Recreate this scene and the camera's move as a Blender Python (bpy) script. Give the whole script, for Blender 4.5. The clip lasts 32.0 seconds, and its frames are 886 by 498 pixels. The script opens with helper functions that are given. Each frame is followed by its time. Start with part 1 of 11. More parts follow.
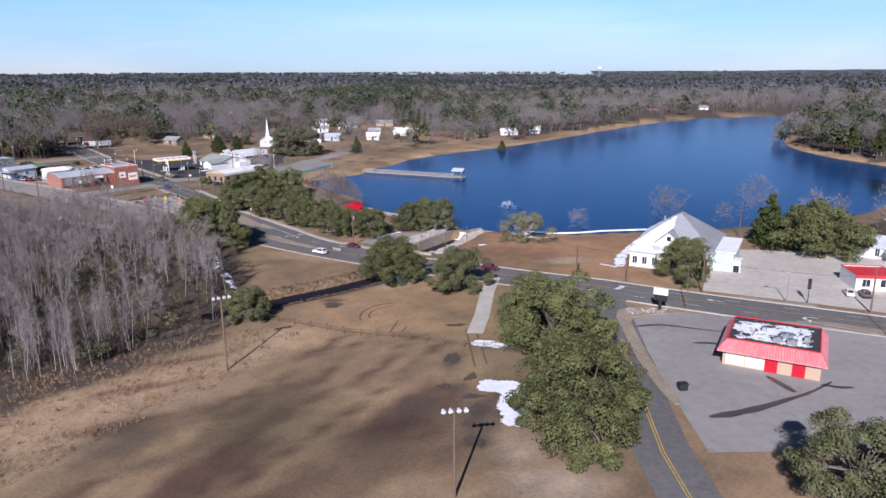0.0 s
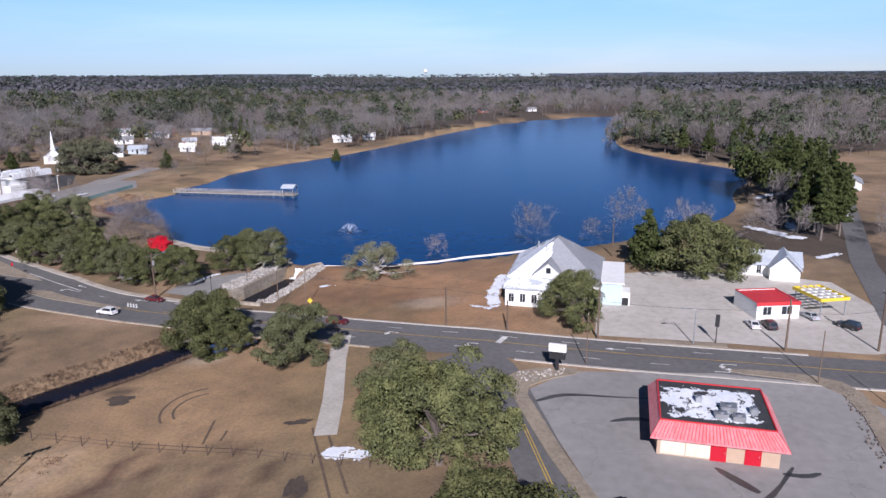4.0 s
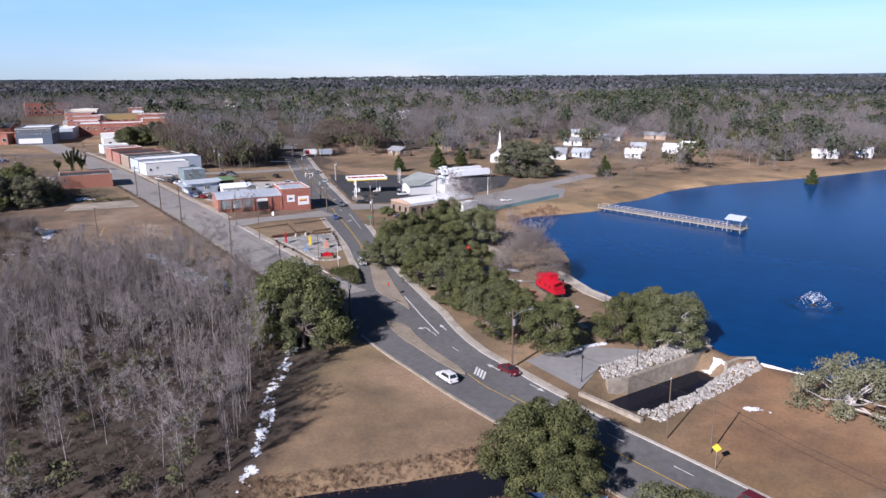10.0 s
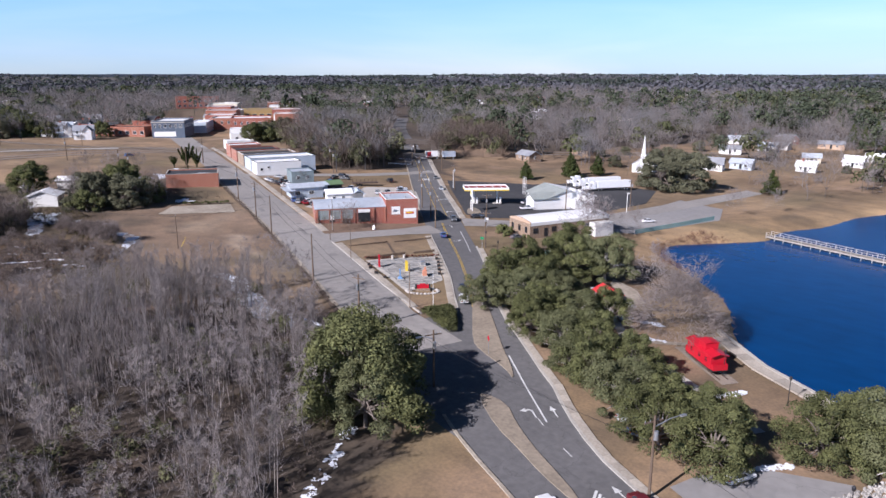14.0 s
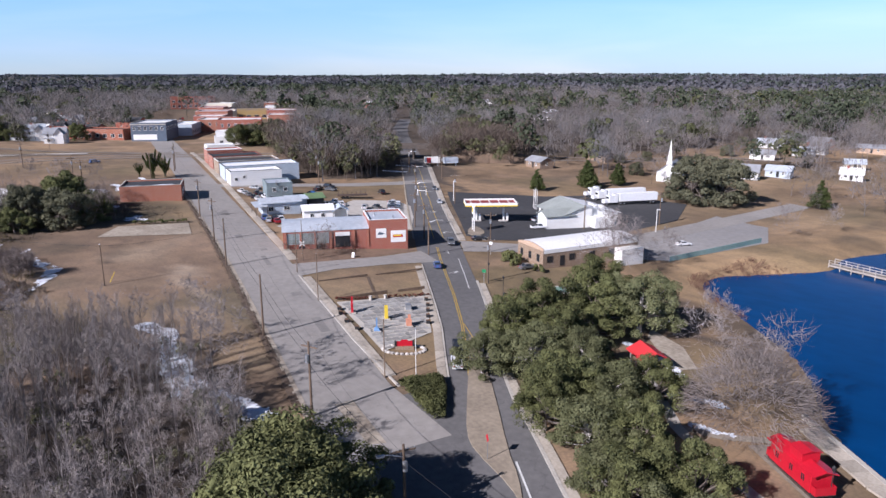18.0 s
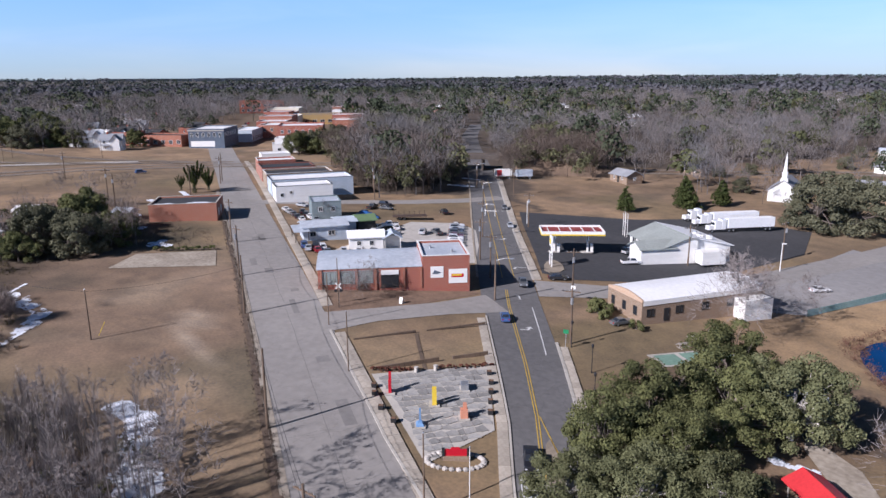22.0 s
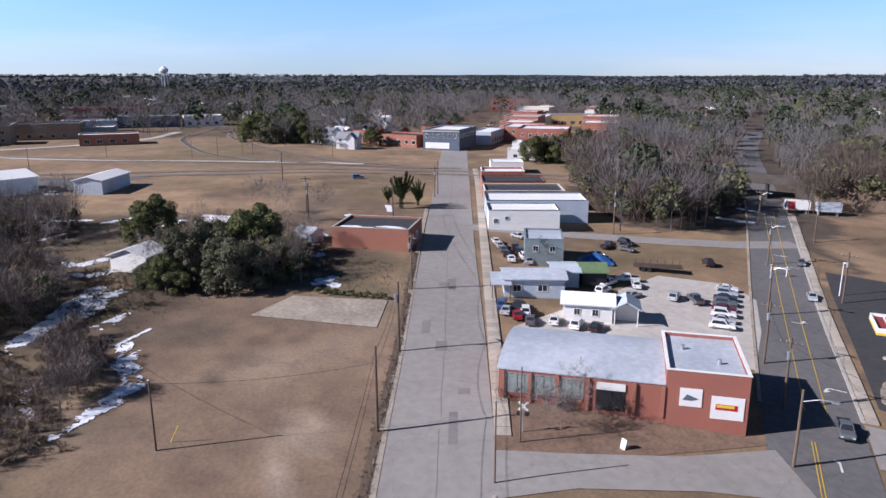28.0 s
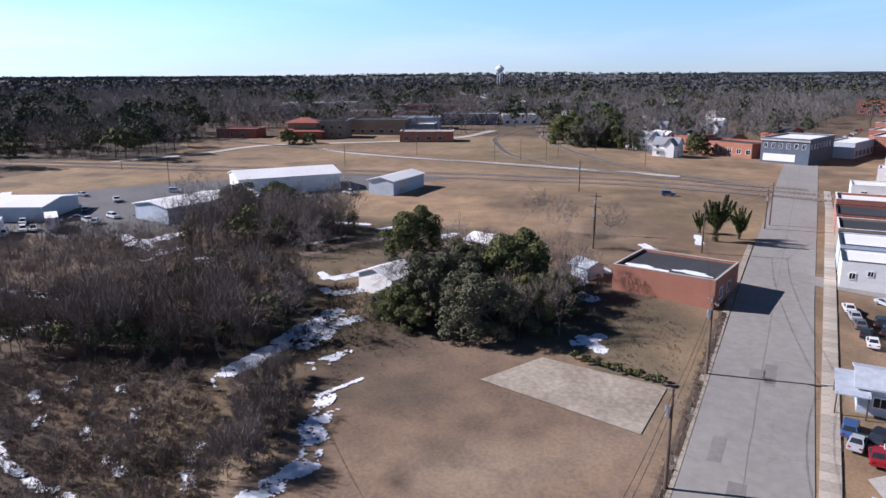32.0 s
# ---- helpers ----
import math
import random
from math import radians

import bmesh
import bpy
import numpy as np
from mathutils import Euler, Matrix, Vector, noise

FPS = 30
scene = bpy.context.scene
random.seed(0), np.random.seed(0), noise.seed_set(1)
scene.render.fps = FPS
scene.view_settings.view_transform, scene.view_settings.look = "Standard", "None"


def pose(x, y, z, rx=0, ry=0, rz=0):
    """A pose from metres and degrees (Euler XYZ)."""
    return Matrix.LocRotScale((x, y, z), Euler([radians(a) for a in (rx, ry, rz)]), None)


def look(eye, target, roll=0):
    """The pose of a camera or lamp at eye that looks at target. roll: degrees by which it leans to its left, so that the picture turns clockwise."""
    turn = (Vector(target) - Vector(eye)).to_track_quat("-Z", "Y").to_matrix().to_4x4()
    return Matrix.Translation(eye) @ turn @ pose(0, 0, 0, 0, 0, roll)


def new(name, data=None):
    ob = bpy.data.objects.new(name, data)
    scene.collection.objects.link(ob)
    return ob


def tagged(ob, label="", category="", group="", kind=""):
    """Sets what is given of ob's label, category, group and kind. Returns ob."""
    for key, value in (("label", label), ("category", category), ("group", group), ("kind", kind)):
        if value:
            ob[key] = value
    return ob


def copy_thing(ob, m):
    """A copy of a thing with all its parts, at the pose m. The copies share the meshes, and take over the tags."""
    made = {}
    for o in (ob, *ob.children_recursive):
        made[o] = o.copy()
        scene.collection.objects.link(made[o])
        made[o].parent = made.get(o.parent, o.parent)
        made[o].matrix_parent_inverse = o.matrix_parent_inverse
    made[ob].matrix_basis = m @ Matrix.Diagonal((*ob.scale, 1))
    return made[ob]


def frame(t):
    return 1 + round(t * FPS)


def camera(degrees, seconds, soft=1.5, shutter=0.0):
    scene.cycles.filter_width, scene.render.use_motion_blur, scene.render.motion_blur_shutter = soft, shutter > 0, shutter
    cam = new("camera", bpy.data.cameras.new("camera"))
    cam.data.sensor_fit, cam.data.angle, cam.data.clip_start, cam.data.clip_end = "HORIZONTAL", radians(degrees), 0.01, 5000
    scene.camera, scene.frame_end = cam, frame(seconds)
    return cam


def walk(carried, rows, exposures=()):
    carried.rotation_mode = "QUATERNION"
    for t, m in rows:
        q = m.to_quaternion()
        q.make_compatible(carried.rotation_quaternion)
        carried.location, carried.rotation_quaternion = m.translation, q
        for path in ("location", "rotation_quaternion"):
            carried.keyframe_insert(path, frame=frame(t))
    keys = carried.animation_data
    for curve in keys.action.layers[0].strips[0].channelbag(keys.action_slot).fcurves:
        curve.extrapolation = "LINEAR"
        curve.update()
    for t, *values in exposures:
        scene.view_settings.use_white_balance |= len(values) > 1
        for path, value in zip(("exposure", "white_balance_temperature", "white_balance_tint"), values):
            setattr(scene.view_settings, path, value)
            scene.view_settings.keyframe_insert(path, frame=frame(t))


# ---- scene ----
cam = camera(64.74, 32.0)
PATH = [
    (0.0, look((8.25, -60.20, 54.63), (5.621, -47.882, 51.415), -0.39)),
    (0.5, look((6.97, -55.21, 54.60), (5.054, -42.764, 51.402), -0.43)),
    (1.0, look((5.77, -50.28, 54.50), (4.571, -37.734, 51.295), -0.42)),
    (1.5, look((4.60, -45.23, 54.39), (4.073, -32.634, 51.203), -0.38)),
    (2.0, look((3.59, -40.22, 54.34), (3.563, -27.619, 51.151), -0.39)),
    (2.5, look((2.72, -35.30, 54.38), (3.000, -22.689, 51.194), -0.41)),
    (3.0, look((2.08, -30.37, 54.39), (2.453, -17.771, 51.203), -0.44)),
    (3.5, look((1.51, -25.40, 54.29), (1.885, -12.808, 51.103), -0.42)),
    (5.5, look((0.29, -4.89, 54.16), (0.465, 7.713, 50.982), -0.53)),
    (6.0, look((0.03, 0.05, 54.21), (-0.235, 12.654, 51.039), -0.48)),
    (6.5, look((-0.21, 5.03, 54.27), (-1.485, 17.571, 51.103), -0.46)),
    (7.0, look((-0.42, 9.96, 54.29), (-3.098, 22.276, 51.126), -0.44)),
    (7.5, look((-0.65, 14.99, 54.26), (-4.828, 26.888, 51.111), -0.47)),
    (8.0, look((-1.03, 20.24, 54.12), (-6.298, 31.711, 50.982), -0.55)),
    (8.5, look((-1.70, 25.36, 53.94), (-7.420, 36.609, 50.804), -0.53)),
    (9.0, look((-2.90, 30.38, 53.78), (-8.827, 41.523, 50.645), -0.58)),
    (9.5, look((-4.30, 35.27, 53.68), (-10.693, 46.154, 50.552), -0.55)),
    (10.0, look((-5.89, 39.95, 53.59), (-13.131, 50.287, 50.462), -0.48)),
    (10.5, look((-7.59, 44.55, 53.47), (-15.747, 54.189, 50.349), -0.48)),
    (11.0, look((-9.49, 49.02, 53.31), (-18.247, 58.113, 50.206), -0.50)),
    (11.5, look((-11.75, 53.22, 53.14), (-20.814, 62.004, 50.041), -0.43)),
    (12.0, look((-14.20, 57.24, 53.03), (-23.329, 65.958, 49.929), -0.39)),
    (12.5, look((-16.89, 61.33, 53.12), (-26.023, 70.050, 50.003), -0.29)),
    (13.0, look((-19.89, 65.34, 53.20), (-29.020, 74.053, 50.064), -0.23)),
    (13.5, look((-23.19, 69.26, 53.18), (-32.304, 77.990, 50.037), -0.13)),
    (14.0, look((-26.55, 73.26, 53.14), (-35.639, 81.990, 49.981), -0.00)),
    (14.5, look((-29.82, 77.26, 53.09), (-38.926, 85.976, 49.911), 0.08)),
    (16.5, look((-42.33, 93.29, 51.86), (-51.522, 101.932, 48.718), -0.08)),
    (17.0, look((-45.99, 96.84, 51.71), (-55.175, 105.482, 48.565), 0.10)),
    (17.5, look((-49.26, 100.17, 51.70), (-58.448, 108.800, 48.542), 0.08)),
    (18.0, look((-52.51, 103.44, 51.83), (-61.710, 112.052, 48.669), -0.07)),
    (18.5, look((-55.74, 106.67, 51.95), (-64.978, 115.254, 48.781), -0.13)),
    (19.0, look((-59.18, 109.95, 51.92), (-68.459, 118.485, 48.762), -0.17)),
    (19.5, look((-62.58, 113.23, 51.92), (-72.006, 121.614, 48.766), -0.17)),
    (20.0, look((-65.95, 116.51, 51.86), (-75.576, 124.661, 48.714), -0.12)),
    (20.5, look((-69.47, 119.74, 51.81), (-79.286, 127.663, 48.678), -0.18)),
    (21.0, look((-72.92, 122.90, 51.78), (-82.867, 130.663, 48.655), -0.29)),
    (21.5, look((-76.43, 126.04, 51.69), (-86.458, 133.700, 48.584), -0.34)),
    (22.0, look((-79.98, 129.12, 51.69), (-90.033, 136.737, 48.580), -0.36)),
    (22.5, look((-83.63, 132.16, 51.86), (-93.690, 139.780, 48.743), -0.29)),
    (23.0, look((-87.36, 135.23, 52.08), (-97.419, 142.838, 48.945), -0.23)),
    (23.5, look((-91.06, 138.35, 52.22), (-101.137, 145.942, 49.075), -0.23)),
    (24.0, look((-94.84, 141.38, 52.38), (-104.931, 148.942, 49.214), -0.23)),
    (24.5, look((-98.60, 144.25, 52.56), (-108.796, 151.672, 49.373), -0.18)),
    (26.5, look((-114.47, 154.40, 51.82), (-125.805, 159.922, 48.705), 0.01)),
    (27.0, look((-118.46, 156.95, 51.77), (-130.079, 161.864, 48.651), 0.05)),
    (27.5, look((-122.36, 159.38, 51.71), (-134.235, 163.635, 48.586), -0.00)),
    (28.0, look((-126.37, 161.72, 51.68), (-138.464, 165.298, 48.537), -0.05)),
    (28.5, look((-130.47, 163.89, 51.60), (-142.745, 166.772, 48.451), -0.09)),
    (29.0, look((-134.67, 165.83, 51.51), (-147.091, 168.004, 48.361), -0.09)),
    (29.5, look((-139.00, 167.65, 51.40), (-151.531, 169.099, 48.251), -0.17)),
    (30.0, look((-143.31, 169.22, 51.31), (-155.905, 169.944, 48.166), -0.22)),
    (30.5, look((-147.75, 170.57, 51.19), (-160.358, 170.577, 48.048), -0.17)),
    (31.0, look((-152.14, 171.74, 51.22), (-164.731, 171.010, 48.077), -0.15)),
    (31.5, look((-156.51, 172.61, 51.26), (-169.042, 171.172, 48.113), -0.17)),
    (32.0, look((-161.20, 173.21, 51.47), (-173.628, 171.049, 48.311), -0.34)),
]
walk(cam, PATH, exposures=[(0.0, 0.4, 5860, 22), (3.0, 0.32, 5860, 22), (8.0, 0.45, 5860, 22), (13.0, 0.62, 5860, 22), (19.0, 0.54, 5860, 22), (24.0, 0.4, 5860, 22), (32.0, 0.56, 5860, 22)])

# ---- world and sun ----
SUN_AZ, SUN_EL = radians(-92.0), radians(32.0)
SUN_DIR = Vector((math.cos(SUN_AZ) * math.cos(SUN_EL), math.sin(SUN_AZ) * math.cos(SUN_EL), math.sin(SUN_EL)))
world = bpy.data.worlds.new("sky")
scene.world = world
world.use_nodes = True
wn = world.node_tree.nodes
sky = wn.new("ShaderNodeTexSky")
sky.sky_type, sky.sun_disc = "NISHITA", False
sky.sun_elevation, sky.sun_rotation = SUN_EL, math.pi / 2 - SUN_AZ
sky.air_density, sky.dust_density, sky.ozone_density = 1.0, 0.0, 3.0
wn["Background"].inputs["Strength"].default_value = 0.15
tco, sep, ramp, mul = wn.new("ShaderNodeTexCoord"), wn.new("ShaderNodeSeparateXYZ"), wn.new("ShaderNodeValToRGB"), wn.new("ShaderNodeMix")
mul.data_type, mul.blend_type = "RGBA", "MULTIPLY"
mul.inputs[0].default_value = 1.0
# pale haze low down, clear blue just above it, deeper towards the zenith
ramp.color_ramp.elements[0].position, ramp.color_ramp.elements[0].color = 0.0, (0.29, 0.405, 0.635, 1)
ramp.color_ramp.elements[1].position, ramp.color_ramp.elements[1].color = 0.1, (0.43, 0.545, 0.73, 1)
for stop, tint in ((0.035, (0.365, 0.458, 0.66, 1)), (0.3, (0.17, 0.212, 0.235, 1)), (0.75, (0.07, 0.084, 0.105, 1))):
    ramp.color_ramp.elements.new(stop).color = tint
world.node_tree.links.new(tco.outputs["Generated"], sep.inputs[0])
world.node_tree.links.new(sep.outputs["Z"], ramp.inputs[0])
world.node_tree.links.new(sky.outputs[0], mul.inputs[6])
world.node_tree.links.new(ramp.outputs[0], mul.inputs[7])
# the sky grows brighter towards the sun's side
sunward, glow = wn.new("ShaderNodeMapRange"), wn.new("ShaderNodeVectorMath")
for k_, v_ in (("From Min", 1.0), ("From Max", -1.0), ("To Min", 0.86), ("To Max", 1.45)):
    sunward.inputs[k_].default_value = v_
glow.operation = "SCALE"
world.node_tree.links.new(sep.outputs["Y"], sunward.inputs["Value"])
world.node_tree.links.new(mul.outputs[2], glow.inputs[0])
world.node_tree.links.new(sunward.outputs[0], glow.inputs["Scale"])
# thin high streaks of cloud
place, veil, thin_veil, cloud = wn.new("ShaderNodeMapping"), wn.new("ShaderNodeTexNoise"), wn.new("ShaderNodeMapRange"), wn.new("ShaderNodeMix")
place.inputs["Scale"].default_value = (1.6, 1.6, 13.0)
place.inputs["Location"].default_value = (0.4, 0.9, 0.3)
veil.inputs["Scale"].default_value, veil.inputs["Detail"].default_value, veil.inputs["Distortion"].default_value = 1.3, 6.0, 0.5
for k_, v_ in (("From Min", 0.46), ("From Max", 0.74), ("To Min", 0.0), ("To Max", 0.85)):
    thin_veil.inputs[k_].default_value = v_
cloud.data_type, cloud.blend_type = "RGBA", "MULTIPLY"
cloud.inputs[7].default_value = (1.28, 1.12, 1.03, 1)
world.node_tree.links.new(tco.outputs["Generated"], place.inputs[0])
world.node_tree.links.new(place.outputs[0], veil.inputs["Vector"])
world.node_tree.links.new(veil.outputs["Fac"], thin_veil.inputs["Value"])
world.node_tree.links.new(thin_veil.outputs[0], cloud.inputs[0])
world.node_tree.links.new(glow.outputs[0], cloud.inputs[6])
world.node_tree.links.new(cloud.outputs[2], wn["Background"].inputs["Color"])
sun_data = bpy.data.lights.new("sun", "SUN")
sun_data.energy, sun_data.angle, sun_data.color = 5.0, radians(0.53), (1.0, 0.95, 0.87)
sun = new("sun", sun_data)
sun.matrix_world = look(SUN_DIR * 100, (0, 0, 0))

# ---- materials ----
def mat(name, a, b=None, rough=0.8, big=0.15, fine=3.0, bump=0.15, bump_scale=8.0, metal=0.0, spec=0.4, rnd=0.0, stretch=(1, 1, 1), island=0.0):
    """A surface of two tones mixed by a large and a fine noise, with fine relief."""
    b = b or tuple(c * 0.72 for c in a)
    m = bpy.data.materials.new(name)
    m.use_nodes = True
    nt = m.node_tree
    n, l = nt.nodes, nt.links
    p = n["Principled BSDF"]
    p.inputs["Roughness"].default_value, p.inputs["Metallic"].default_value = rough, metal
    p.inputs["Specular IOR Level"].default_value = spec
    tc, mp = n.new("ShaderNodeTexCoord"), n.new("ShaderNodeMapping")
    mp.inputs["Scale"].default_value = stretch
    l.new(tc.outputs["Object"], mp.inputs["Vector"])
    n1, n2 = n.new("ShaderNodeTexNoise"), n.new("ShaderNodeTexNoise")
    n1.inputs["Scale"].default_value, n1.inputs["Detail"].default_value = big, 4
    n2.inputs["Scale"].default_value, n2.inputs["Detail"].default_value = fine, 3
    mul = n.new("ShaderNodeMath")
    mul.operation = "ADD"
    half = n.new("ShaderNodeMapRange")
    half.inputs["From Min"].default_value, half.inputs["From Max"].default_value = 0.72, 1.28
    for q in (n1, n2):
        l.new(mp.outputs[0], q.inputs["Vector"])
    l.new(n1.outputs[0], mul.inputs[0])
    l.new(n2.outputs[0], mul.inputs[1])
    l.new(mul.outputs[0], half.inputs["Value"])
    mix = n.new("ShaderNodeMix")
    mix.data_type = "RGBA"
    mix.inputs[6].default_value, mix.inputs[7].default_value = (*a, 1), (*b, 1)
    l.new(half.outputs[0], mix.inputs[0])
    out = mix.outputs[2]
    if rnd or island:
        info = n.new("ShaderNodeObjectInfo") if rnd else n.new("ShaderNodeNewGeometry")
        hsv, rng = n.new("ShaderNodeHueSaturation"), n.new("ShaderNodeMapRange")
        amt = rnd or island
        rng.inputs["To Min"].default_value, rng.inputs["To Max"].default_value = 1 - amt, 1 + amt
        l.new(info.outputs["Random" if rnd else "Random Per Island"], rng.inputs["Value"])
        l.new(rng.outputs[0], hsv.inputs["Value"])
        l.new(out, hsv.inputs["Color"])
        out = hsv.outputs[0]
    l.new(out, p.inputs["Base Color"])
    if bump:
        bp, n3 = n.new("ShaderNodeBump"), n.new("ShaderNodeTexNoise")
        n3.inputs["Scale"].default_value, n3.inputs["Detail"].default_value = bump_scale, 3
        bp.inputs["Strength"].default_value = bump
        l.new(mp.outputs[0], n3.inputs["Vector"])
        l.new(n3.outputs[0], bp.inputs["Height"])
        l.new(bp.outputs[0], p.inputs["Normal"])
    return m


def brick_mat(name, a, b, mortar, sx=0.22, sy=0.075):
    m = mat(name, a, b, 0.9, 0.3, 2.0, 0.0)
    n, l = m.node_tree.nodes, m.node_tree.links
    p = n["Principled BSDF"]
    old = p.inputs["Base Color"].links[0].from_socket
    tc, mp, br = n.new("ShaderNodeTexCoord"), n.new("ShaderNodeMapping"), n.new("ShaderNodeTexBrick")
    mp.inputs["Rotation"].default_value = (radians(90), 0, 0)
    l.new(tc.outputs["Object"], mp.inputs["Vector"])
    l.new(mp.outputs[0], br.inputs["Vector"])
    br.inputs["Scale"].default_value, br.inputs["Mortar Size"].default_value = 1.0, 0.008
    br.inputs["Brick Width"].default_value, br.inputs["Row Height"].default_value = sx, sy
    l.new(old, br.inputs["Color1"])
    br.inputs["Color2"].default_value, br.inputs["Mortar"].default_value = (*b, 1), (*mortar, 1)
    l.new(br.outputs["Color"], p.inputs["Base Color"])
    return m


def crack(m, scale, width, dark, amount=0.32):
    """Thin dark wandering cracks and faint patches over a paved surface."""
    n, l = m.node_tree.nodes, m.node_tree.links
    p = n["Principled BSDF"]
    old = p.inputs["Base Color"].links[0].from_socket
    tc, warp, add, vo, rng_ = n.new("ShaderNodeTexCoord"), n.new("ShaderNodeTexNoise"), n.new("ShaderNodeVectorMath"), n.new("ShaderNodeTexVoronoi"), n.new("ShaderNodeMapRange")
    warp.inputs["Scale"].default_value, warp.inputs["Detail"].default_value = 0.35, 4
    sc = n.new("ShaderNodeVectorMath")
    sc.operation, add.operation = "SCALE", "ADD"
    sc.inputs["Scale"].default_value = 5.0
    l.new(tc.outputs["Object"], warp.inputs["Vector"])
    l.new(warp.outputs["Color"], sc.inputs[0])
    l.new(sc.outputs[0], add.inputs[0])
    l.new(tc.outputs["Object"], add.inputs[1])
    vo.feature = "DISTANCE_TO_EDGE"
    vo.inputs["Scale"].default_value = scale
    l.new(add.outputs[0], vo.inputs["Vector"])
    rng_.inputs["From Min"].default_value, rng_.inputs["From Max"].default_value = width * 0.4, width
    rng_.inputs["To Min"].default_value, rng_.inputs["To Max"].default_value = amount, 0.0
    l.new(vo.outputs["Distance"], rng_.inputs["Value"])
    cells = n.new("ShaderNodeTexVoronoi")
    cells.inputs["Scale"].default_value = 0.06
    l.new(add.outputs[0], cells.inputs["Vector"])
    hsv, pr = n.new("ShaderNodeHueSaturation"), n.new("ShaderNodeMapRange")
    pr.inputs["To Min"].default_value, pr.inputs["To Max"].default_value = 0.96, 1.05
    l.new(cells.outputs["Color"], pr.inputs["Value"])
    l.new(pr.outputs[0], hsv.inputs["Value"])
    l.new(old, hsv.inputs["Color"])
    mx = n.new("ShaderNodeMix")
    mx.data_type = "RGBA"
    mx.inputs[7].default_value = (*dark, 1)
    l.new(rng_.outputs[0], mx.inputs[0])
    l.new(hsv.outputs[0], mx.inputs[6])
    l.new(mx.outputs[2], p.inputs["Base Color"])
    return m


ASPHALT = mat("asphalt_worn", (0.155, 0.15, 0.149), (0.108, 0.105, 0.105), 0.9, 0.08, 1.2, 0.3, 20)
ASPHALT_OLD = mat("asphalt_old_pale", (0.31, 0.29, 0.27), (0.24, 0.225, 0.21), 0.92, 0.06, 0.9, 0.3, 18)
ASPHALT_NEW = mat("asphalt_fresh_dark", (0.06, 0.06, 0.064), (0.04, 0.04, 0.043), 0.9, 0.07, 1.0, 0.3, 20)
ASPHALT_LOT = mat("asphalt_lot_grey", (0.3, 0.288, 0.28), (0.235, 0.226, 0.22), 0.92, 0.05, 0.8, 0.25, 18)
SAND_LOT = mat("sandy_paved_lot", (0.52, 0.49, 0.45), (0.4, 0.37, 0.33), 0.92, 0.07, 0.8, 0.25, 14)
crack(ASPHALT, 0.16, 0.012, (0.045, 0.045, 0.047), 0.25)
crack(ASPHALT_OLD, 0.13, 0.009, (0.12, 0.11, 0.1), 0.22)
crack(ASPHALT_LOT, 0.1, 0.008, (0.12, 0.12, 0.12))
crack(SAND_LOT, 0.12, 0.01, (0.22, 0.2, 0.17))
CONCRETE = mat("concrete_pale", (0.5, 0.47, 0.42), (0.36, 0.33, 0.29), 0.9, 0.25, 2.5, 0.25, 14)
CONCRETE_DIRTY = mat("concrete_stained", (0.42, 0.37, 0.3), (0.24, 0.2, 0.155), 0.92, 0.22, 1.6, 0.3, 10)
PAINT_WHITE = mat("road_paint_white", (0.75, 0.75, 0.73), (0.5, 0.5, 0.49), 0.7, 0.8, 5, 0.1)
PAINT_YELLOW = mat("road_paint_yellow", (0.6, 0.4, 0.06), (0.4, 0.27, 0.07), 0.7, 0.8, 5, 0.1)
WHITE = mat("painted_white_siding", (0.82, 0.81, 0.78), (0.7, 0.69, 0.66), 0.6, 0.3, 2, 0.08, 3, stretch=(1, 1, 6))
CREAM = mat("cream_painted_wall", (0.72, 0.66, 0.52), (0.6, 0.54, 0.42), 0.7, 0.3, 2, 0.08)
METAL_ROOF = mat("galvanised_roof_metal", (0.56, 0.6, 0.65), (0.4, 0.44, 0.49), 0.5, 0.16, 1.4, 0.1, 4, metal=0.12)
GREY_ROOF = mat("grey_shingle_roof", (0.3, 0.31, 0.33), (0.22, 0.225, 0.24), 0.85, 0.25, 2.5, 0.3, 6)
DARK_ROOF = mat("dark_membrane_roof", (0.055, 0.058, 0.062), (0.035, 0.036, 0.04), 0.8, 0.15, 1.5, 0.2, 5)
WHITE_ROOF = mat("white_coated_roof", (0.86, 0.86, 0.86), (0.74, 0.74, 0.74), 0.6, 0.12, 1.5, 0.08, 4)
RED_METAL = mat("red_painted_metal", (0.62, 0.045, 0.05), (0.5, 0.035, 0.04), 0.45, 0.3, 3, 0.08, 4)
RED_PAINT = mat("red_gloss_paint", (0.52, 0.012, 0.028), (0.42, 0.01, 0.022), 0.4, 0.4, 3, 0.05)
# faded red, with the pale look of direct sun put into the colour
PINK_ROOF = mat("sunlit_red_roof_metal", (0.8, 0.3, 0.31), (0.68, 0.17, 0.18), 0.45, 0.6, 2.5, 0.1, 3, stretch=(3, 0.6, 1))
BRICK_RED = brick_mat("red_brick", (0.36, 0.098, 0.062), (0.27, 0.074, 0.048), (0.36, 0.22, 0.17))
BRICK_ORANGE = brick_mat("orange_brick", (0.38, 0.135, 0.078), (0.28, 0.092, 0.055), (0.38, 0.25, 0.19))
BRICK_BROWN = brick_mat("brown_brick", (0.3, 0.2, 0.13), (0.22, 0.15, 0.1), (0.34, 0.28, 0.22))
BRICK_TAN = brick_mat("tan_brick", (0.52, 0.36, 0.24), (0.44, 0.3, 0.2), (0.5, 0.4, 0.32))
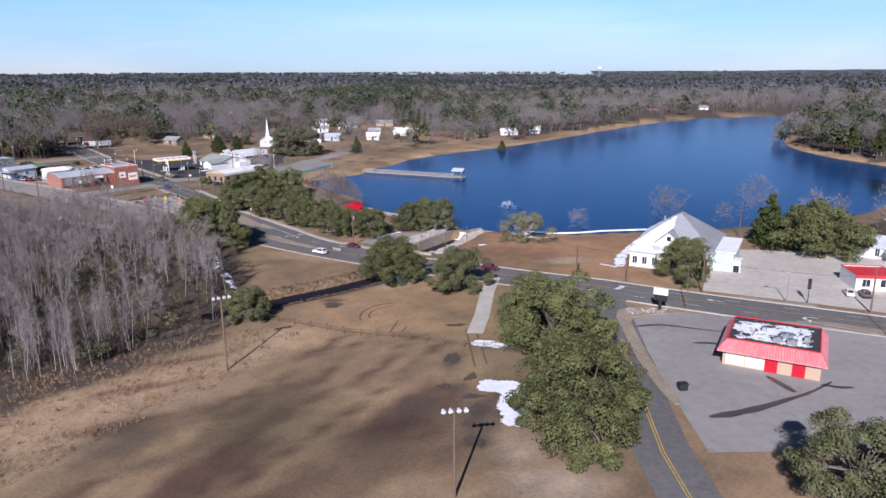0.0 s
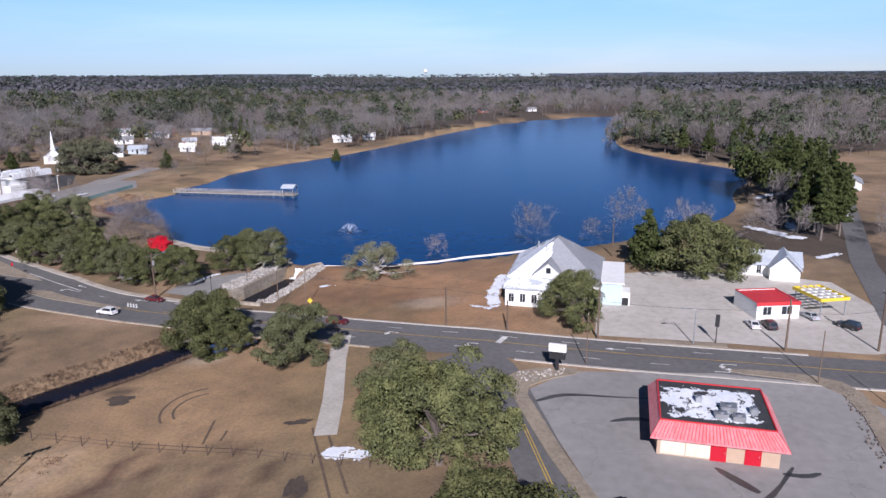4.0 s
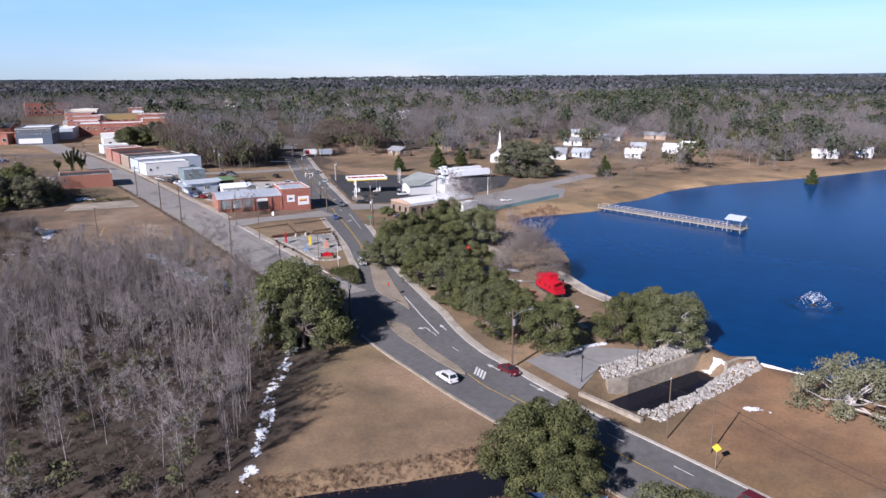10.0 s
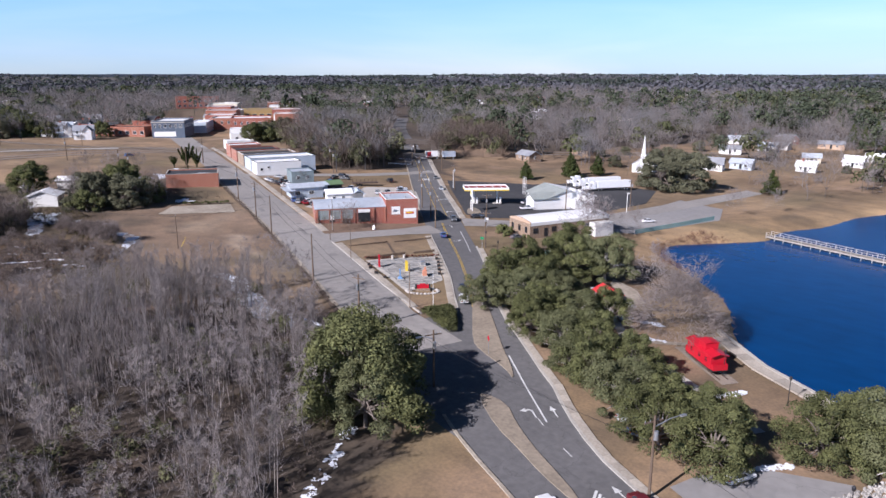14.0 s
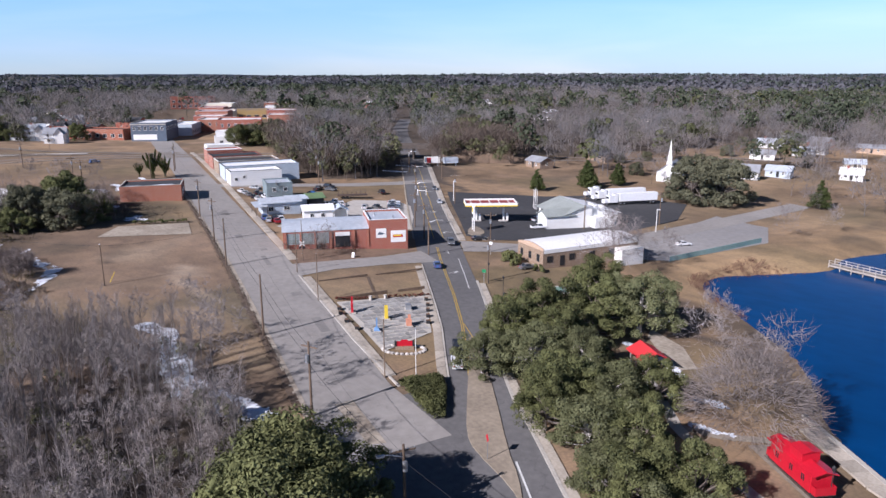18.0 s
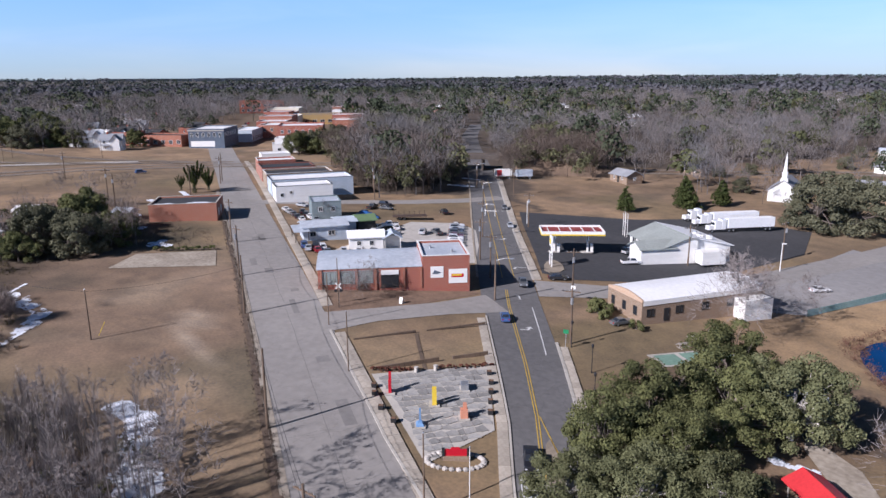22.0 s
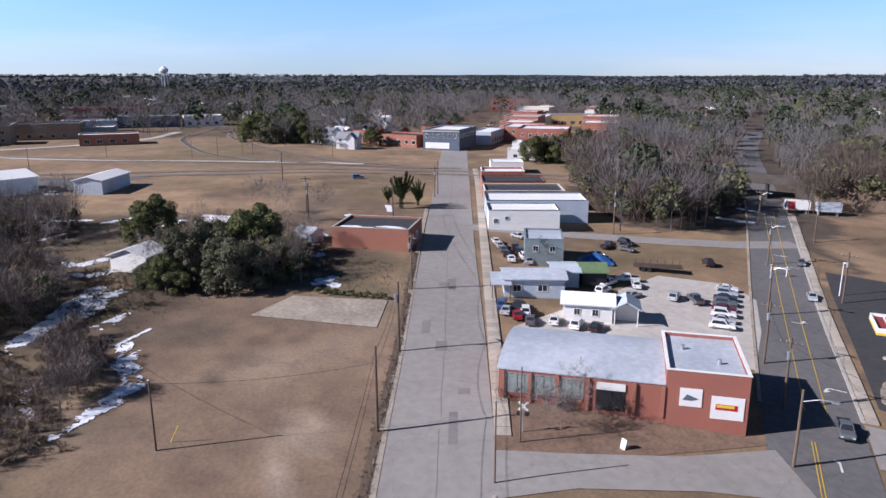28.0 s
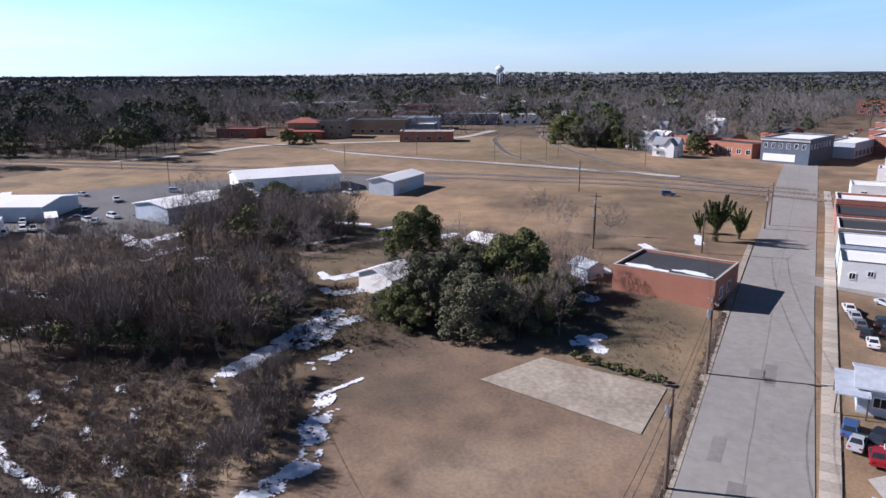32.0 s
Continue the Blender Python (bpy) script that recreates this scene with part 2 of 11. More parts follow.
NAVY_WALL = mat("blue_grey_painted_front", (0.11, 0.14, 0.18), (0.08, 0.1, 0.135), 0.7, 0.4, 3, 0.1)
TEAL_WALL = mat("grey_green_painted_block", (0.22, 0.27, 0.28), (0.16, 0.2, 0.21), 0.75, 0.4, 2, 0.1)
BLUE_PAINT = mat("blue_tarpaulin", (0.04, 0.15, 0.42), (0.03, 0.1, 0.3), 0.55, 0.4, 2, 0.15)
GREEN_ROOF = mat("green_roof_metal", (0.16, 0.24, 0.12), (0.12, 0.18, 0.09), 0.5, 0.4, 2, 0.1)
YELLOW_PAINT = mat("yellow_paint", (0.75, 0.55, 0.05), (0.65, 0.46, 0.04), 0.5, 0.4, 3, 0.05)
BLACK = mat("black_paint", (0.025, 0.025, 0.027), (0.018, 0.018, 0.02), 0.6, 0.5, 4, 0.05)
STEEL = mat("galvanised_steel", (0.5, 0.51, 0.52), (0.4, 0.41, 0.42), 0.45, 0.5, 5, 0.05, metal=0.7)
WOOD_POLE = mat("weathered_pole_wood", (0.17, 0.12, 0.085), (0.1, 0.072, 0.05), 0.9, 0.6, 6, 0.3, 12, stretch=(1, 1, 0.15), rnd=0.2)
WOOD_DECK = mat("weathered_decking", (0.42, 0.38, 0.33), (0.3, 0.265, 0.23), 0.85, 0.5, 5, 0.2, 10, rnd=0.15)
GLASS = mat("window_glass", (0.03, 0.036, 0.045), (0.02, 0.024, 0.03), 0.08, 0.6, 2, 0.0, spec=0.6)
TYRE = mat("tyre_rubber", (0.02, 0.02, 0.021), (0.014, 0.014, 0.015), 0.85, 0.6, 6, 0.1)
CHROME = mat("wheel_metal", (0.55, 0.56, 0.58), (0.4, 0.41, 0.43), 0.3, 0.6, 5, 0.0, metal=0.8)
LAMP_CLEAR = mat("lamp_lens_clear", (0.7, 0.72, 0.74), (0.55, 0.57, 0.6), 0.15, 1, 5, 0.0)
LAMP_RED = mat("lamp_lens_red", (0.4, 0.015, 0.015), (0.3, 0.01, 0.01), 0.2, 1, 5, 0.0)
SNOW = mat("old_snow", (0.86, 0.88, 0.92), (0.66, 0.7, 0.77), 0.75, 0.35, 1.6, 0.5, 3)
RAIL_STEEL = mat("rusty_rail", (0.14, 0.1, 0.08), (0.1, 0.07, 0.055), 0.6, 0.4, 3, 0.1, metal=0.4)
BALLAST = mat("rail_ballast", (0.3, 0.25, 0.2), (0.19, 0.155, 0.125), 0.95, 0.2, 2.5, 0.6, 6)
RUST_ROOF = mat("dull_red_roof", (0.36, 0.12, 0.085), (0.27, 0.09, 0.065), 0.7, 0.3, 2, 0.1)
BARK = mat("tree_bark", (0.2, 0.165, 0.14), (0.12, 0.1, 0.085), 0.95, 0.7, 5, 0.4, 9, rnd=0.25)
BARK_PALE = mat("pale_bare_bark", (0.56, 0.52, 0.49), (0.4, 0.365, 0.34), 0.95, 0.7, 5, 0.3, 9, rnd=0.2)
TWIG = mat("winter_twigs", (0.285, 0.25, 0.235), (0.17, 0.148, 0.138), 0.95, 0.3, 3, 0.0, rnd=0.2, spec=0.08)
LEAF = mat("evergreen_oak_leaf", (0.165, 0.172, 0.07), (0.046, 0.052, 0.024), 0.75, 0.5, 3, 0.0, rnd=0.2, spec=0.08)
LEAF_OLIVE = mat("olive_leaf", (0.172, 0.178, 0.09), (0.07, 0.076, 0.036), 0.75, 0.5, 3, 0.0, rnd=0.2, spec=0.08)
LEAF_DULL = mat("dull_evergreen_leaf", (0.165, 0.162, 0.1), (0.07, 0.071, 0.045), 0.65, 0.5, 3, 0.0, rnd=0.2, spec=0.08)
LEAF_DARK = mat("conifer_needles", (0.075, 0.088, 0.03), (0.034, 0.046, 0.016), 0.8, 0.5, 3, 0.0, rnd=0.2, spec=0.08)
SCRUB = mat("dry_scrub", (0.2, 0.12, 0.08), (0.12, 0.075, 0.05), 0.95, 0.3, 3, 0.0, rnd=0.2, spec=0.08)
FAR_BARE = mat("far_bare_woods", (0.205, 0.183, 0.172), (0.128, 0.113, 0.106), 0.95, 0.012, 0.05, 0.0, island=0.22, spec=0.05)
FAR_GREEN = mat("far_pine_woods", (0.078, 0.09, 0.056), (0.046, 0.056, 0.036), 0.95, 0.012, 0.05, 0.0, island=0.22, spec=0.05)


def water_mat(name, deep, rough, wave):
    m = mat(name, deep, tuple(c * 0.75 for c in deep), rough, 0.02, 0.2, wave, 0.9, spec=0.07, stretch=(1, 1.6, 1))
    return m


WATER = water_mat("lake_water", (0.002, 0.047, 0.165), 0.2, 0.4)
CREEK_WATER = water_mat("creek_water", (0.014, 0.015, 0.024), 0.1, 0.08)
RIPPLE = water_mat("rippled_lake_water", (0.004, 0.02, 0.06), 0.3, 0.6)
FOAM = mat("white_water", (0.85, 0.87, 0.9), (0.6, 0.65, 0.7), 0.6, 1.2, 5, 0.4, 5)

# the ground: tone of each place from the mesh, broken up by grass, thatch and bare earth
GROUND = mat("dry_winter_grass", (1.2, 1.16, 1.1), (0.74, 0.74, 0.76), 0.97, 0.3, 2.6, 0.6, 3)
_n, _l = GROUND.node_tree.nodes, GROUND.node_tree.links
_p = _n["Principled BSDF"]
_old = _p.inputs["Base Color"].links[0].from_socket
_at, _mx = _n.new("ShaderNodeAttribute"), _n.new("ShaderNodeMix")
_at.attribute_name = "tone"
_mx.data_type, _mx.blend_type = "RGBA", "MULTIPLY"
_mx.inputs[0].default_value = 1.0
_l.new(_at.outputs["Color"], _mx.inputs[6])
_l.new(_old, _mx.inputs[7])
_l.new(_mx.outputs[2], _p.inputs["Base Color"])


def car_paint(name, c):
    m = mat(name, c, tuple(v * 0.92 for v in c), 0.3, 0.5, 2, 0.0, spec=0.6)
    m.node_tree.nodes["Principled BSDF"].inputs["Coat Weight"].default_value = 0.5
    return m


CAR = {k: car_paint("car_paint_" + k, c) for k, c in dict(white=(0.8, 0.8, 0.8), black=(0.02, 0.02, 0.023), silver=(0.42, 0.44, 0.46),
       red=(0.3, 0.02, 0.025), blue=(0.05, 0.1, 0.24), grey=(0.12, 0.125, 0.13), maroon=(0.12, 0.015, 0.02)).items()}

# ---- tools ----
class M:
    """Collects vertices and faces for one mesh."""

    def __init__(self):
        self.v, self.f = [], []

    def add(self, vs, fs):
        o = len(self.v)
        self.v += [tuple(p) for p in vs]
        self.f += [tuple(i + o for i in q) for q in fs]
        return self

    def box(self, c, s, rz=0.0, taper=1.0, bev=0.0):
        """A box by its base centre and size; taper narrows its top, bev rounds its upright edges."""
        x, y, h = s[0] / 2, s[1] / 2, s[2]
        if bev:
            ring = [(x - bev, -y), (x, -y + bev), (x, y - bev), (x - bev, y), (-x + bev, y), (-x, y - bev), (-x, -y + bev), (-x + bev, -y)]
        else:
            ring = [(x, -y), (x, y), (-x, y), (-x, -y)]
        k, ca, sa = len(ring), math.cos(rz), math.sin(rz)
        low = [(c[0] + a * ca - b * sa, c[1] + a * sa + b * ca, c[2]) for a, b in ring]
        top = [(c[0] + (a * ca - b * sa) * taper, c[1] + (a * sa + b * ca) * taper, c[2] + h) for a, b in ring]
        return self.add(low + top, [tuple(range(k))[::-1], tuple(range(k, 2 * k))] + [(i, (i + 1) % k, k + (i + 1) % k, k + i) for i in range(k)])

    def prism(self, poly, z0, z1):
        k = len(poly)
        return self.add([(x, y, z0) for x, y in poly] + [(x, y, z1) for x, y in poly],
                        [tuple(range(k))[::-1], tuple(range(k, 2 * k))] + [(i, (i + 1) % k, k + (i + 1) % k, k + i) for i in range(k)])

    def extrude(self, prof, x0, x1):
        """A profile of (y, z) drawn out along x."""
        k = len(prof)
        return self.add([(x0, y, z) for y, z in prof] + [(x1, y, z) for y, z in prof],
                        [tuple(range(k)), tuple(range(k, 2 * k))[::-1]] + [(i, k + i, k + (i + 1) % k, (i + 1) % k) for i in range(k)])

    def tube(self, pts, radii, n=6, cap=True):
        pts = [Vector(p) for p in pts]
        rings = []
        for i, p in enumerate(pts):
            d = (pts[min(i + 1, len(pts) - 1)] - pts[max(i - 1, 0)]).normalized()
            a = d.cross(Vector((0.31, 0.95, 0.07)) if abs(d.z) > 0.5 else Vector((0, 0, 1))).normalized()
            b = d.cross(a)
            rings.append([p + radii[i] * (math.cos(t) * a + math.sin(t) * b) for t in (2 * math.pi * j / n for j in range(n))])
        o = len(self.v)
        for r in rings:
            self.v += [tuple(q) for q in r]
        for i in range(len(pts) - 1):
            for j in range(n):
                a, b = o + i * n + j, o + i * n + (j + 1) % n
                self.f.append((a, b, b + n, a + n))
        if cap:
            self.f.append(tuple(o + (len(pts) - 1) * n + j for j in range(n)))
            self.f.append(tuple(o + j for j in range(n))[::-1])
        return self

    def mesh(self, name, material, smooth=False):
        me = bpy.data.meshes.new(name)
        me.from_pydata(self.v, [], self.f)
        me.materials.append(material)
        if smooth:
            me.polygons.foreach_set("use_smooth", [True] * len(me.polygons))
        me.update()
        return me


def part(name, m, material, parent, label="", smooth=False, kind=""):
    ob = new(name, m.mesh(name, material, smooth))
    ob.parent = parent
    return tagged(ob, label=label, kind=kind)


def shared(name, me, parent, m=None):
    """One more part on a mesh that is there already."""
    ob = new(name, me)
    ob.parent = parent
    if m is not None:
        ob.matrix_basis = m
    return ob


def thing(name, label, category, at=(0, 0, 0), rz=0.0, group="", kind=""):
    e = new(name)
    e.empty_display_size = 0.5
    e.matrix_basis = Matrix.Translation(at) @ Matrix.Rotation(rz, 4, "Z")
    return tagged(e, label, category, group, kind)


def sheet(name, m, material, label, category="", kind="structure", smooth=False):
    return tagged(new(name, m.mesh(name, material, smooth)), label, category, "", kind)


rng = random.Random(7)

# ---- lie of the land ----
RX = np.array([-1000, -370, -300, -240, -200, -160, -137, -120, -104, -75, -55, -30, -10, 10, 60, 300.0])
RZ = np.array([12, 9.6, 9, 7.8, 6.3, 5, 3.8, 3, 1.8, 0.7, 0.3, 0.3, 1.0, 1.8, 1.5, 2.0])


def ease(a, b, v):
    t = np.clip((v - a) / (b - a), 0, 1)
    return t * t * (3 - 2 * t)


def chaikin(p, n=2, closed=True):
    p = [tuple(map(float, q)) for q in p]
    for _ in range(n):
        out = [] if closed else [p[0]]
        for a, b in zip(p, p[1:] + p[:1] if closed else p[1:]):
            out += [(0.75 * a[0] + 0.25 * b[0], 0.75 * a[1] + 0.25 * b[1]), (0.25 * a[0] + 0.75 * b[0], 0.25 * a[1] + 0.75 * b[1])]
        p = out if closed else out + [p[-1]]
    return p


LAKE = chaikin([(-27, 136), (-19, 133.2), (-8, 132), (4, 133.5), (22, 140), (36, 147), (60, 158), (80, 172), (98, 192), (108, 222), (125, 245),
                (141, 272), (128, 306), (118, 326), (110, 374), (131, 456), (160, 540), (215, 650), (140, 644), (70, 577), (16, 472), (-10, 411),
                (-43, 345), (-64, 318), (-82, 284), (-82, 262), (-90, 246), (-86, 235), (-95, 222), (-103, 211), (-99, 201), (-90, 194),
                (-79, 185), (-71, 177), (-64, 162), (-55, 153.5), (-45, 148), (-34, 142)])
CREEK = [(-35, 94), (-39, 88), (-45, 81), (-51, 75), (-56, 69), (-62, 63), (-70, 56), (-80, 52), (-100, 48), (-130, 40)]
POOL = [(-37.0, 112.8), (-34.8, 118.6), (-29.2, 132.0), (-25.2, 130.6), (-27.0, 121), (-30.4, 112.6)]


def line_dist(x, y, pts, closed=False):
    """Distance of places from a line of points."""
    d = np.full(np.shape(x), 1e9)
    for (ax, ay), (bx, by) in zip(pts, pts[1:] + pts[:1] if closed else pts[1:]):
        ux, uy = bx - ax, by - ay
        t = np.clip(((x - ax) * ux + (y - ay) * uy) / (ux * ux + uy * uy + 1e-9), 0, 1)
        d = np.minimum(d, np.hypot(x - ax - t * ux, y - ay - t * uy))
    return d


def inside(x, y, pts):
    k = np.zeros(np.shape(x), bool)
    for (ax, ay), (bx, by) in zip(pts, pts[1:] + pts[:1]):
        if ay != by:
            k ^= ((ay > y) != (by > y)) & (x < (bx - ax) * (y - ay) / (by - ay) + ax)
    return k


def vnoise(x, y, s, seed):
    """Smooth random patches from 0 to 1, about s metres across."""
    x, y = np.asarray(x, float) / s + 9000.37, np.asarray(y, float) / s + 9000.71
    i, j = np.floor(x).astype(np.int64), np.floor(y).astype(np.int64)
    u, v = x - i, y - j
    u, v = u * u * (3 - 2 * u), v * v * (3 - 2 * v)

    def at(a, b):
        h = (a * 374761393 + b * 668265263 + seed * 974711) & 0x7FFFFFFF
        h = ((h ^ (h >> 13)) * 1274126177) & 0x7FFFFFFF
        return ((h ^ (h >> 16)) & 0xFFFF) / 65535.0

    return (at(i, j) * (1 - u) + at(i + 1, j) * u) * (1 - v) + (at(i, j + 1) * (1 - u) + at(i + 1, j + 1) * u) * v


def base_height(x, y):
    x, y = np.asarray(x, float), np.asarray(y, float)
    h = np.interp(x, RX, RZ)
    h = h - 0.03 * np.clip(y - 150, 0, 60) * ease(-95, -120, x)
    return h - 1.3 * np.exp(-(((y - 50) / 40) ** 2)) * ease(-15, -35, x) * ease(-115, -95, x)


def height(x, y):
    """Height of the ground."""
    x, y = np.asarray(x, float), np.asarray(y, float)
    h = base_height(x, y)
    far = np.hypot(x + 60, y - 150)
    h = h + 9 * ease(400, 1500, far) * (0.6 + 0.8 * np.sin(x / 610 + 1.1) * np.cos(y / 730)) + 10 * ease(1500, 4000, far)
    d = line_dist(x, y, LAKE, True)
    d = np.where(inside(x, y, LAKE), -d, d)
    h = np.where(d < 14, np.minimum(h, np.where(d < 0, np.maximum(-1.8, d * 0.5), 0.25 + d * 0.16)), h)
    dam = (y < 150) & (x > -26) & (x < 34) & (d > 0) & (d < 30)
    h = np.where(dam, np.maximum(h, 0.9 - 0.02 * d), h)
    c = line_dist(x, y, CREEK)
    h = h - 2.3 * ease(5.5, 1.2, c)
    p = np.where(inside(x, y, POOL), 0, line_dist(x, y, POOL, True))
    return h - 3.2 * ease(1.6, 0.2, p)


def hz(x, y):
    return float(height(x, y))

# ---- ground ----
def spaced(lo, hi, step, far, grow=1.17):
    a = list(np.arange(lo, hi + 0.1, step))
    s, low, high = step, lo, hi
    while high < far:
        s *= grow
        low, high = low - s, high + s
        a = [low] + a + [high]
    return np.array(a)


GX, GY = spaced(-420, 150, 2.0, 3600), spaced(-60, 330, 2.0, 3600)
XX, YY = np.meshgrid(GX, GY)
ZZ = height(XX, YY)


def soft(x, y, s):
    """Smooth patches between -1 and 1, about s metres across."""
    return (np.sin(x / s * 2.1 + 1.3 * np.sin(y / s * 1.7)) * np.cos(y / s * 1.9 + 1.1 * np.sin(x / s * 2.3 + 0.7)))


def blend(c, col, w):
    return c * (1 - w[..., None]) + np.array(col) * w[..., None]


def ground_tone(x, y):
    c = np.zeros((*np.shape(x), 3)) + np.array((0.235, 0.165, 0.105))
    c = blend(c, (0.3, 0.205, 0.12), 0.5 + 0.5 * soft(x, y, 37))
    c = blend(c, (0.19, 0.165, 0.085), 0.2 * np.clip(soft(x + 40, y, 55), 0, 1))
    lake = line_dist(x, y, LAKE, True)
    # pine straw and bare clay on the dam
    w = ease(8, 0, np.maximum.reduce([np.abs(x + 2) - 18, np.abs(y - 110) - 20, 0 * x]))
    c = blend(c, (0.36, 0.2, 0.105), 0.75 * w * (0.75 + 0.25 * soft(x, y, 6)))
    # clay field by the creek and the playing field
    w = ease(6, 0, np.maximum.reduce([np.abs(x + 20) - 20, np.abs(y - 72) - 14, 0 * x]))
    c = blend(c, (0.34, 0.225, 0.125), 0.6 * w)
    w = ease(10, 0, np.maximum.reduce([np.abs(x + 20) - 32, np.abs(y - 20) - 30, 0 * x]))
    c = blend(c, (0.2, 0.14, 0.088), 0.8 * w * (0.6 + 0.4 * soft(x, y * 0.5, 9)))
    c = blend(c, (0.12, 0.085, 0.06), 0.5 * w * np.clip(soft(x + 9, y + 5, 12), 0, 1))
    # tall dry grass between the wood and the mown field
    w = ease(3, 0, np.where(inside(x, y, ROUGH_GRASS), 0, line_dist(x, y, ROUGH_GRASS, True)))
    c = blend(c, (0.37, 0.27, 0.175), 0.85 * w * (0.6 + 0.6 * vnoise(x, y, 4, 11)))
    c = blend(c, (0.13, 0.065, 0.045), 0.8 * w * ease(0.62, 0.8, vnoise(0.8 * x + 0.6 * y, 4 * (0.8 * y - 0.6 * x), 11, 12)))
    # mowing streaks and bare soil on the field
    w = ease(4, 0, np.where(inside(x, y, MOWN), 0, line_dist(x, y, MOWN, True)))
    along, across = 0.35 * x + 0.94 * y, 0.94 * x - 0.35 * y
    c = blend(c, (0.11, 0.066, 0.045), 0.95 * w * ease(0.42, 0.66, vnoise(across, along / 7, 2.0, 13)) * ease(0.25, 0.55, vnoise(x, y, 14, 15)))
    c = blend(c, (0.33, 0.235, 0.135), 0.75 * w * ease(0.5, 0.7, vnoise(across, along / 7, 2.6, 14)))
    # far shore
    c = blend(c, (0.42, 0.29, 0.16), 0.8 * np.where(x > 60, ease(9, 2, lake), ease(26, 3, lake)) * (y > 190))
    # woods floor beside the creek, its tone darkened for shade; scrub by the town
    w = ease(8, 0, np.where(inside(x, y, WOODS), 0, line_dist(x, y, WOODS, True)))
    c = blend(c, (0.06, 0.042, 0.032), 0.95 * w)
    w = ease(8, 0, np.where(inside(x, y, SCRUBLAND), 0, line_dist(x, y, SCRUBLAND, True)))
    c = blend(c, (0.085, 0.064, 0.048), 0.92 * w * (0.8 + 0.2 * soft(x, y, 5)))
    # open lot by the wide street
    w = ease(6, 0, np.where(inside(x, y, LOT), 0, line_dist(x, y, LOT, True)))
    c = blend(c, (0.2, 0.142, 0.1), 0.85 * w)
    c = blend(c, (0.35, 0.28, 0.2), 0.5 * w * np.clip(soft(x, y, 13), 0, 1))
    near = ease(700, 420, np.hypot(x + 90, y - 110))
    mot = 0.5 * vnoise(x, y, 17, 1) + 0.3 * vnoise(x, y, 6.5, 2) + 0.2 * vnoise(x, y, 2.6, 3)
    c = c * (1 + near * 1.1 * (mot - 0.5))[..., None]
    c = blend(c, (0.36, 0.25, 0.165), 0.75 * near * ease(0.6, 0.85, vnoise(x + 31, y, 9, 4)) * ease(0.45, 0.7, vnoise(x, y, 40, 5)))
    c = blend(c, (0.1, 0.082, 0.06), 0.6 * near * ease(0.66, 0.86, vnoise(x, y + 17, 11, 6)) * ease(0.4, 0.65, vnoise(x, y, 50, 7)))
    c = blend(c, (0.17, 0.165, 0.075), 0.2 * near * ease(0.6, 0.85, vnoise(x, y, 23, 8)))
    # damp hollows and worn ground
    for ax, ay, rx, ry in ((-12, 47, 1.6, 2.6), (-11, 38, 1.2, 2.2), (-6, 31, 1.4, 1.6), (-5, 24, 1.3, 1.6), (-41, 74, 1.6, 1.2), (-14, 33, 3.4, 1.2), (-176.6, 120.4, 1.4, 1.0), (-181, 123, 1.8, 1.1)):
        c = blend(c, (0.075, 0.058, 0.045), 0.85 * ease(1.5, 0.6, np.hypot((x - ax) / rx, (y - ay) / ry)))
    for ax, ay, rx, ry in ((-162, 129.6, 4.5, 2.5), (-20, 87, 3, 2), (4, 17, 6, 4), (0, 24, 3, 4), (-33, 84, 4, 2.2), (2, 104, 6, 3), (-154, 126, 8, 1.2)):
        c = blend(c, (0.47, 0.39, 0.3), 0.6 * ease(1.4, 0.3, np.hypot((x - ax) / rx, (y - ay) / ry)) * (0.5 + vnoise(x, y, 2.2, 9)))
    # leaf litter below the woods, with canopy shade painted into the ground tone
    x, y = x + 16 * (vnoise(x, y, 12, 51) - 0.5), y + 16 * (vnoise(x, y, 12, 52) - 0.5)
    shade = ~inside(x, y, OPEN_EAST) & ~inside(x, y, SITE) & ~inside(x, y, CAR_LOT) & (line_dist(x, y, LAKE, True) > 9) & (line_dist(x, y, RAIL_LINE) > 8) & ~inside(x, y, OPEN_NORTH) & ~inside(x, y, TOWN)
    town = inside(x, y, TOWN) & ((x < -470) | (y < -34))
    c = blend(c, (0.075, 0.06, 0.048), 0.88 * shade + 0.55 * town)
    c = c * 0.87
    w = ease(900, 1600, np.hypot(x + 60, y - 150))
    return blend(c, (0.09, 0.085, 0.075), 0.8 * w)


OPEN_NORTH = [(-245, 270), (-200, 230), (-110, 188), (-80, 225), (-80, 290), (-45, 350), (-10, 415), (2, 440), (-60, 446), (-105, 425), (-135, 475), (-200, 480), (-205, 400), (-222, 330)]
TOWN = [(-205, -60), (-322, -62), (-345, -38), (-357, -17), (-400, -25), (-445, -40), (-520, -70), (-680, 0), (-680, 120), (-640, 385), (-540, 365), (-430, 315), (-348, 262), (-300, 230), (-232, 203), (-100, 130), (-160, 60)]
SITE = [(-62, -80), (-62, 40), (-55, 64), (-66, 80), (-92, 108), (-135, 120), (-170, 100), (-240, 40), (-205, -40), (-160, 60), (-100, 130), (-200, 230), (-110, 195), (-60, 150), (60, 158), (75, 130),
        (92, 128), (70, 60), (80, -80)]
RAIL_LINE = [(-352, -160), (-341, 80), (-322, 205), (-264, 272), (-220, 318)]
CAR_LOT = [(-95, 125), (-233, 172), (-231, 205), (-222, 240), (-130, 176)]
OPEN_EAST = [(98, 118), (130, 185), (165, 250), (205, 330), (290, 330), (290, 90)]
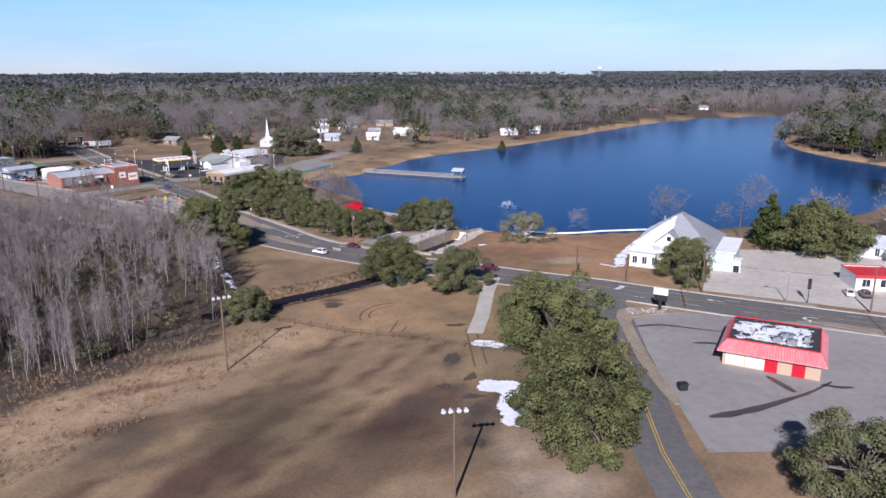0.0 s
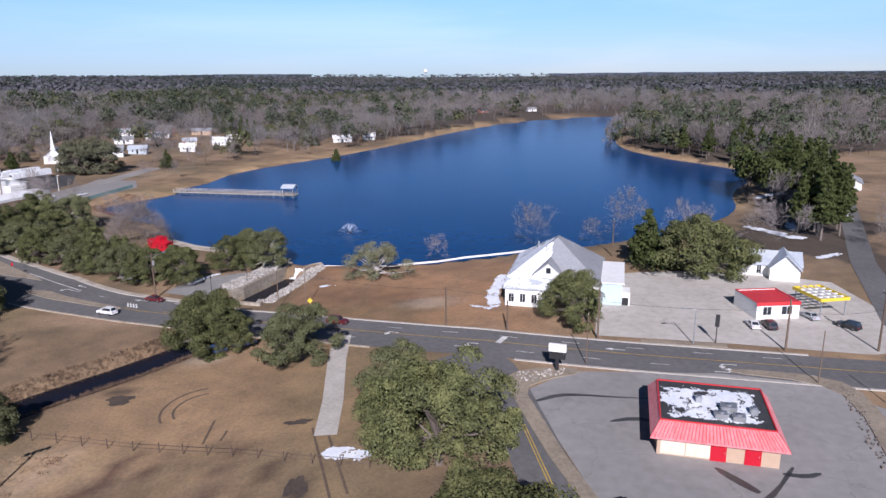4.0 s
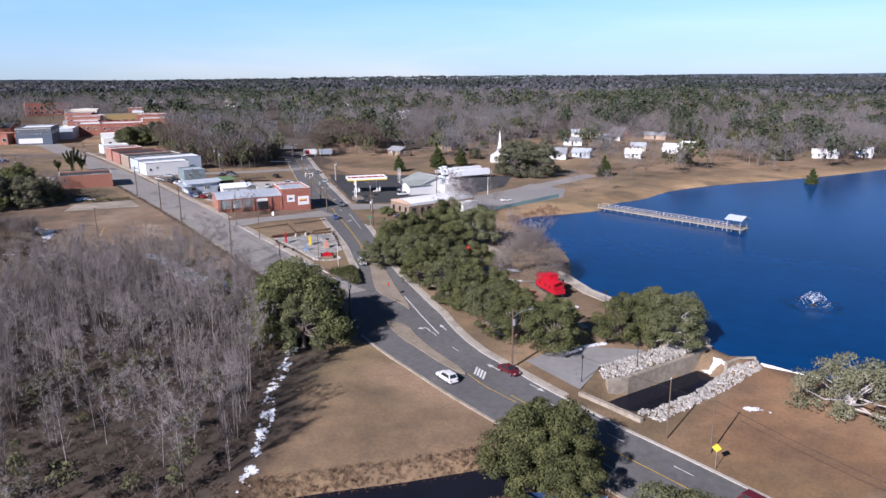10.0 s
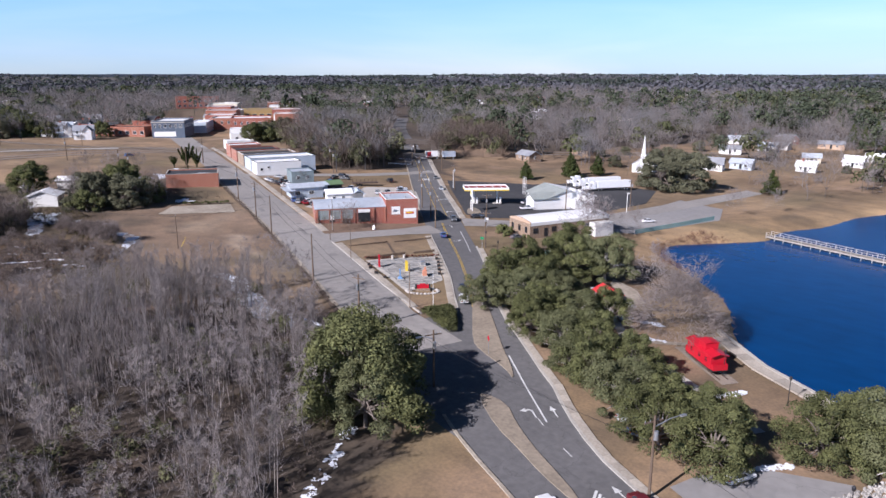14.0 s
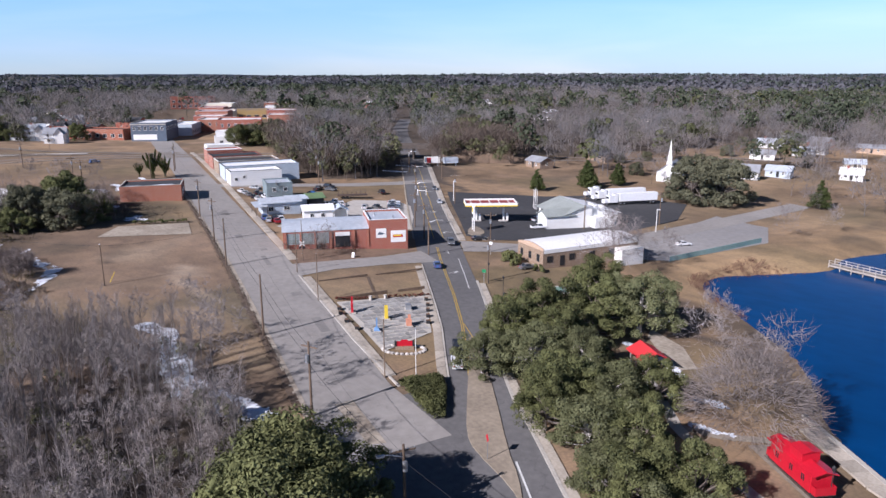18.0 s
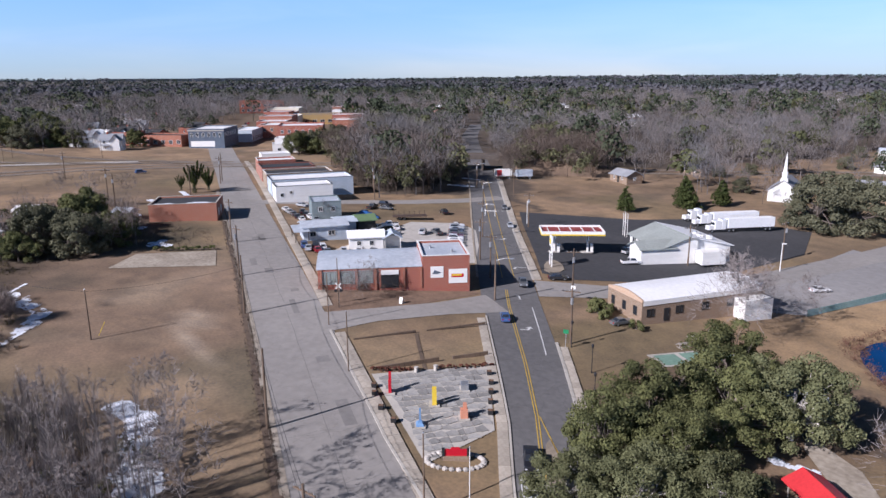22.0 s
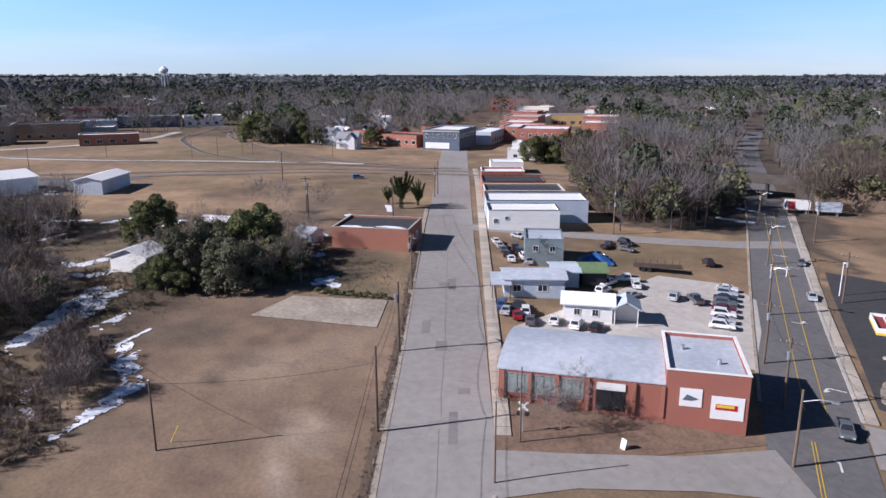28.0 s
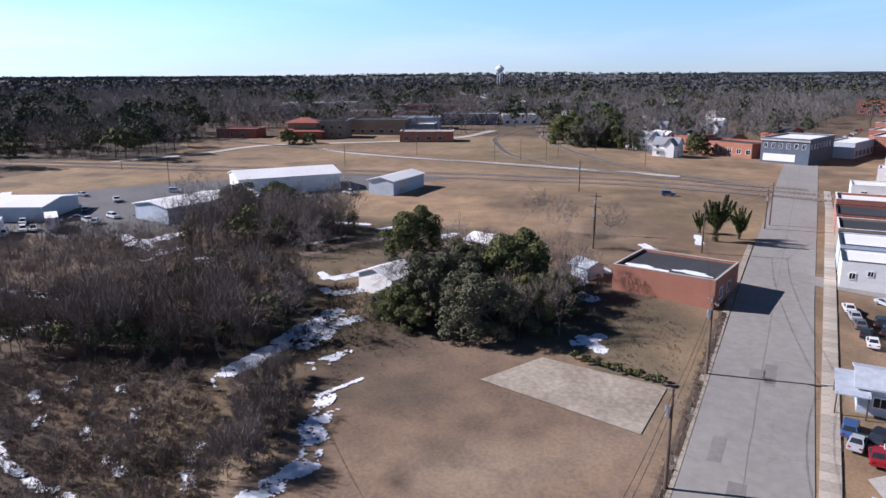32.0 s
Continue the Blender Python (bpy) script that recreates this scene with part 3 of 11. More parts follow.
ROUGH_GRASS = [(-77, 33), (-55, 55), (-40.5, 59), (-43, 37), (-49, 20), (-52.5, 7), (-70, -25), (-95, 0)]
MOWN = [(-38, 58), (-17.4, 54), (-7, 45), (0.4, 25), (-2, 13.7), (-10, -20), (-60, -20), (-47, 9), (-42, 37)]
WOODS = [(-58, 66), (-66, 78), (-76, 92), (-90, 104), (-105, 112), (-130, 118), (-165, 96), (-185, 70), (-180, 20), (-100, 0), (-62, 40)]
SCRUBLAND = [(-180, 103), (-203, 116), (-215, 150), (-236, 140), (-262, 118), (-275, 60), (-260, 10), (-170, 0), (-160, 85)]
LOT = [(-112, 116), (-130, 118), (-165, 102), (-180, 108), (-203, 118), (-198, 146), (-150, 132), (-120, 121)]
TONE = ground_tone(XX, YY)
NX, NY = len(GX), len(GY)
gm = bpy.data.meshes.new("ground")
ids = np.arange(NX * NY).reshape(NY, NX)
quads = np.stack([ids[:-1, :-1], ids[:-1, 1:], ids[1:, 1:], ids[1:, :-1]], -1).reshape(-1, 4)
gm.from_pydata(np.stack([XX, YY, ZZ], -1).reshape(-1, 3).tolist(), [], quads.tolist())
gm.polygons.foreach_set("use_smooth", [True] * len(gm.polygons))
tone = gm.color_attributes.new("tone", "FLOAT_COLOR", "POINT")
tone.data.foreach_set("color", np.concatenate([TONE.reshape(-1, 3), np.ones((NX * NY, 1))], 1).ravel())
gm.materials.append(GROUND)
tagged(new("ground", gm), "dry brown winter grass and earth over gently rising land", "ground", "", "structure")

# ---- water ----
m = M()
m.add([(x, y, 0.0) for x, y in LAKE], [tuple(range(len(LAKE)))])
sheet("lake_water", m, WATER, "deep blue lake water with small ripples", "water")


def ribbon(line, width, lift, step=2.0, flat=None):
    """A strip that follows the ground along a line; width may change along it."""
    line = [Vector(p) for p in line]
    pts, ws = [], []
    wl = width if isinstance(width, (list, tuple)) else [width] * len(line)
    for (a, b), (wa, wb) in zip(zip(line, line[1:]), zip(wl, wl[1:])):
        n = max(1, int((b - a).length / step))
        for i in range(n):
            pts.append(a.lerp(b, i / n))
            ws.append(wa + (wb - wa) * i / n)
    pts.append(line[-1])
    ws.append(wl[-1])
    m, k = M(), 5
    vs, fs = [], []
    for i, p in enumerate(pts):
        d = (pts[min(i + 1, len(pts) - 1)] - pts[max(i - 1, 0)]).normalized()
        nrm = Vector((-d.y, d.x))
        for j in range(k):
            q = p + nrm * ws[i] * (j / (k - 1) - 0.5)
            vs.append((q.x, q.y, (base_h(q.x, q.y) if flat is None else flat) + lift))
    for i in range(len(pts) - 1):
        for j in range(k - 1):
            a = i * k + j
            fs.append((a + 1, a, a + k, a + k + 1))
    return m.add(vs, fs)


def base_h(x, y):
    return float(base_height(x, y))


def patch(poly, lift, cell=3.0):
    """A sheet on the ground inside an outline."""
    poly = [tuple(p) for p in poly]
    bm = bmesh.new()
    bm.faces.new([bm.verts.new((x, y, 0)) for x, y in poly])
    xs, ys = [p[0] for p in poly], [p[1] for p in poly]
    for axis, lo, hi in ((0, min(xs), max(xs)), (1, min(ys), max(ys))):
        v = lo + cell
        while v < hi:
            co, no = ((v, 0, 0), (1, 0, 0)) if axis == 0 else ((0, v, 0), (0, 1, 0))
            bmesh.ops.bisect_plane(bm, geom=bm.verts[:] + bm.edges[:] + bm.faces[:], plane_co=co, plane_no=no)
            v += cell
    bm.normal_update()
    if bm.faces and sum(f.normal.z for f in bm.faces) < 0:
        bmesh.ops.reverse_faces(bm, faces=bm.faces[:])
    bm.verts.index_update()
    m = M()
    m.add([(v.co.x, v.co.y, base_h(v.co.x, v.co.y) + lift) for v in bm.verts], [tuple(v.index for v in f.verts) for f in bm.faces])
    bm.free()
    return m


m = ribbon(chaikin(CREEK[:6], 2, False), 6.4, -1.3)
sheet("creek_water", m, CREEK_WATER, "narrow dark creek between reedy banks", "water")
m = M()
m.add([(x, y, -1.9) for x, y in POOL], [tuple(range(6))[::-1]])
sheet("pool_water", m, CREEK_WATER, "dark still pool below the spillway", "water")

# ---- roads ----
ROAD_A = chaikin([(140, 58), (96, 66.5), (71, 69.3), (46, 75.3), (28, 79.5), (8, 85.5), (-13, 93.5), (-31, 100.8), (-48, 106.5), (-66, 113.2), (-82, 124),
                  (-103, 142), (-118, 155.5), (-136, 171), (-180, 205.5), (-223, 239.5), (-251, 261.5), (-346, 332), (-414, 393), (-512, 482)], 2, False)
EDGE_X = [-512, -250, -178, -151, -140, -125, -113, -106, -102, -96, -88, -76, -66, -60, -52, -45, -35, 20, 140]
EDGE_NEAR = [4.0, 5.4, 6.0, 6.0, 5.8, 4.1, 2.8, 2.7, 2.8, 4.2, 6.4, 8.6, 7.4, 6.7, 6.7, 6.6, 6.5, 6.3, 6.2]
EDGE_LAKE = [4.0, 3.8, 3.4, 3.9, 3.9, 4.5, 5.0, 5.1, 4.7, 5.0, 6.4, 7.2, 6.0, 5.3, 4.9, 4.4, 4.1, 3.9, 3.8]


def offset(line, d):
    """The line moved sideways: to its left for positive d."""
    line = [Vector(p) for p in line]
    out = []
    for i, p in enumerate(line):
        t = (line[min(i + 1, len(line) - 1)] - line[max(i - 1, 0)]).normalized()
        e = d[i] if isinstance(d, (list, tuple)) else d
        out.append((p.x - t.y * e, p.y + t.x * e))
    return out


def road_edge(line, which, more=0.0):
    """One edge of the main road along its middle line, moved outwards by more."""
    sign = 1 if which is EDGE_NEAR else -1
    return offset(line, [sign * (float(np.interp(p[0], EDGE_X, which)) + more) for p in line])


ROAD_MID = [((a[0] + b[0]) / 2, (a[1] + b[1]) / 2) for a, b in zip(road_edge(ROAD_A, EDGE_NEAR), road_edge(ROAD_A, EDGE_LAKE))]
sheet("road_main", ribbon(ROAD_MID, [float(np.interp(q[0], EDGE_X, EDGE_NEAR) + np.interp(q[0], EDGE_X, EDGE_LAKE)) for q in ROAD_A], 0.05), ASPHALT, "worn grey asphalt main road with turning lanes", "road")
sheet("road_junction", patch([(-64, 106.6), (-70, 107.4), (-78, 108.6), (-88, 114.6), (-96, 118.0), (-103, 121.0), (-101, 131.0), (-94, 131.5), (-84, 123), (-72, 114)], 0.045), ASPHALT, "worn asphalt where the two streets join", "road")
STREET_B = [(-92, 121.5), (-106, 124.8), (-146, 138.2), (-182, 149.9), (-230, 164.9), (-300, 187.5), (-352, 204), (-420, 226)]
sheet("road_wide_street", ribbon(STREET_B, [13, 11.4, 10.8, 10.6, 10.4, 10.4, 10.8, 10.8], 0.065), ASPHALT_OLD, "wide pale cracked asphalt street towards the shops", "road")
STREET_C = [(5.5, 80), (9.2, 74), (12.2, 58), (13.5, 42), (15.3, 25), (18.2, 12), (23, -20), (28, -60)]
sheet("road_side_street", ribbon(STREET_C, [11, 9, 6.2, 6.2, 6.4, 6.4, 6.4, 6.4], 0.07), ASPHALT, "grey asphalt side street with yellow centre lines", "road")
sheet("road_cross_street", ribbon([(-150.5, 144.6), (-149, 152), (-146, 163), (-143.5, 172.5)], [7.5, 5.5, 5.5, 8.5], 0.075), ASPHALT_OLD, "short pale cross street between two roads", "road")
sheet("road_by_station", ribbon([(-146, 184), (-138, 194), (-131, 208), (-126, 230), (-122, 262), (-118, 300)], [9, 7, 6.5, 6.5, 6.5, 6.5], 0.075), ASPHALT_OLD, "narrow pale road beside the filling station", "road")
sheet("road_lake_lane", ribbon([(77, 74), (78, 88), (95, 126), (131, 192), (166, 258), (210, 340)], [8, 6, 5, 5, 5, 5], 0.07), ASPHALT, "narrow shaded lane running beside the lake", "road")
sheet("road_behind_lot", ribbon([(-240, 173), (-229, 196), (-216, 224), (-213, 236)], 5.5, 0.06), ASPHALT_OLD, "pale lane behind the car lot", "road")
sheet("path_driveway", ribbon([(-10.8, 58), (-11, 67), (-12, 80), (-12.2, 90)], 2.7, 0.06), CONCRETE, "pale concrete driveway track", "path")
# ---- plants ----
def quads_mesh(name, q, material):
    """A mesh of loose quads from an array (n, 4, 3)."""
    n = len(q)
    me = bpy.data.meshes.new(name)
    me.vertices.add(4 * n)
    me.vertices.foreach_set("co", np.ascontiguousarray(q, dtype=np.float32).ravel())
    me.loops.add(4 * n)
    me.loops.foreach_set("vertex_index", np.arange(4 * n, dtype=np.int32))
    me.polygons.add(n)
    me.polygons.foreach_set("loop_start", np.arange(0, 4 * n, 4, dtype=np.int32))
    me.materials.append(material)
    me.update(calc_edges=True)
    return me


def leaf_quads(r, centres, radii, per, size, squash=0.75, scatter=0.55, under=-1.0):
    """Leaves strewn over clumps, facing outwards with a scatter; under: how far down the clumps they reach."""
    k = len(centres)
    d = r.normal(size=(k, per, 3))
    d /= np.linalg.norm(d, axis=-1, keepdims=True)
    if under > -1.0:
        d[..., 2] = np.where(d[..., 2] < under, -d[..., 2], d[..., 2])
    rad = radii[:, None, None] * r.uniform(0.62, 1.08, (k, per, 1))
    c = (centres[:, None] + d * rad * np.array([1, 1, squash])).reshape(-1, 3)
    nrm = (d + scatter * r.normal(size=d.shape)).reshape(-1, 3)
    nrm /= np.linalg.norm(nrm, axis=-1, keepdims=True)
    a = np.cross(nrm, r.normal(size=nrm.shape))
    a /= np.linalg.norm(a, axis=-1, keepdims=True) + 1e-9
    b = np.cross(nrm, a)
    s = size * r.uniform(0.6, 1.4, (len(c), 1))
    return np.stack([c - s * a, c - 0.45 * s * b + 0.1 * s * a, c + s * a, c + 0.5 * s * b], 1)


def crown_clumps(r, n, rad, low, high, lean=0.0):
    """Centres and sizes of clumps that fill a broad uneven crown, most of them near its surface."""
    u, th = r.uniform(0, 1, n), r.uniform(0, 2 * math.pi, n)
    z = r.uniform(0, 1, n) ** 0.75
    wide = np.sqrt(np.clip(1 - (1.25 * z - 0.35) ** 2, 0.05, 1)) * rad
    lob = 1 + 0.2 * np.sin(2 * th + r.uniform(0, 6)) + 0.16 * np.sin(3 * th + r.uniform(0, 6)) + 0.1 * np.sin(5 * th + r.uniform(0, 6))
    rr = wide * lob * (0.3 + 0.68 * u ** 0.4)
    c = np.stack([rr * np.cos(th) + lean * z, rr * np.sin(th), low + (high - low) * z * (1 + 0.1 * np.sin(4 * th + 1.0))], -1)
    return c, r.uniform(0.14, 0.3, n) * rad


def leafy_tree(name, label, seed, rad, tall, leaf, size=0.3, clumps=46, per=110, bark=None, low=0.22, group=""):
    r = np.random.RandomState(seed)
    e = thing(name, label, "tree", group=group)
    c, cr = crown_clumps(r, clumps, rad, tall * low, tall * 0.93)
    part("crown", M(), leaf, e, kind="stuff")
    crown = e.children[0]
    crown.data = quads_mesh("crown", leaf_quads(r, c, cr, per, size, 0.72, 0.42, -0.6), leaf)
    m = M()
    top = Vector((r.uniform(-0.3, 0.3), r.uniform(-0.3, 0.3), tall * 0.62))
    m.tube([(0, 0, -0.3), (0.05, 0.03, tall * 0.16), (top.x * 0.6, top.y * 0.6, tall * 0.36), tuple(top)], [0.05 * rad + 0.12, 0.04 * rad + 0.08, 0.03 * rad + 0.05, 0.05], 7)
    for i in range(0, clumps, 2):
        q = Vector(c[i])
        s = Vector((0, 0, tall * r.uniform(0.15, 0.45)))
        mid = s.lerp(q, 0.55) + Vector(r.normal(size=3)) * 0.25
        m.tube([s, mid, q], [0.022 * rad + 0.03, 0.012 * rad + 0.02, 0.012], 4, False)
    part("trunk", m, bark or BARK, e)
    return e


def conifer_tree(name, label, seed, rad, tall, size=0.32, rows=16, bare=0.12):
    r = np.random.RandomState(seed)
    e = thing(name, label, "tree")
    cs, rs = [], []
    for i in range(rows):
        f = bare + (1 - bare) * i / rows
        w = rad * (1 - f) ** 0.75 * (0.8 + 0.35 * r.rand()) + 0.15
        for j in range(max(2, int(7 * (1 - f)) + 2)):
            th = r.uniform(0, 6.28)
            q = w * r.uniform(0.3, 0.95)
            cs.append((q * math.cos(th), q * math.sin(th), tall * f))
            rs.append(0.3 * w + 0.25)
    part("crown", M(), LEAF_DARK, e, kind="stuff")
    e.children[0].data = quads_mesh("crown", leaf_quads(r, np.array(cs), np.array(rs), 48, size, 0.55), LEAF_DARK)
    m = M().tube([(0, 0, -0.3), (0.1, 0, tall * 0.5), (0, 0.05, tall * 0.98)], [0.03 * rad + 0.14, 0.12, 0.02], 6)
    part("trunk", m, BARK, e)
    return e


def bare_tree(name, label, seed, tall, spread=0.32, bark=None, twig=None, limbs=10, start=0.35, twist=0.14, rough=1.0, haze=0, dome=(0, 0)):
    """A leafless tree: trunk and limbs, then branches and a haze of twigs."""
    r = np.random.RandomState(seed)
    e = thing(name, label, "tree")
    wood, slips = M(), []
    bend = [Vector((0, 0, -0.3))]
    for i in range(1, 6):
        bend.append(Vector((bend[-1].x + r.normal() * twist, bend[-1].y + r.normal() * twist, tall * i / 5.4)))
    br = 0.011 * tall + 0.05
    wood.tube(bend, [br, br * 0.85, br * 0.65, br * 0.45, br * 0.26, 0.02], 6)

    def along(f):
        f *= 5
        i = min(int(f), 4)
        return bend[i].lerp(bend[i + 1], f - i)

    for i in range(limbs):
        f = start + (0.93 - start) * i / limbs + r.uniform(0, 0.04)
        p, th = along(f), r.uniform(0, 6.28) + 2.4 * i
        out = tall * spread * (1.15 - f) * r.uniform(0.75, 1.25)
        d = Vector((math.cos(th), math.sin(th), r.uniform(0.7, 1.3)))
        q = p + d * out * 0.55 + Vector((0, 0, 0.1 * out))
        w = p + d * out + Vector((r.normal() * 0.2, r.normal() * 0.2, 0.35 * out))
        rr = br * (1.05 - f) * 0.55 + 0.012
        wood.tube([p, q, w], [rr, rr * 0.6, 0.012], 4, False)
        for j in range(7):
            g = r.uniform(0.25, 1.0)
            s = p.lerp(q, g * 2) if g < 0.5 else q.lerp(w, g * 2 - 1)
            v = Vector((r.normal(), r.normal(), abs(r.normal()) + 0.5)).normalized() * out * r.uniform(0.3, 0.6)
            t2 = s + v
            wood.tube([s, t2], [rr * 0.35 + 0.01, 0.01], 3, False)
            for k in range(11):
                h = r.uniform(0.15, 1.0)
                a = s.lerp(t2, h)
                x = Vector((r.normal(), r.normal(), r.normal() * 0.7 + 0.8)).normalized() * out * r.uniform(0.14, 0.36)
                side = x.cross(Vector((r.normal(), r.normal(), r.normal()))).normalized() * 0.019 * rough
                slips.append([a - side, a + side, a + x + side * 0.3, a + x - side * 0.3])
    if haze:
        v = r.normal(size=(haze, 3))
        v /= np.linalg.norm(v, axis=-1, keepdims=True)
        v[:, 2] = np.abs(v[:, 2]) * 1.1 - 0.25
        c = v * np.array([dome[0], dome[0], dome[1]]) * r.uniform(0.45, 1.0, (haze, 1)) ** 0.6 + np.array([0, 0, tall * 0.36])
        for p, u in zip(c, v):
            x = Vector(u + 0.5 * r.normal(size=3)).normalized() * r.uniform(0.5, 1.3)
            side = x.cross(Vector(r.normal(size=3))).normalized() * 0.02
            a = Vector(p)
            slips.append([a - side, a + side, a + x + side * 0.3, a + x - side * 0.3])
    part("trunk", wood, bark or BARK_PALE, e)
    part("branchwork", M(), twig or TWIG, e, kind="stuff")
    e.children[-1].data = quads_mesh("branchwork", np.array([[tuple(v) for v in q] for q in slips]), twig or TWIG)
    return e


def shrub(name, label, seed, rad, tall, leaf, size=0.2, clumps=12, per=70):
    r = np.random.RandomState(seed)
    e = thing(name, label, "shrub")
    c, cr = crown_clumps(r, clumps, rad, tall * 0.2, tall * 0.85)
    part("foliage", M(), leaf, e, kind="stuff")
    e.children[0].data = quads_mesh("foliage", leaf_quads(r, c, cr * 1.3, per, size), leaf)
    m = M()
    for i in range(5):
        m.tube([(0, 0, -0.15), tuple(c[i] * 0.9)], [0.04, 0.012], 4, False)
    part("stem", m, BARK, e)
    return e


def spin(a):
    return Matrix.Rotation(a, 4, "Z")


def put(ob, x, y, s=1.0, a=None, z=None):
    """Moves a model to its first place."""
    ob.matrix_basis = Matrix.Translation((x, y, hz(x, y) if z is None else z)) @ spin(rng.uniform(0, 6.28) if a is None else a) @ Matrix.Scale(s, 4)
    return ob


def again(ob, x, y, s=1.0, a=None, label=""):
    """A copy of a model at another place and size."""
    c = copy_thing(ob, Matrix.Translation((x, y, hz(x, y))) @ spin(rng.uniform(0, 6.28) if a is None else a))
    c.scale = (s, s, s * rng.uniform(0.94, 1.06))
    return tagged(c, label)


def grove(models, spots, label=""):
    """spots: (x, y, size of the crown relative to the model)."""
    used = set()
    for i, (x, y, s) in enumerate(spots):
        ob = models[i % len(models)]
        if ob.name in used:
            again(ob, x, y, s, None, label)
        else:
            used.add(ob.name)
            put(ob, x, y, s)


OAK = "broad evergreen oak with a dense rounded green crown"
oaks = [leafy_tree("oak_tree", OAK, 11 + i, 6.0, 10.0, LEAF if i != 2 else LEAF_OLIVE, 0.15, 88, 430, low=0.04) for i in range(3)]
grove(oaks, [(2.2, 50.6, 1.16), (-33.8, 90.3, 0.98), (-2.6, 62.5, 0.84), (7.4, 24.5, 1.16), (-84, 103.5, 1.3), (-17.5, 81, 0.86), (-88, 108, 0.95), (25.4, 92.6, 0.85),
             (32.5, 19, 0.9), (-30.6, 88.0, 0.72), (5.6, 31.5, 0.98), (-80.5, 101.5, 0.8), (-3.2, 55.5, 0.7), (-97, 108.5, 0.6), (-51.8, 61.5, 0.6), (-54.2, 63.0, 0.5)])
PARK = "evergreen park oak with a spreading olive-green crown"
park = [leafy_tree("oak_tree", PARK, 31 + i, 5.2, 8.4, (LEAF, LEAF_OLIVE, LEAF)[i], 0.145, 72, 360, BARK_PALE if i == 1 else None, 0.1, group="park trees") for i in range(3)]
grove(park, [(-101.5, 149.5, 0.92), (-94, 145.5, 0.85), (-103, 158.5, 1.0), (-86, 140.8, 0.9), (-77.5, 136.5, 0.85), (-98, 166, 1.0), (-69.5, 130.2, 0.8), (-62.5, 127.0, 0.85),
             (-54.5, 122.3, 0.8), (-103, 174, 1.05), (-93.5, 170.5, 1.05), (-96, 161, 0.7), (-48.2, 122.6, 0.85), (-82, 144.5, 0.8), (-51, 128.5, 0.75), (-74, 138.5, 0.75), (-89, 150, 0.8),
             (-79, 149, 0.8), (-95.5, 153, 0.85), (-99, 141.5, 0.7), (-66, 135, 0.75), (-56.5, 127, 0.7), (-72, 131, 0.7), (-84.5, 136.5, 0.75), (-40.8, 132.0, 0.85), (-34.2, 134.3, 1.0), (-37.5, 136.5, 0.9), (-59, 131.5, 0.65)])
bush = leafy_tree("dam_tree", "wide pale olive shrub-like tree on the dam lawn", 51, 4.8, 5.4, mat("pale_grey_olive_leaf", (0.24, 0.235, 0.15), (0.11, 0.112, 0.06), 0.8, 0.5, 3, 0.0, spec=0.08), 0.13, 60, 170, BARK_PALE, 0.05)
put(bush, -8.8, 121.5, 1.22)
cedars = [conifer_tree("cedar_tree", "dense dark green upright cedar", 61 + i, 3.4, 9.5) for i in range(2)]
grove(cedars, [(47.6, 124.2, 1.35), (-180.3, 251.3, 0.75), (-175.5, 271, 0.95), (-170, 281, 0.85), (-113, 300, 0.9), (-41, 329, 0.8), (-172, 268, 0.9), (52, 128, 0.8)])
dark = [leafy_tree("evergreen_tree", "dark dense evergreen tree with a rounded crown", 71 + i, 5.5, 8.5, (LEAF, LEAF_DULL)[i], 0.19, 84, 250, low=0.02) for i in range(2)]
grove(dark, [(56, 117.6, 1.4), (-141, 276, 1.5), (60, 118, 0.8), (-134, 281, 1.55), (-242, 107.5, 1.0), (-209.5, 122.5, 1.0), (-226, 126.5, 1.1), (-214.5, 116, 0.95), (-213, 129, 0.75), (-221, 119.5, 0.8), (-210.5, 112.5, 0.6), (-213, 110, 0.45), (-219, 133, 0.6), (-229, 119, 0.8), (-430, 150, 1.4), (-425, 140, 1.2), (-440, 143, 1.4),
             (-268, 62, 0.9), (-272, 70, 0.9), (-262, 74, 0.8), (-410, 184, 0.9), (-104, 452, 1.1), (-96, 440, 1.0), (-66, 397, 0.9), (-376, 262, 1.0), (-370, 268, 1.1), (-366, 258, 0.8), (-382, 258, 0.8), (-341, 233, 1.15), (-347, 240, 1.0), (-337, 240, 0.8), (-350, 247, 0.9)])
pines = [conifer_tree("pine_tree", "tall pine with a ragged dark green crown", 81 + i, 4.2, 17.0, 0.4, 18, 0.3) for i in range(2)]
grove(pines, [(97, 146, 0.95), (101, 156, 1.05), (106, 166, 1.0), (104, 150, 0.85), (95, 153, 0.9), (99, 151, 1.1), (108, 158, 1.0), (103, 163, 1.1), (112, 170, 1.1), (116, 180, 1.0), (120, 190, 1.1), (126, 205, 1.0), (132, 218, 1.1), (136, 232, 1.0), (142, 262, 0.9), (146, 280, 0.95), (141, 296, 0.9), (134, 308, 0.85), (128, 322, 0.9), (124, 336, 0.85), (122, 350, 0.8), (150, 300, 1.0), (140, 320, 0.95), (160, 330, 1.0), (110, 176, 1.05), (112, 187, 0.95), (118, 200, 1.0), (124, 214, 1.05), (130, 228, 0.9), (138, 240, 1.0), (116, 168, 0.9),
              (-131, 462, 0.8), (-124, 455, 0.85), (-116, 448, 0.8), (-110, 440, 0.8), (-127, 468, 0.9), (-119, 460, 0.85), (-139, 470, 0.8), (-104, 433, 0.7), (146, 256, 1.0), (152, 268, 1.0)])

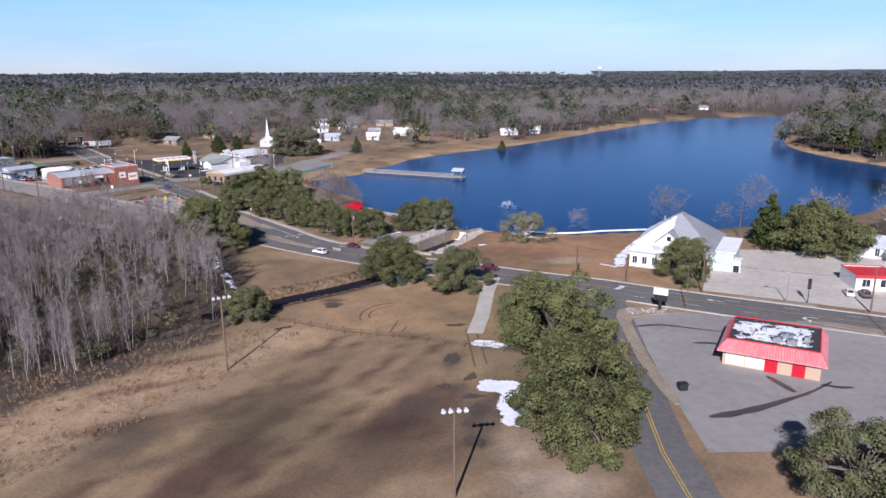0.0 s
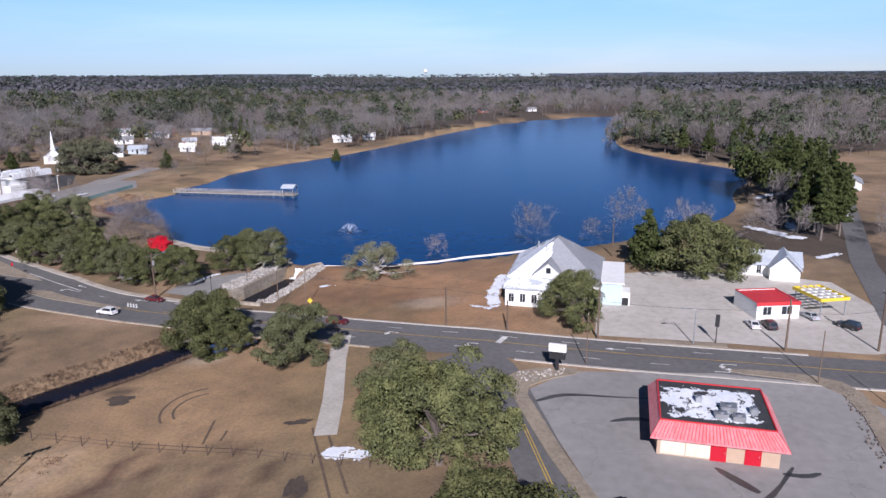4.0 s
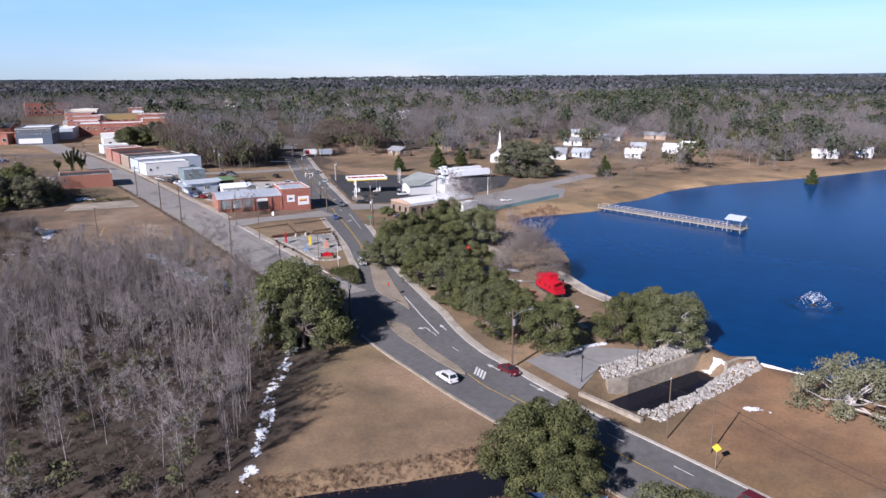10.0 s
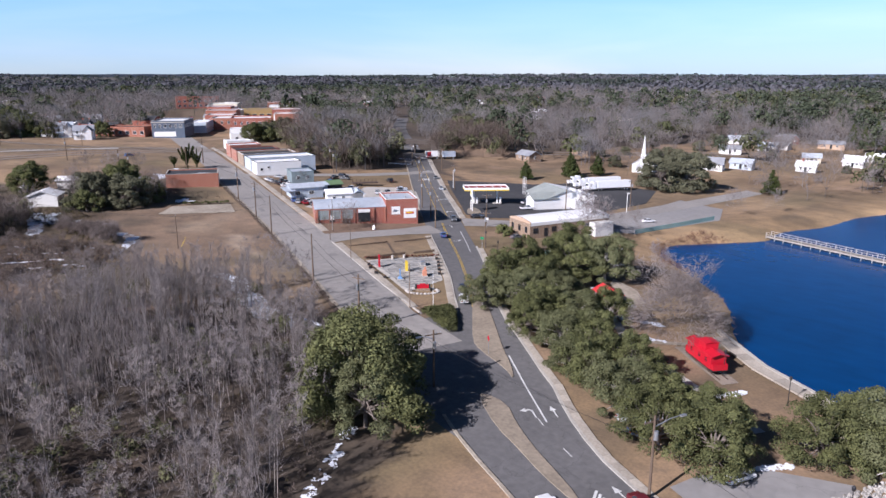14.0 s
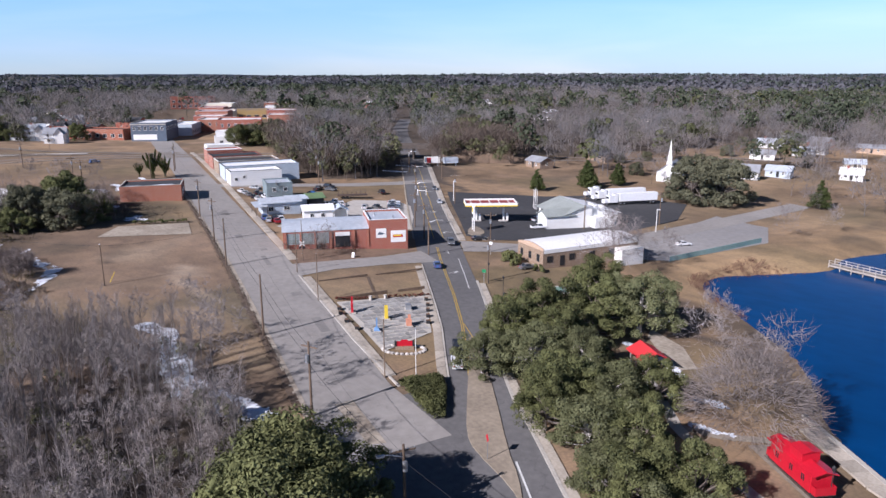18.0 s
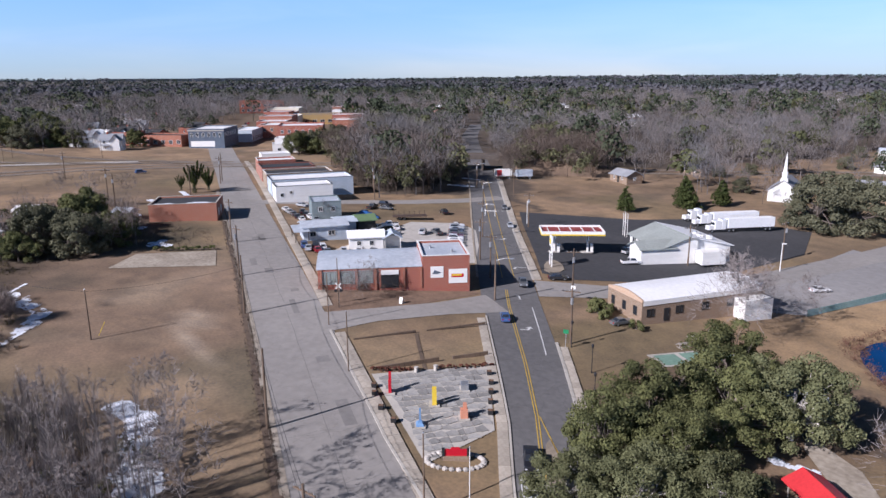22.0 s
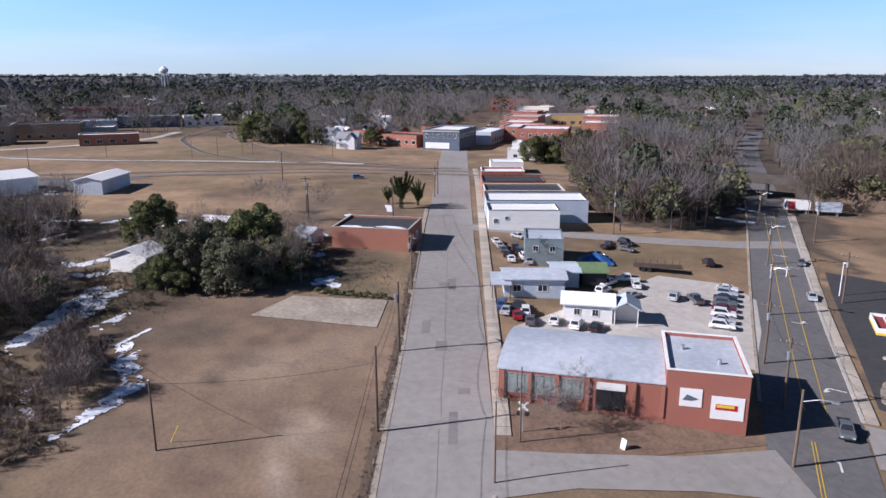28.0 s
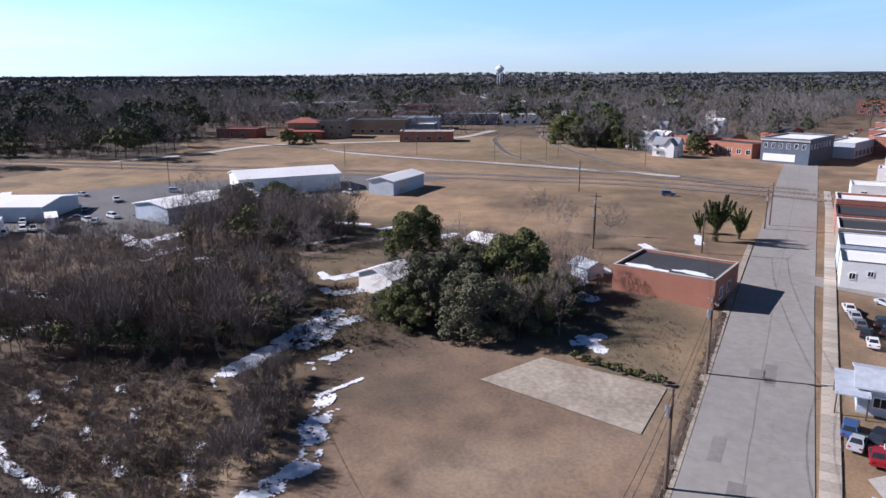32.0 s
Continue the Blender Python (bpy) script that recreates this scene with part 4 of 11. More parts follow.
PALE_BARE = "leafless winter tree with pale grey branches"
bare = [bare_tree("bare_tree", PALE_BARE, 91 + i, 11.5, 0.26 + 0.03 * i, BARK_PALE if i % 2 else None, limbs=13) for i in range(4)]
GLADE = [(-80, 35), (-66, 52), (-57, 58.5), (-55, 64), (-62, 72), (-68, 78), (-80, 81), (-97, 83), (-99, 77), (-88, 66), (-92, 54)]
spots = []
r = np.random.RandomState(5)
while len(spots) < 230:
    x, y = r.uniform(-135, -52), r.uniform(22, 118)
    if not inside(np.array(x), np.array(y), WOODS) or min([9.0] + [math.hypot(x - a, y - b) for a, b, _ in spots]) < 2.5:
        continue
    if line_dist(np.array(x), np.array(y), WOODS, True) < 1.0 or math.hypot(x + 84, y - 103) < 7 or (bool(inside(np.array(x), np.array(y), GLADE)) and r.uniform() < 0.6):
        continue
    spots.append((x, y, r.uniform(0.72, 1.15)))
grove(bare, spots, "slender leafless tree in the damp wood")
lake_bare = [bare_tree("bare_tree", "leafless pale tree with wide bent limbs", 101 + i, 9.5, 0.42, limbs=14, start=0.22, twist=0.34, haze=260, dome=(3.4, 4.6)) for i in range(2)]
grove(lake_bare, [(26.6, 143.3, 1.35), (49, 143.2, 1.5), (77, 136, 1.4), (63, 150, 1.1), (4, 131.0, 0.75), (-81.2, 166.6, 1.15), (-114.5, 199, 1.1), (-110, 206, 0.9), (-116, 207, 0.8), (41, 146, 0.8), (70, 152, 0.9),
                  (-254, 143, 0.9), (-262, 128, 1.0), (-252, 133, 1.0), (-217, 110, 0.9), (-205, 98, 1.0), (-232, 92, 1.0), (-269, 50, 1.1), (-250, 60, 1.0), (-240, 82, 0.9), (-155.4, 151.8, 0.6), (-155.5, 153.8, 0.55),
                  (-157.2, 156.4, 0.65), (-113.3, 189.7, 1.5), (-117.5, 201.5, 1.2), (-210, 176, 0.6), (84, 150, 1.0), (90, 140, 1.0), (105, 132, 1.1), (112, 142, 1.0), (118, 152, 1.1), (-88, 318, 1.0), (-112, 290, 0.9), (-98, 265, 0.8), (-103, 250, 0.9), (-60, 352, 0.8)])
big = bare_tree("bare_tree", "broad leafless tree with a dense grey-brown crown by the water", 121, 8.6, 0.56, BARK_PALE, mat("grey_brown_twigs", (0.25, 0.215, 0.195), (0.16, 0.135, 0.122), 0.95, 0.3, 3, 0.0, spec=0.05), 34, 0.14, 0.26, 1.0, 5200, (5.8, 5.6))
put(big, -68.6, 152.6, 1.28)

shore_spots = []
r = np.random.RandomState(77)
NORTH_LOTS = [(-200, 300), (-150, 300), (-100, 330), (-70, 380), (-40, 420), (-60, 444), (-130, 470), (-200, 470)]
while len(shore_spots) < 46:
    x, y = r.uniform(-205, -35), r.uniform(295, 475)
    if bool(inside(np.array(x), np.array(y), NORTH_LOTS)) and float(line_dist(np.array(x), np.array(y), LAKE, True)) > 12:
        shore_spots.append((x, y, r.uniform(0.5, 0.95)))
for i, (x, y, q) in enumerate(shore_spots):
    again((lake_bare[0], lake_bare[1], dark[1], bare[0])[i % 4], x, y, q * (0.75 if i % 4 == 2 else 1.0))
# ---- far woods ----
def strew(n, rmin, rmax, seed, grow):
    """Places for trees, thinning out with distance, over the half circle of land in view."""
    r = np.random.RandomState(seed)
    u = r.uniform(0, 1, n)
    d = rmin * (rmax / rmin) ** u if grow else np.sqrt(rmin**2 + u * (rmax**2 - rmin**2))
    yaw = np.radians(r.uniform(-46, 146, n))
    x, y = -60 - np.sin(yaw) * d, 105 + np.cos(yaw) * d
    lake = np.where(inside(x, y, LAKE), -1, line_dist(x, y, LAKE, True))
    ok = (lake > 7) & (line_dist(x, y, ROAD_A) > np.where(x < -262, 7.5, 13)) & (line_dist(x, y, STREET_B) > 12)
    ok &= line_dist(x, y, [(77, 74), (95, 126), (131, 192), (166, 258), (210, 340)]) > 6
    ok &= ~inside(x, y, SITE) & ~inside(x, y, CAR_LOT)
    ok &= (line_dist(x, y, RAIL_LINE) > 9) & ~((x > -145) & (x < -88) & (y > 170) & (y < 262))
    ok &= ~inside(x, y, OPEN_EAST) | (r.uniform(0, 1, n) < 0.12)
    sparse = inside(x, y, OPEN_NORTH) | inside(x, y, TOWN)
    part_open = inside(x, y, TOWN) & ((x < -470) | ((y > 140) & (x < -405))) & ~((x > -520) & (x < -340) & (y > 200) & (y < 330))
    ok &= ~sparse | ((r.uniform(0, 1, n) < 0.9 * ease(0.2, 0.5, vnoise(x, y, 30, 31))) & part_open) | ((r.uniform(0, 1, n) < 0.6) & inside(x, y, OPEN_NORTH) & (vnoise(x, y, 22, 32) > 0.5) & (y > 292) & (lake > 14))
    ok &= r.uniform(0, 1, n) < 0.35 + 0.9 * vnoise(x, y, 26, 33)
    return x[ok], y[ok], d[ok]


def bare_cards(x, y, tall, k, r, thin=0.0):
    """Crowns of thin slivers that reach up and outwards: far leafless trees."""
    n = len(x)
    z = height(x, y)
    d = r.normal(size=(n, k, 3))
    d /= np.linalg.norm(d, axis=-1, keepdims=True)
    size = np.stack([tall * 0.27, tall * 0.27, tall * 0.36], -1)[:, None]
    a = np.stack([x, y, z + tall * 0.6], -1)[:, None] + d * size * r.uniform(0.25, 0.95, (n, k, 1)) ** 0.6
    way = d * np.array([0.8, 0.8, 0.4]) + np.array([0, 0, 0.75]) + 0.35 * r.normal(size=d.shape)
    way /= np.linalg.norm(way, axis=-1, keepdims=True)
    b = a + way * tall[:, None, None] * r.uniform(0.1, 0.24, (n, k, 1))
    w = tall[:, None, None] * 0.011 * np.sqrt(110.0 / k) if not thin else thin
    side = np.cross(way, r.normal(size=way.shape))
    side = side / (np.linalg.norm(side, axis=-1, keepdims=True) + 1e-9) * w
    return np.stack([a - side, a + side, b + side * 0.5, b - side * 0.5], 2).reshape(-1, 4, 3)


def sapling_cards(x, y, tall, k, r, stem=0.045, twig=0.012, spread=0.13):
    """Slender upright stems, each with a haze of fine twigs that reach up."""
    n = len(x)
    z = height(x, y)
    foot = np.stack([x, y, z - 0.3], -1)
    lean = np.stack([r.normal(size=n) * 0.07, r.normal(size=n) * 0.07, np.ones(n)], -1) * tall[:, None]
    out = []
    for th in (0.0, 1.57):
        ang = r.uniform(0, 3.14, n) * 0 + th
        s = np.stack([np.cos(ang), np.sin(ang), 0 * ang], -1) * stem
        out.append(np.stack([foot - s, foot + s, foot + lean + s * 0.2, foot + lean - s * 0.2], 1))
    f = r.uniform(0.3, 1.0, (n, k, 1))
    a = foot[:, None] + lean[:, None] * f
    d = np.concatenate([0.62 * r.normal(size=(n, k, 2)), 0.9 + 0.5 * np.abs(r.normal(size=(n, k, 1)))], -1)
    d /= np.linalg.norm(d, axis=-1, keepdims=True)
    a = a + d * np.array([1, 1, 0.4]) * tall[:, None, None] * r.uniform(0, spread, (n, k, 1)) * (1.25 - f)
    b = a + d * tall[:, None, None] * r.uniform(0.06, 0.19, (n, k, 1))
    side = np.cross(d, r.normal(size=d.shape))
    side = side / (np.linalg.norm(side, axis=-1, keepdims=True) + 1e-9) * twig
    out.append(np.stack([a - side, a + side, b + side * 0.4, b - side * 0.4], 2).reshape(-1, 4, 3))
    return np.concatenate(out)


def trunk_cards(x, y, tall, r):
    n = len(x)
    z = height(x, y)
    a = np.stack([x, y, z - 0.5], -1)
    b = np.stack([x + r.normal(size=n) * 0.3, y + r.normal(size=n) * 0.3, z + tall * 0.6], -1)
    th = r.uniform(0, 3.14, n)
    side = np.stack([np.cos(th), np.sin(th), 0 * th], -1) * 0.2
    return np.stack([a - side, a + side, b + side * 0.4, b - side * 0.4], 1)


def lobes(n, m, r, low=-0.15):
    """Directions of the main boughs of each crown, spread over a dome."""
    th = (np.arange(m)[None] * 2.4 + r.uniform(0, 6.28, (n, 1))) + r.normal(size=(n, m)) * 0.25
    z = low + (1 - low) * ((np.arange(m)[None] + r.uniform(0, 1, (n, m))) / m)
    w = np.sqrt(np.clip(1 - z * z, 0, 1))
    return np.stack([w * np.cos(th), w * np.sin(th), z], -1)


def bare_crowns(x, y, tall, k, r, width, wide=0.36, m=7, limb=0.0065):
    """Leafless broad trees: trunk, boughs that fan out, and rounded heads of fine shoots."""
    n = len(x)
    foot = np.stack([x, y, height(x, y) - 0.4], -1)
    fork = foot + np.stack([0 * x, 0 * x, tall * r.uniform(0.2, 0.34, n) + 0.4], -1)
    spread = wide * r.uniform(0.75, 1.2, n)
    size = np.stack([tall * spread, tall * spread, tall * 0.4], -1)[:, None]
    mid = foot + np.stack([0 * x, 0 * x, tall * 0.58 + 0.4], -1)
    head = mid[:, None] + lobes(n, m, r) * size * r.uniform(0.5, 0.8, (n, m, 1))
    out = []

    def strip(a, b, wa, wb):
        d = b - a
        side = np.cross(d, r.normal(size=d.shape))
        side = side / (np.linalg.norm(side, axis=-1, keepdims=True) + 1e-9)
        out.append(np.stack([a - side * wa, a + side * wa, b + side * wb, b - side * wb], -2).reshape(-1, 4, 3))

    for _ in range(2):
        strip(foot, fork, tall[:, None] * limb * 1.5, tall[:, None] * limb)
    strip(np.repeat(fork[:, None], m, 1), head, tall[:, None, None] * limb * 0.8, tall[:, None, None] * limb * 0.35)
    q = max(1, k // m)
    d = r.normal(size=(n, m, q, 3))
    d /= np.linalg.norm(d, axis=-1, keepdims=True)
    a = head[:, :, None] + d * size[:, :, None] * 0.42 * r.uniform(0, 1, (n, m, q, 1)) ** 0.5
    way = a - fork[:, None, None]
    way = way / np.linalg.norm(way, axis=-1, keepdims=True) + 0.42 * r.normal(size=way.shape) + np.array([0, 0, 0.25])
    way /= np.linalg.norm(way, axis=-1, keepdims=True)
    b = a + way * tall[:, None, None, None] * r.uniform(0.06, 0.15, (n, m, q, 1))
    strip(a, b, width, width * 0.35)
    return np.concatenate(out)


def green_crowns(x, y, tall, k, r, wide=0.36, m=9, low=0.3, grow=1.0):
    """Evergreen trees whose heads are built of leafy billows with gaps between."""
    n = len(x)
    mid = np.stack([x, y, height(x, y) + tall * (low + 1) / 2], -1)
    spread = wide * r.uniform(0.8, 1.2, n)
    size = np.stack([tall * spread, tall * spread, tall * (1 - low) / 2], -1)[:, None]
    head = mid[:, None] + lobes(n, m, r, -0.6) * size * (r.uniform(0.45, 0.78, (n, m, 1)) if m > 1 else 0.0)
    q = max(1, k // m)
    d = r.normal(size=(n, m, q, 3))
    d[..., 2] = np.where(d[..., 2] < -0.5, -d[..., 2], d[..., 2])
    d /= np.linalg.norm(d, axis=-1, keepdims=True)
    c = head[:, :, None] + d * size[:, :, None] * (r.uniform(0.3, 0.46, (n, m, 1, 1)) if m > 1 else r.uniform(0.7, 1.0, (n, m, q, 1))) * np.array([1, 1, 0.8])
    nrm = d + 0.35 * r.normal(size=d.shape)
    a = np.cross(nrm, r.normal(size=d.shape))
    a /= np.linalg.norm(a, axis=-1, keepdims=True) + 1e-9
    b = np.cross(nrm, a)
    b /= np.linalg.norm(b, axis=-1, keepdims=True) + 1e-9
    z = (tall * spread)[:, None, None, None] * (0.62 if m > 1 else 1.25) * grow / math.sqrt(q) * r.uniform(0.6, 1.3, (n, m, q, 1))
    return np.stack([c - z * a, c - z * 0.7 * b, c + z * a, c + z * 0.7 * b], -2).reshape(-1, 4, 3)


FAR_BARE_WARM = mat("far_bare_woods_brown", (0.22, 0.194, 0.181), (0.138, 0.12, 0.112), 0.95, 0.012, 0.05, 0.0, island=0.22, spec=0.05)
FAR_BARE_COLD = mat("far_bare_woods_grey", (0.195, 0.185, 0.186), (0.122, 0.116, 0.117), 0.95, 0.012, 0.05, 0.0, island=0.22, spec=0.05)
# the farthest trees carry bluish distance haze in their base colour
HORIZON_BARE = mat("horizon_bare_woods", (0.105, 0.105, 0.115), (0.075, 0.075, 0.084), 0.98, 0.012, 0.05, 0.0, island=0.1, spec=0.0)
HORIZON_GREEN = mat("horizon_evergreen_woods", (0.06, 0.07, 0.06), (0.042, 0.05, 0.045), 0.98, 0.012, 0.05, 0.0, island=0.1, spec=0.0)
FAR_OLIVE = mat("far_broadleaf_evergreen", (0.1, 0.105, 0.05), (0.06, 0.066, 0.034), 0.95, 0.012, 0.05, 0.0, island=0.22, spec=0.05)


def woods(name, n, rmin, rmax, seed, grow, kb, kg, width, label):
    x, y, d = strew(n, rmin, rmax, seed, grow)
    r = np.random.RandomState(seed + 1)
    tall = r.uniform(8.5, 17.0, len(x)) * (0.85 + 0.3 * vnoise(x, y, 60, 43))
    stand = 0.45 * vnoise(x, y, 55, 41) + 0.55 * vnoise(x, y, 190, 42) + 0.2 * ease(1100, 2600, d)
    clump = 0.6 * vnoise(x, y, 120, 44) + 0.4 * vnoise(x, y, 420, 45)
    green = r.uniform(0, 1, len(x)) < np.where(d > 900, 0.06 + 0.9 * ease(0.44, 0.58, clump + 0.08 * ease(1000, 2600, d)), 0.1 + 0.55 * ease(0.5, 0.72, stand))
    kind = r.randint(0, 3, len(x))
    for i, (mt, what) in enumerate(((FAR_BARE, "bare"), (FAR_BARE_WARM, "bare"), (FAR_BARE_COLD, "bare"), (FAR_GREEN, "evergreen"), (FAR_OLIVE, "evergreen"))):
        sel = (~green & (kind == i)) if i < 3 else (green & ((kind == 0) == (i == 4)))
        if not sel.any():
            continue
        if rmax > 1000:
            mt = HORIZON_BARE if i < 3 else HORIZON_GREEN
            q = green_crowns(x[sel], y[sel], tall[sel] * (0.95 if i == 4 else 1.0), kg, r, 0.45 if i == 3 else 0.62, 1, 0.1)
        elif i < 3:
            q = bare_crowns(x[sel], y[sel], tall[sel], kb, r, width, 0.46)
        elif i == 3:
            q = green_crowns(x[sel], y[sel], tall[sel] * 1.15, kg, r, 0.32, 9, 0.2)
        else:
            q = green_crowns(x[sel], y[sel], tall[sel] * 0.9, kg, r, 0.5, 9, 0.1)
        if rmax < 1000 and i > 2:
            q = np.concatenate([q, trunk_cards(x[sel], y[sel], tall[sel], r)])
        tagged(new(name, quads_mesh(name, q, mt)), f"{label} of {what} trees", "woods", "", "stuff")


woods("near_woods", 7000, 95, 420, 201, False, 196, 216, 0.055, "winter wood")
woods("middle_woods", 10500, 400, 950, 211, False, 105, 90, 0.1, "winter wood beyond the houses")
woods("far_woods", 23000, 900, 3700, 221, True, 0, 17, 0, "distant winter forest")
# added wooded rise closing the horizon gaps, haze painted in as blue-grey
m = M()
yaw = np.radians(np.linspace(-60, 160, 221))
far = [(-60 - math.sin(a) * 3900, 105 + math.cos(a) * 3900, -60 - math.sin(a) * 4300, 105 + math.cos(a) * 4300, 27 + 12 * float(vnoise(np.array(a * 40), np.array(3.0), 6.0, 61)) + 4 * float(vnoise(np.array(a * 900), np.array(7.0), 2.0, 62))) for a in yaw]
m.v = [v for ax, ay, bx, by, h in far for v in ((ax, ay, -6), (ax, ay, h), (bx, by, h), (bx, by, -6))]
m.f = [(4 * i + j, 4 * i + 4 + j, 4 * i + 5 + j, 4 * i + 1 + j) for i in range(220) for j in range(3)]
sheet("backdrop", m, mat("hazy_far_woods", (0.085, 0.1, 0.125), (0.06, 0.073, 0.095), 0.98, 0.004, 0.03, 0.0, spec=0.0), "added wooded rise along the horizon, haze painted in its colour", "woods")
# ---- buildings ----
def frame_at(x, y, rz, z=None):
    return (x, y, hz(x, y) if z is None else z)


def window(parent, c, w, h, face, frame_mat=None, sill=True):
    """A window on a wall of the thing: c is the centre on the wall, face the way it looks (0 front -y, 1 right +x, 2 back +y, 3 left -x)."""
    rot = Matrix.Translation(c) @ Matrix.Rotation(radians(90 * face), 4, "Z")
    m = M()
    for dx, dz, sx, sz in ((0, h / 2, w + 0.16, 0.09), (0, -h / 2 - 0.09, w + 0.16, 0.09), (-w / 2 - 0.04, -h / 2, 0.09, h), (w / 2 + 0.04, -h / 2, 0.09, h), (0, -h / 2, 0.05, h)):
        m.box((dx, -0.03, dz), (sx, 0.1, sz))
    fr = part("window_frame", m, frame_mat or WHITE, parent)
    fr.matrix_basis = rot
    p = part("pane", M().box((0, -0.012, -h / 2), (w, 0.03, h)), GLASS, fr)
    return fr


def door(parent, c, w, h, face, material):
    rot = Matrix.Translation(c) @ Matrix.Rotation(radians(90 * face), 4, "Z")
    d = part("door", M().box((0, -0.04, 0), (w, 0.09, h)), material, parent)
    d.matrix_basis = rot
    part("door_handle", M().box((w * 0.38, -0.11, h * 0.46), (0.05, 0.06, 0.16)), STEEL, d)
    return d


def walls_box(w, d, h, base=-2.4):
    return M().box((w / 2, d / 2, base), (w, d, h - base))


def gable_roof(w, d, h, rise, over=0.5, along="x", thick=0.18):
    """A gable roof over a w by d plan; the ridge runs along x or y."""
    m = M()
    if along == "x":
        prof = [(-over, h - over * rise / (d / 2)), (d / 2, h + rise), (d + over, h - over * rise / (d / 2)), (d + over, h - over * rise / (d / 2) + thick), (d / 2, h + rise + thick), (-over, h - over * rise / (d / 2) + thick)]
        m.extrude(prof, -over, w + over)
    else:
        prof = [(-over, h - over * rise / (w / 2)), (w / 2, h + rise), (w + over, h - over * rise / (w / 2)), (w + over, h - over * rise / (w / 2) + thick), (w / 2, h + rise + thick), (-over, h - over * rise / (w / 2) + thick)]
        m.extrude(prof, -over, d + over)
        m.v = [(y, x, z) for x, y, z in m.v]
        m.f = [f[::-1] for f in m.f]
    return m


def gable_ends(w, d, h, rise, along="x", ends=(0, 1)):
    m = M()
    if along == "x":
        for x0, x1 in (((0.0, 0.2), (w - 0.2, w))[i] for i in ends):
            m.extrude([(0, h), (d, h), (d / 2, h + rise)], x0, x1)
    else:
        for y0, y1 in (((0.0, 0.2), (d - 0.2, d))[i] for i in ends):
            k = M().extrude([(0, h), (w, h), (w / 2, h + rise)], y0, y1)
            m.add([(y, x, z) for x, y, z in k.v], [f[::-1] for f in k.f])
    return m


def hip_roof(w, d, h, rise, over=0.5):
    a = min(w, d) / 2
    lo = [(-over, -over, h), (w + over, -over, h), (w + over, d + over, h), (-over, d + over, h)]
    top = [(a, d / 2, h + rise), (w - a, d / 2, h + rise)] if w >= d else [(w / 2, a, h + rise), (w / 2, d - a, h + rise)]
    m = M()
    under = [(x, y, z - 0.2) for x, y, z in lo]
    fs = [(0, 1, 5, 4), (1, 2, 5), (2, 3, 4, 5), (3, 0, 4)] if w >= d else [(0, 1, 4), (1, 2, 5, 4), (2, 3, 5), (3, 0, 4, 5)]
    m.add(lo + top + under, fs + [(0, 6, 7, 1), (1, 7, 8, 2), (2, 8, 9, 3), (3, 9, 6, 0), (9, 8, 7, 6)])
    return m


def parapet(w, d, h, up=0.5, t=0.25):
    m = M()
    m.box((w / 2, t / 2, h), (w, t, up)).box((w / 2, d - t / 2, h), (w, t, up))
    m.box((t / 2, d / 2, h), (t, d - 2 * t, up)).box((w - t / 2, d / 2, h), (t, d - 2 * t, up))
    return m


def flat_building(name, label, x, y, rz, w, d, h, wall_mat, roof_mat, up=0.5, front=(), right=(), category="building", cap=None):
    """A block with a flat roof inside a parapet; front and right: (position along the wall, sill height, width, height) of windows."""
    e = thing(name, label, category, frame_at(x, y, rz), radians(rz))
    part("wall", walls_box(w, d, h), wall_mat, e)
    part("roof", M().box((w / 2, d / 2, h), (w - 0.52, d - 0.52, 0.08)), roof_mat, e)
    part("parapet", parapet(w, d, h, up), wall_mat, e)
    m = parapet(w + 0.1, d + 0.1, h + up, 0.07, 0.33)
    m.v = [(a - 0.05, b - 0.05, c) for a, b, c in m.v]
    part("coping", m, cap or WHITE, e)
    for a, s, ww, hh in front:
        window(e, (a, 0, s + hh / 2), ww, hh, 0)
    for a, s, ww, hh in right:
        window(e, (w, a, s + hh / 2), ww, hh, 1)
    return e


def gable_house(name, label, x, y, rz, w, d, h, rise, wall_mat, roof_mat, along="x", front=(), right=(), category="house", chimney=False, doors=()):
    e = thing(name, label, category, frame_at(x, y, rz), radians(rz))
    part("wall", walls_box(w, d, h), wall_mat, e)
    for i in (0, 1):
        part("gable", gable_ends(w, d, h, rise, along, (i,)), wall_mat, e)
    rf = part("roof", gable_roof(w, d, h, rise, 0.45, along), roof_mat, e)
    if chimney:
        part("chimney", M().box((w * 0.3, d * 0.5, h + rise * 0.6), (0.8, 0.8, rise * 0.4 + 0.9)), BRICK_RED, rf)
    for a, s, ww, hh in front:
        window(e, (a, 0, s + hh / 2), ww, hh, 0)
    for a, s, ww, hh in right:
        window(e, (w, a, s + hh / 2), ww, hh, 1)
    for a, ww, hh in doors:
        door(e, (a, 0, 0), ww, hh, 0, BLACK)
    return e


def on_wall(parent, name, c, w, h, face, material, t=0.06, label=""):
    ob = part(name, M().box((0, -t / 2, -h / 2), (w, t, h)), material, parent, label)
    ob.matrix_basis = Matrix.Translation(c) @ Matrix.Rotation(radians(90 * face), 4, "Z")
    return ob


def blob(rx, ry, n, seed, lift=0.0):
    """An uneven outline round the origin."""
    r = random.Random(seed)
    ph = [r.uniform(0, 6.28) for _ in range(4)]
    out = []
    for i in range(n):
        t = 6.2832 * i / n
        k = 1 + 0.22 * math.sin(2 * t + ph[0]) + 0.16 * math.sin(3 * t + ph[1]) + 0.12 * math.sin(5 * t + ph[2]) + 0.08 * math.sin(9 * t + ph[3])
        out.append((rx * k * math.cos(t), ry * k * math.sin(t)))
    return out


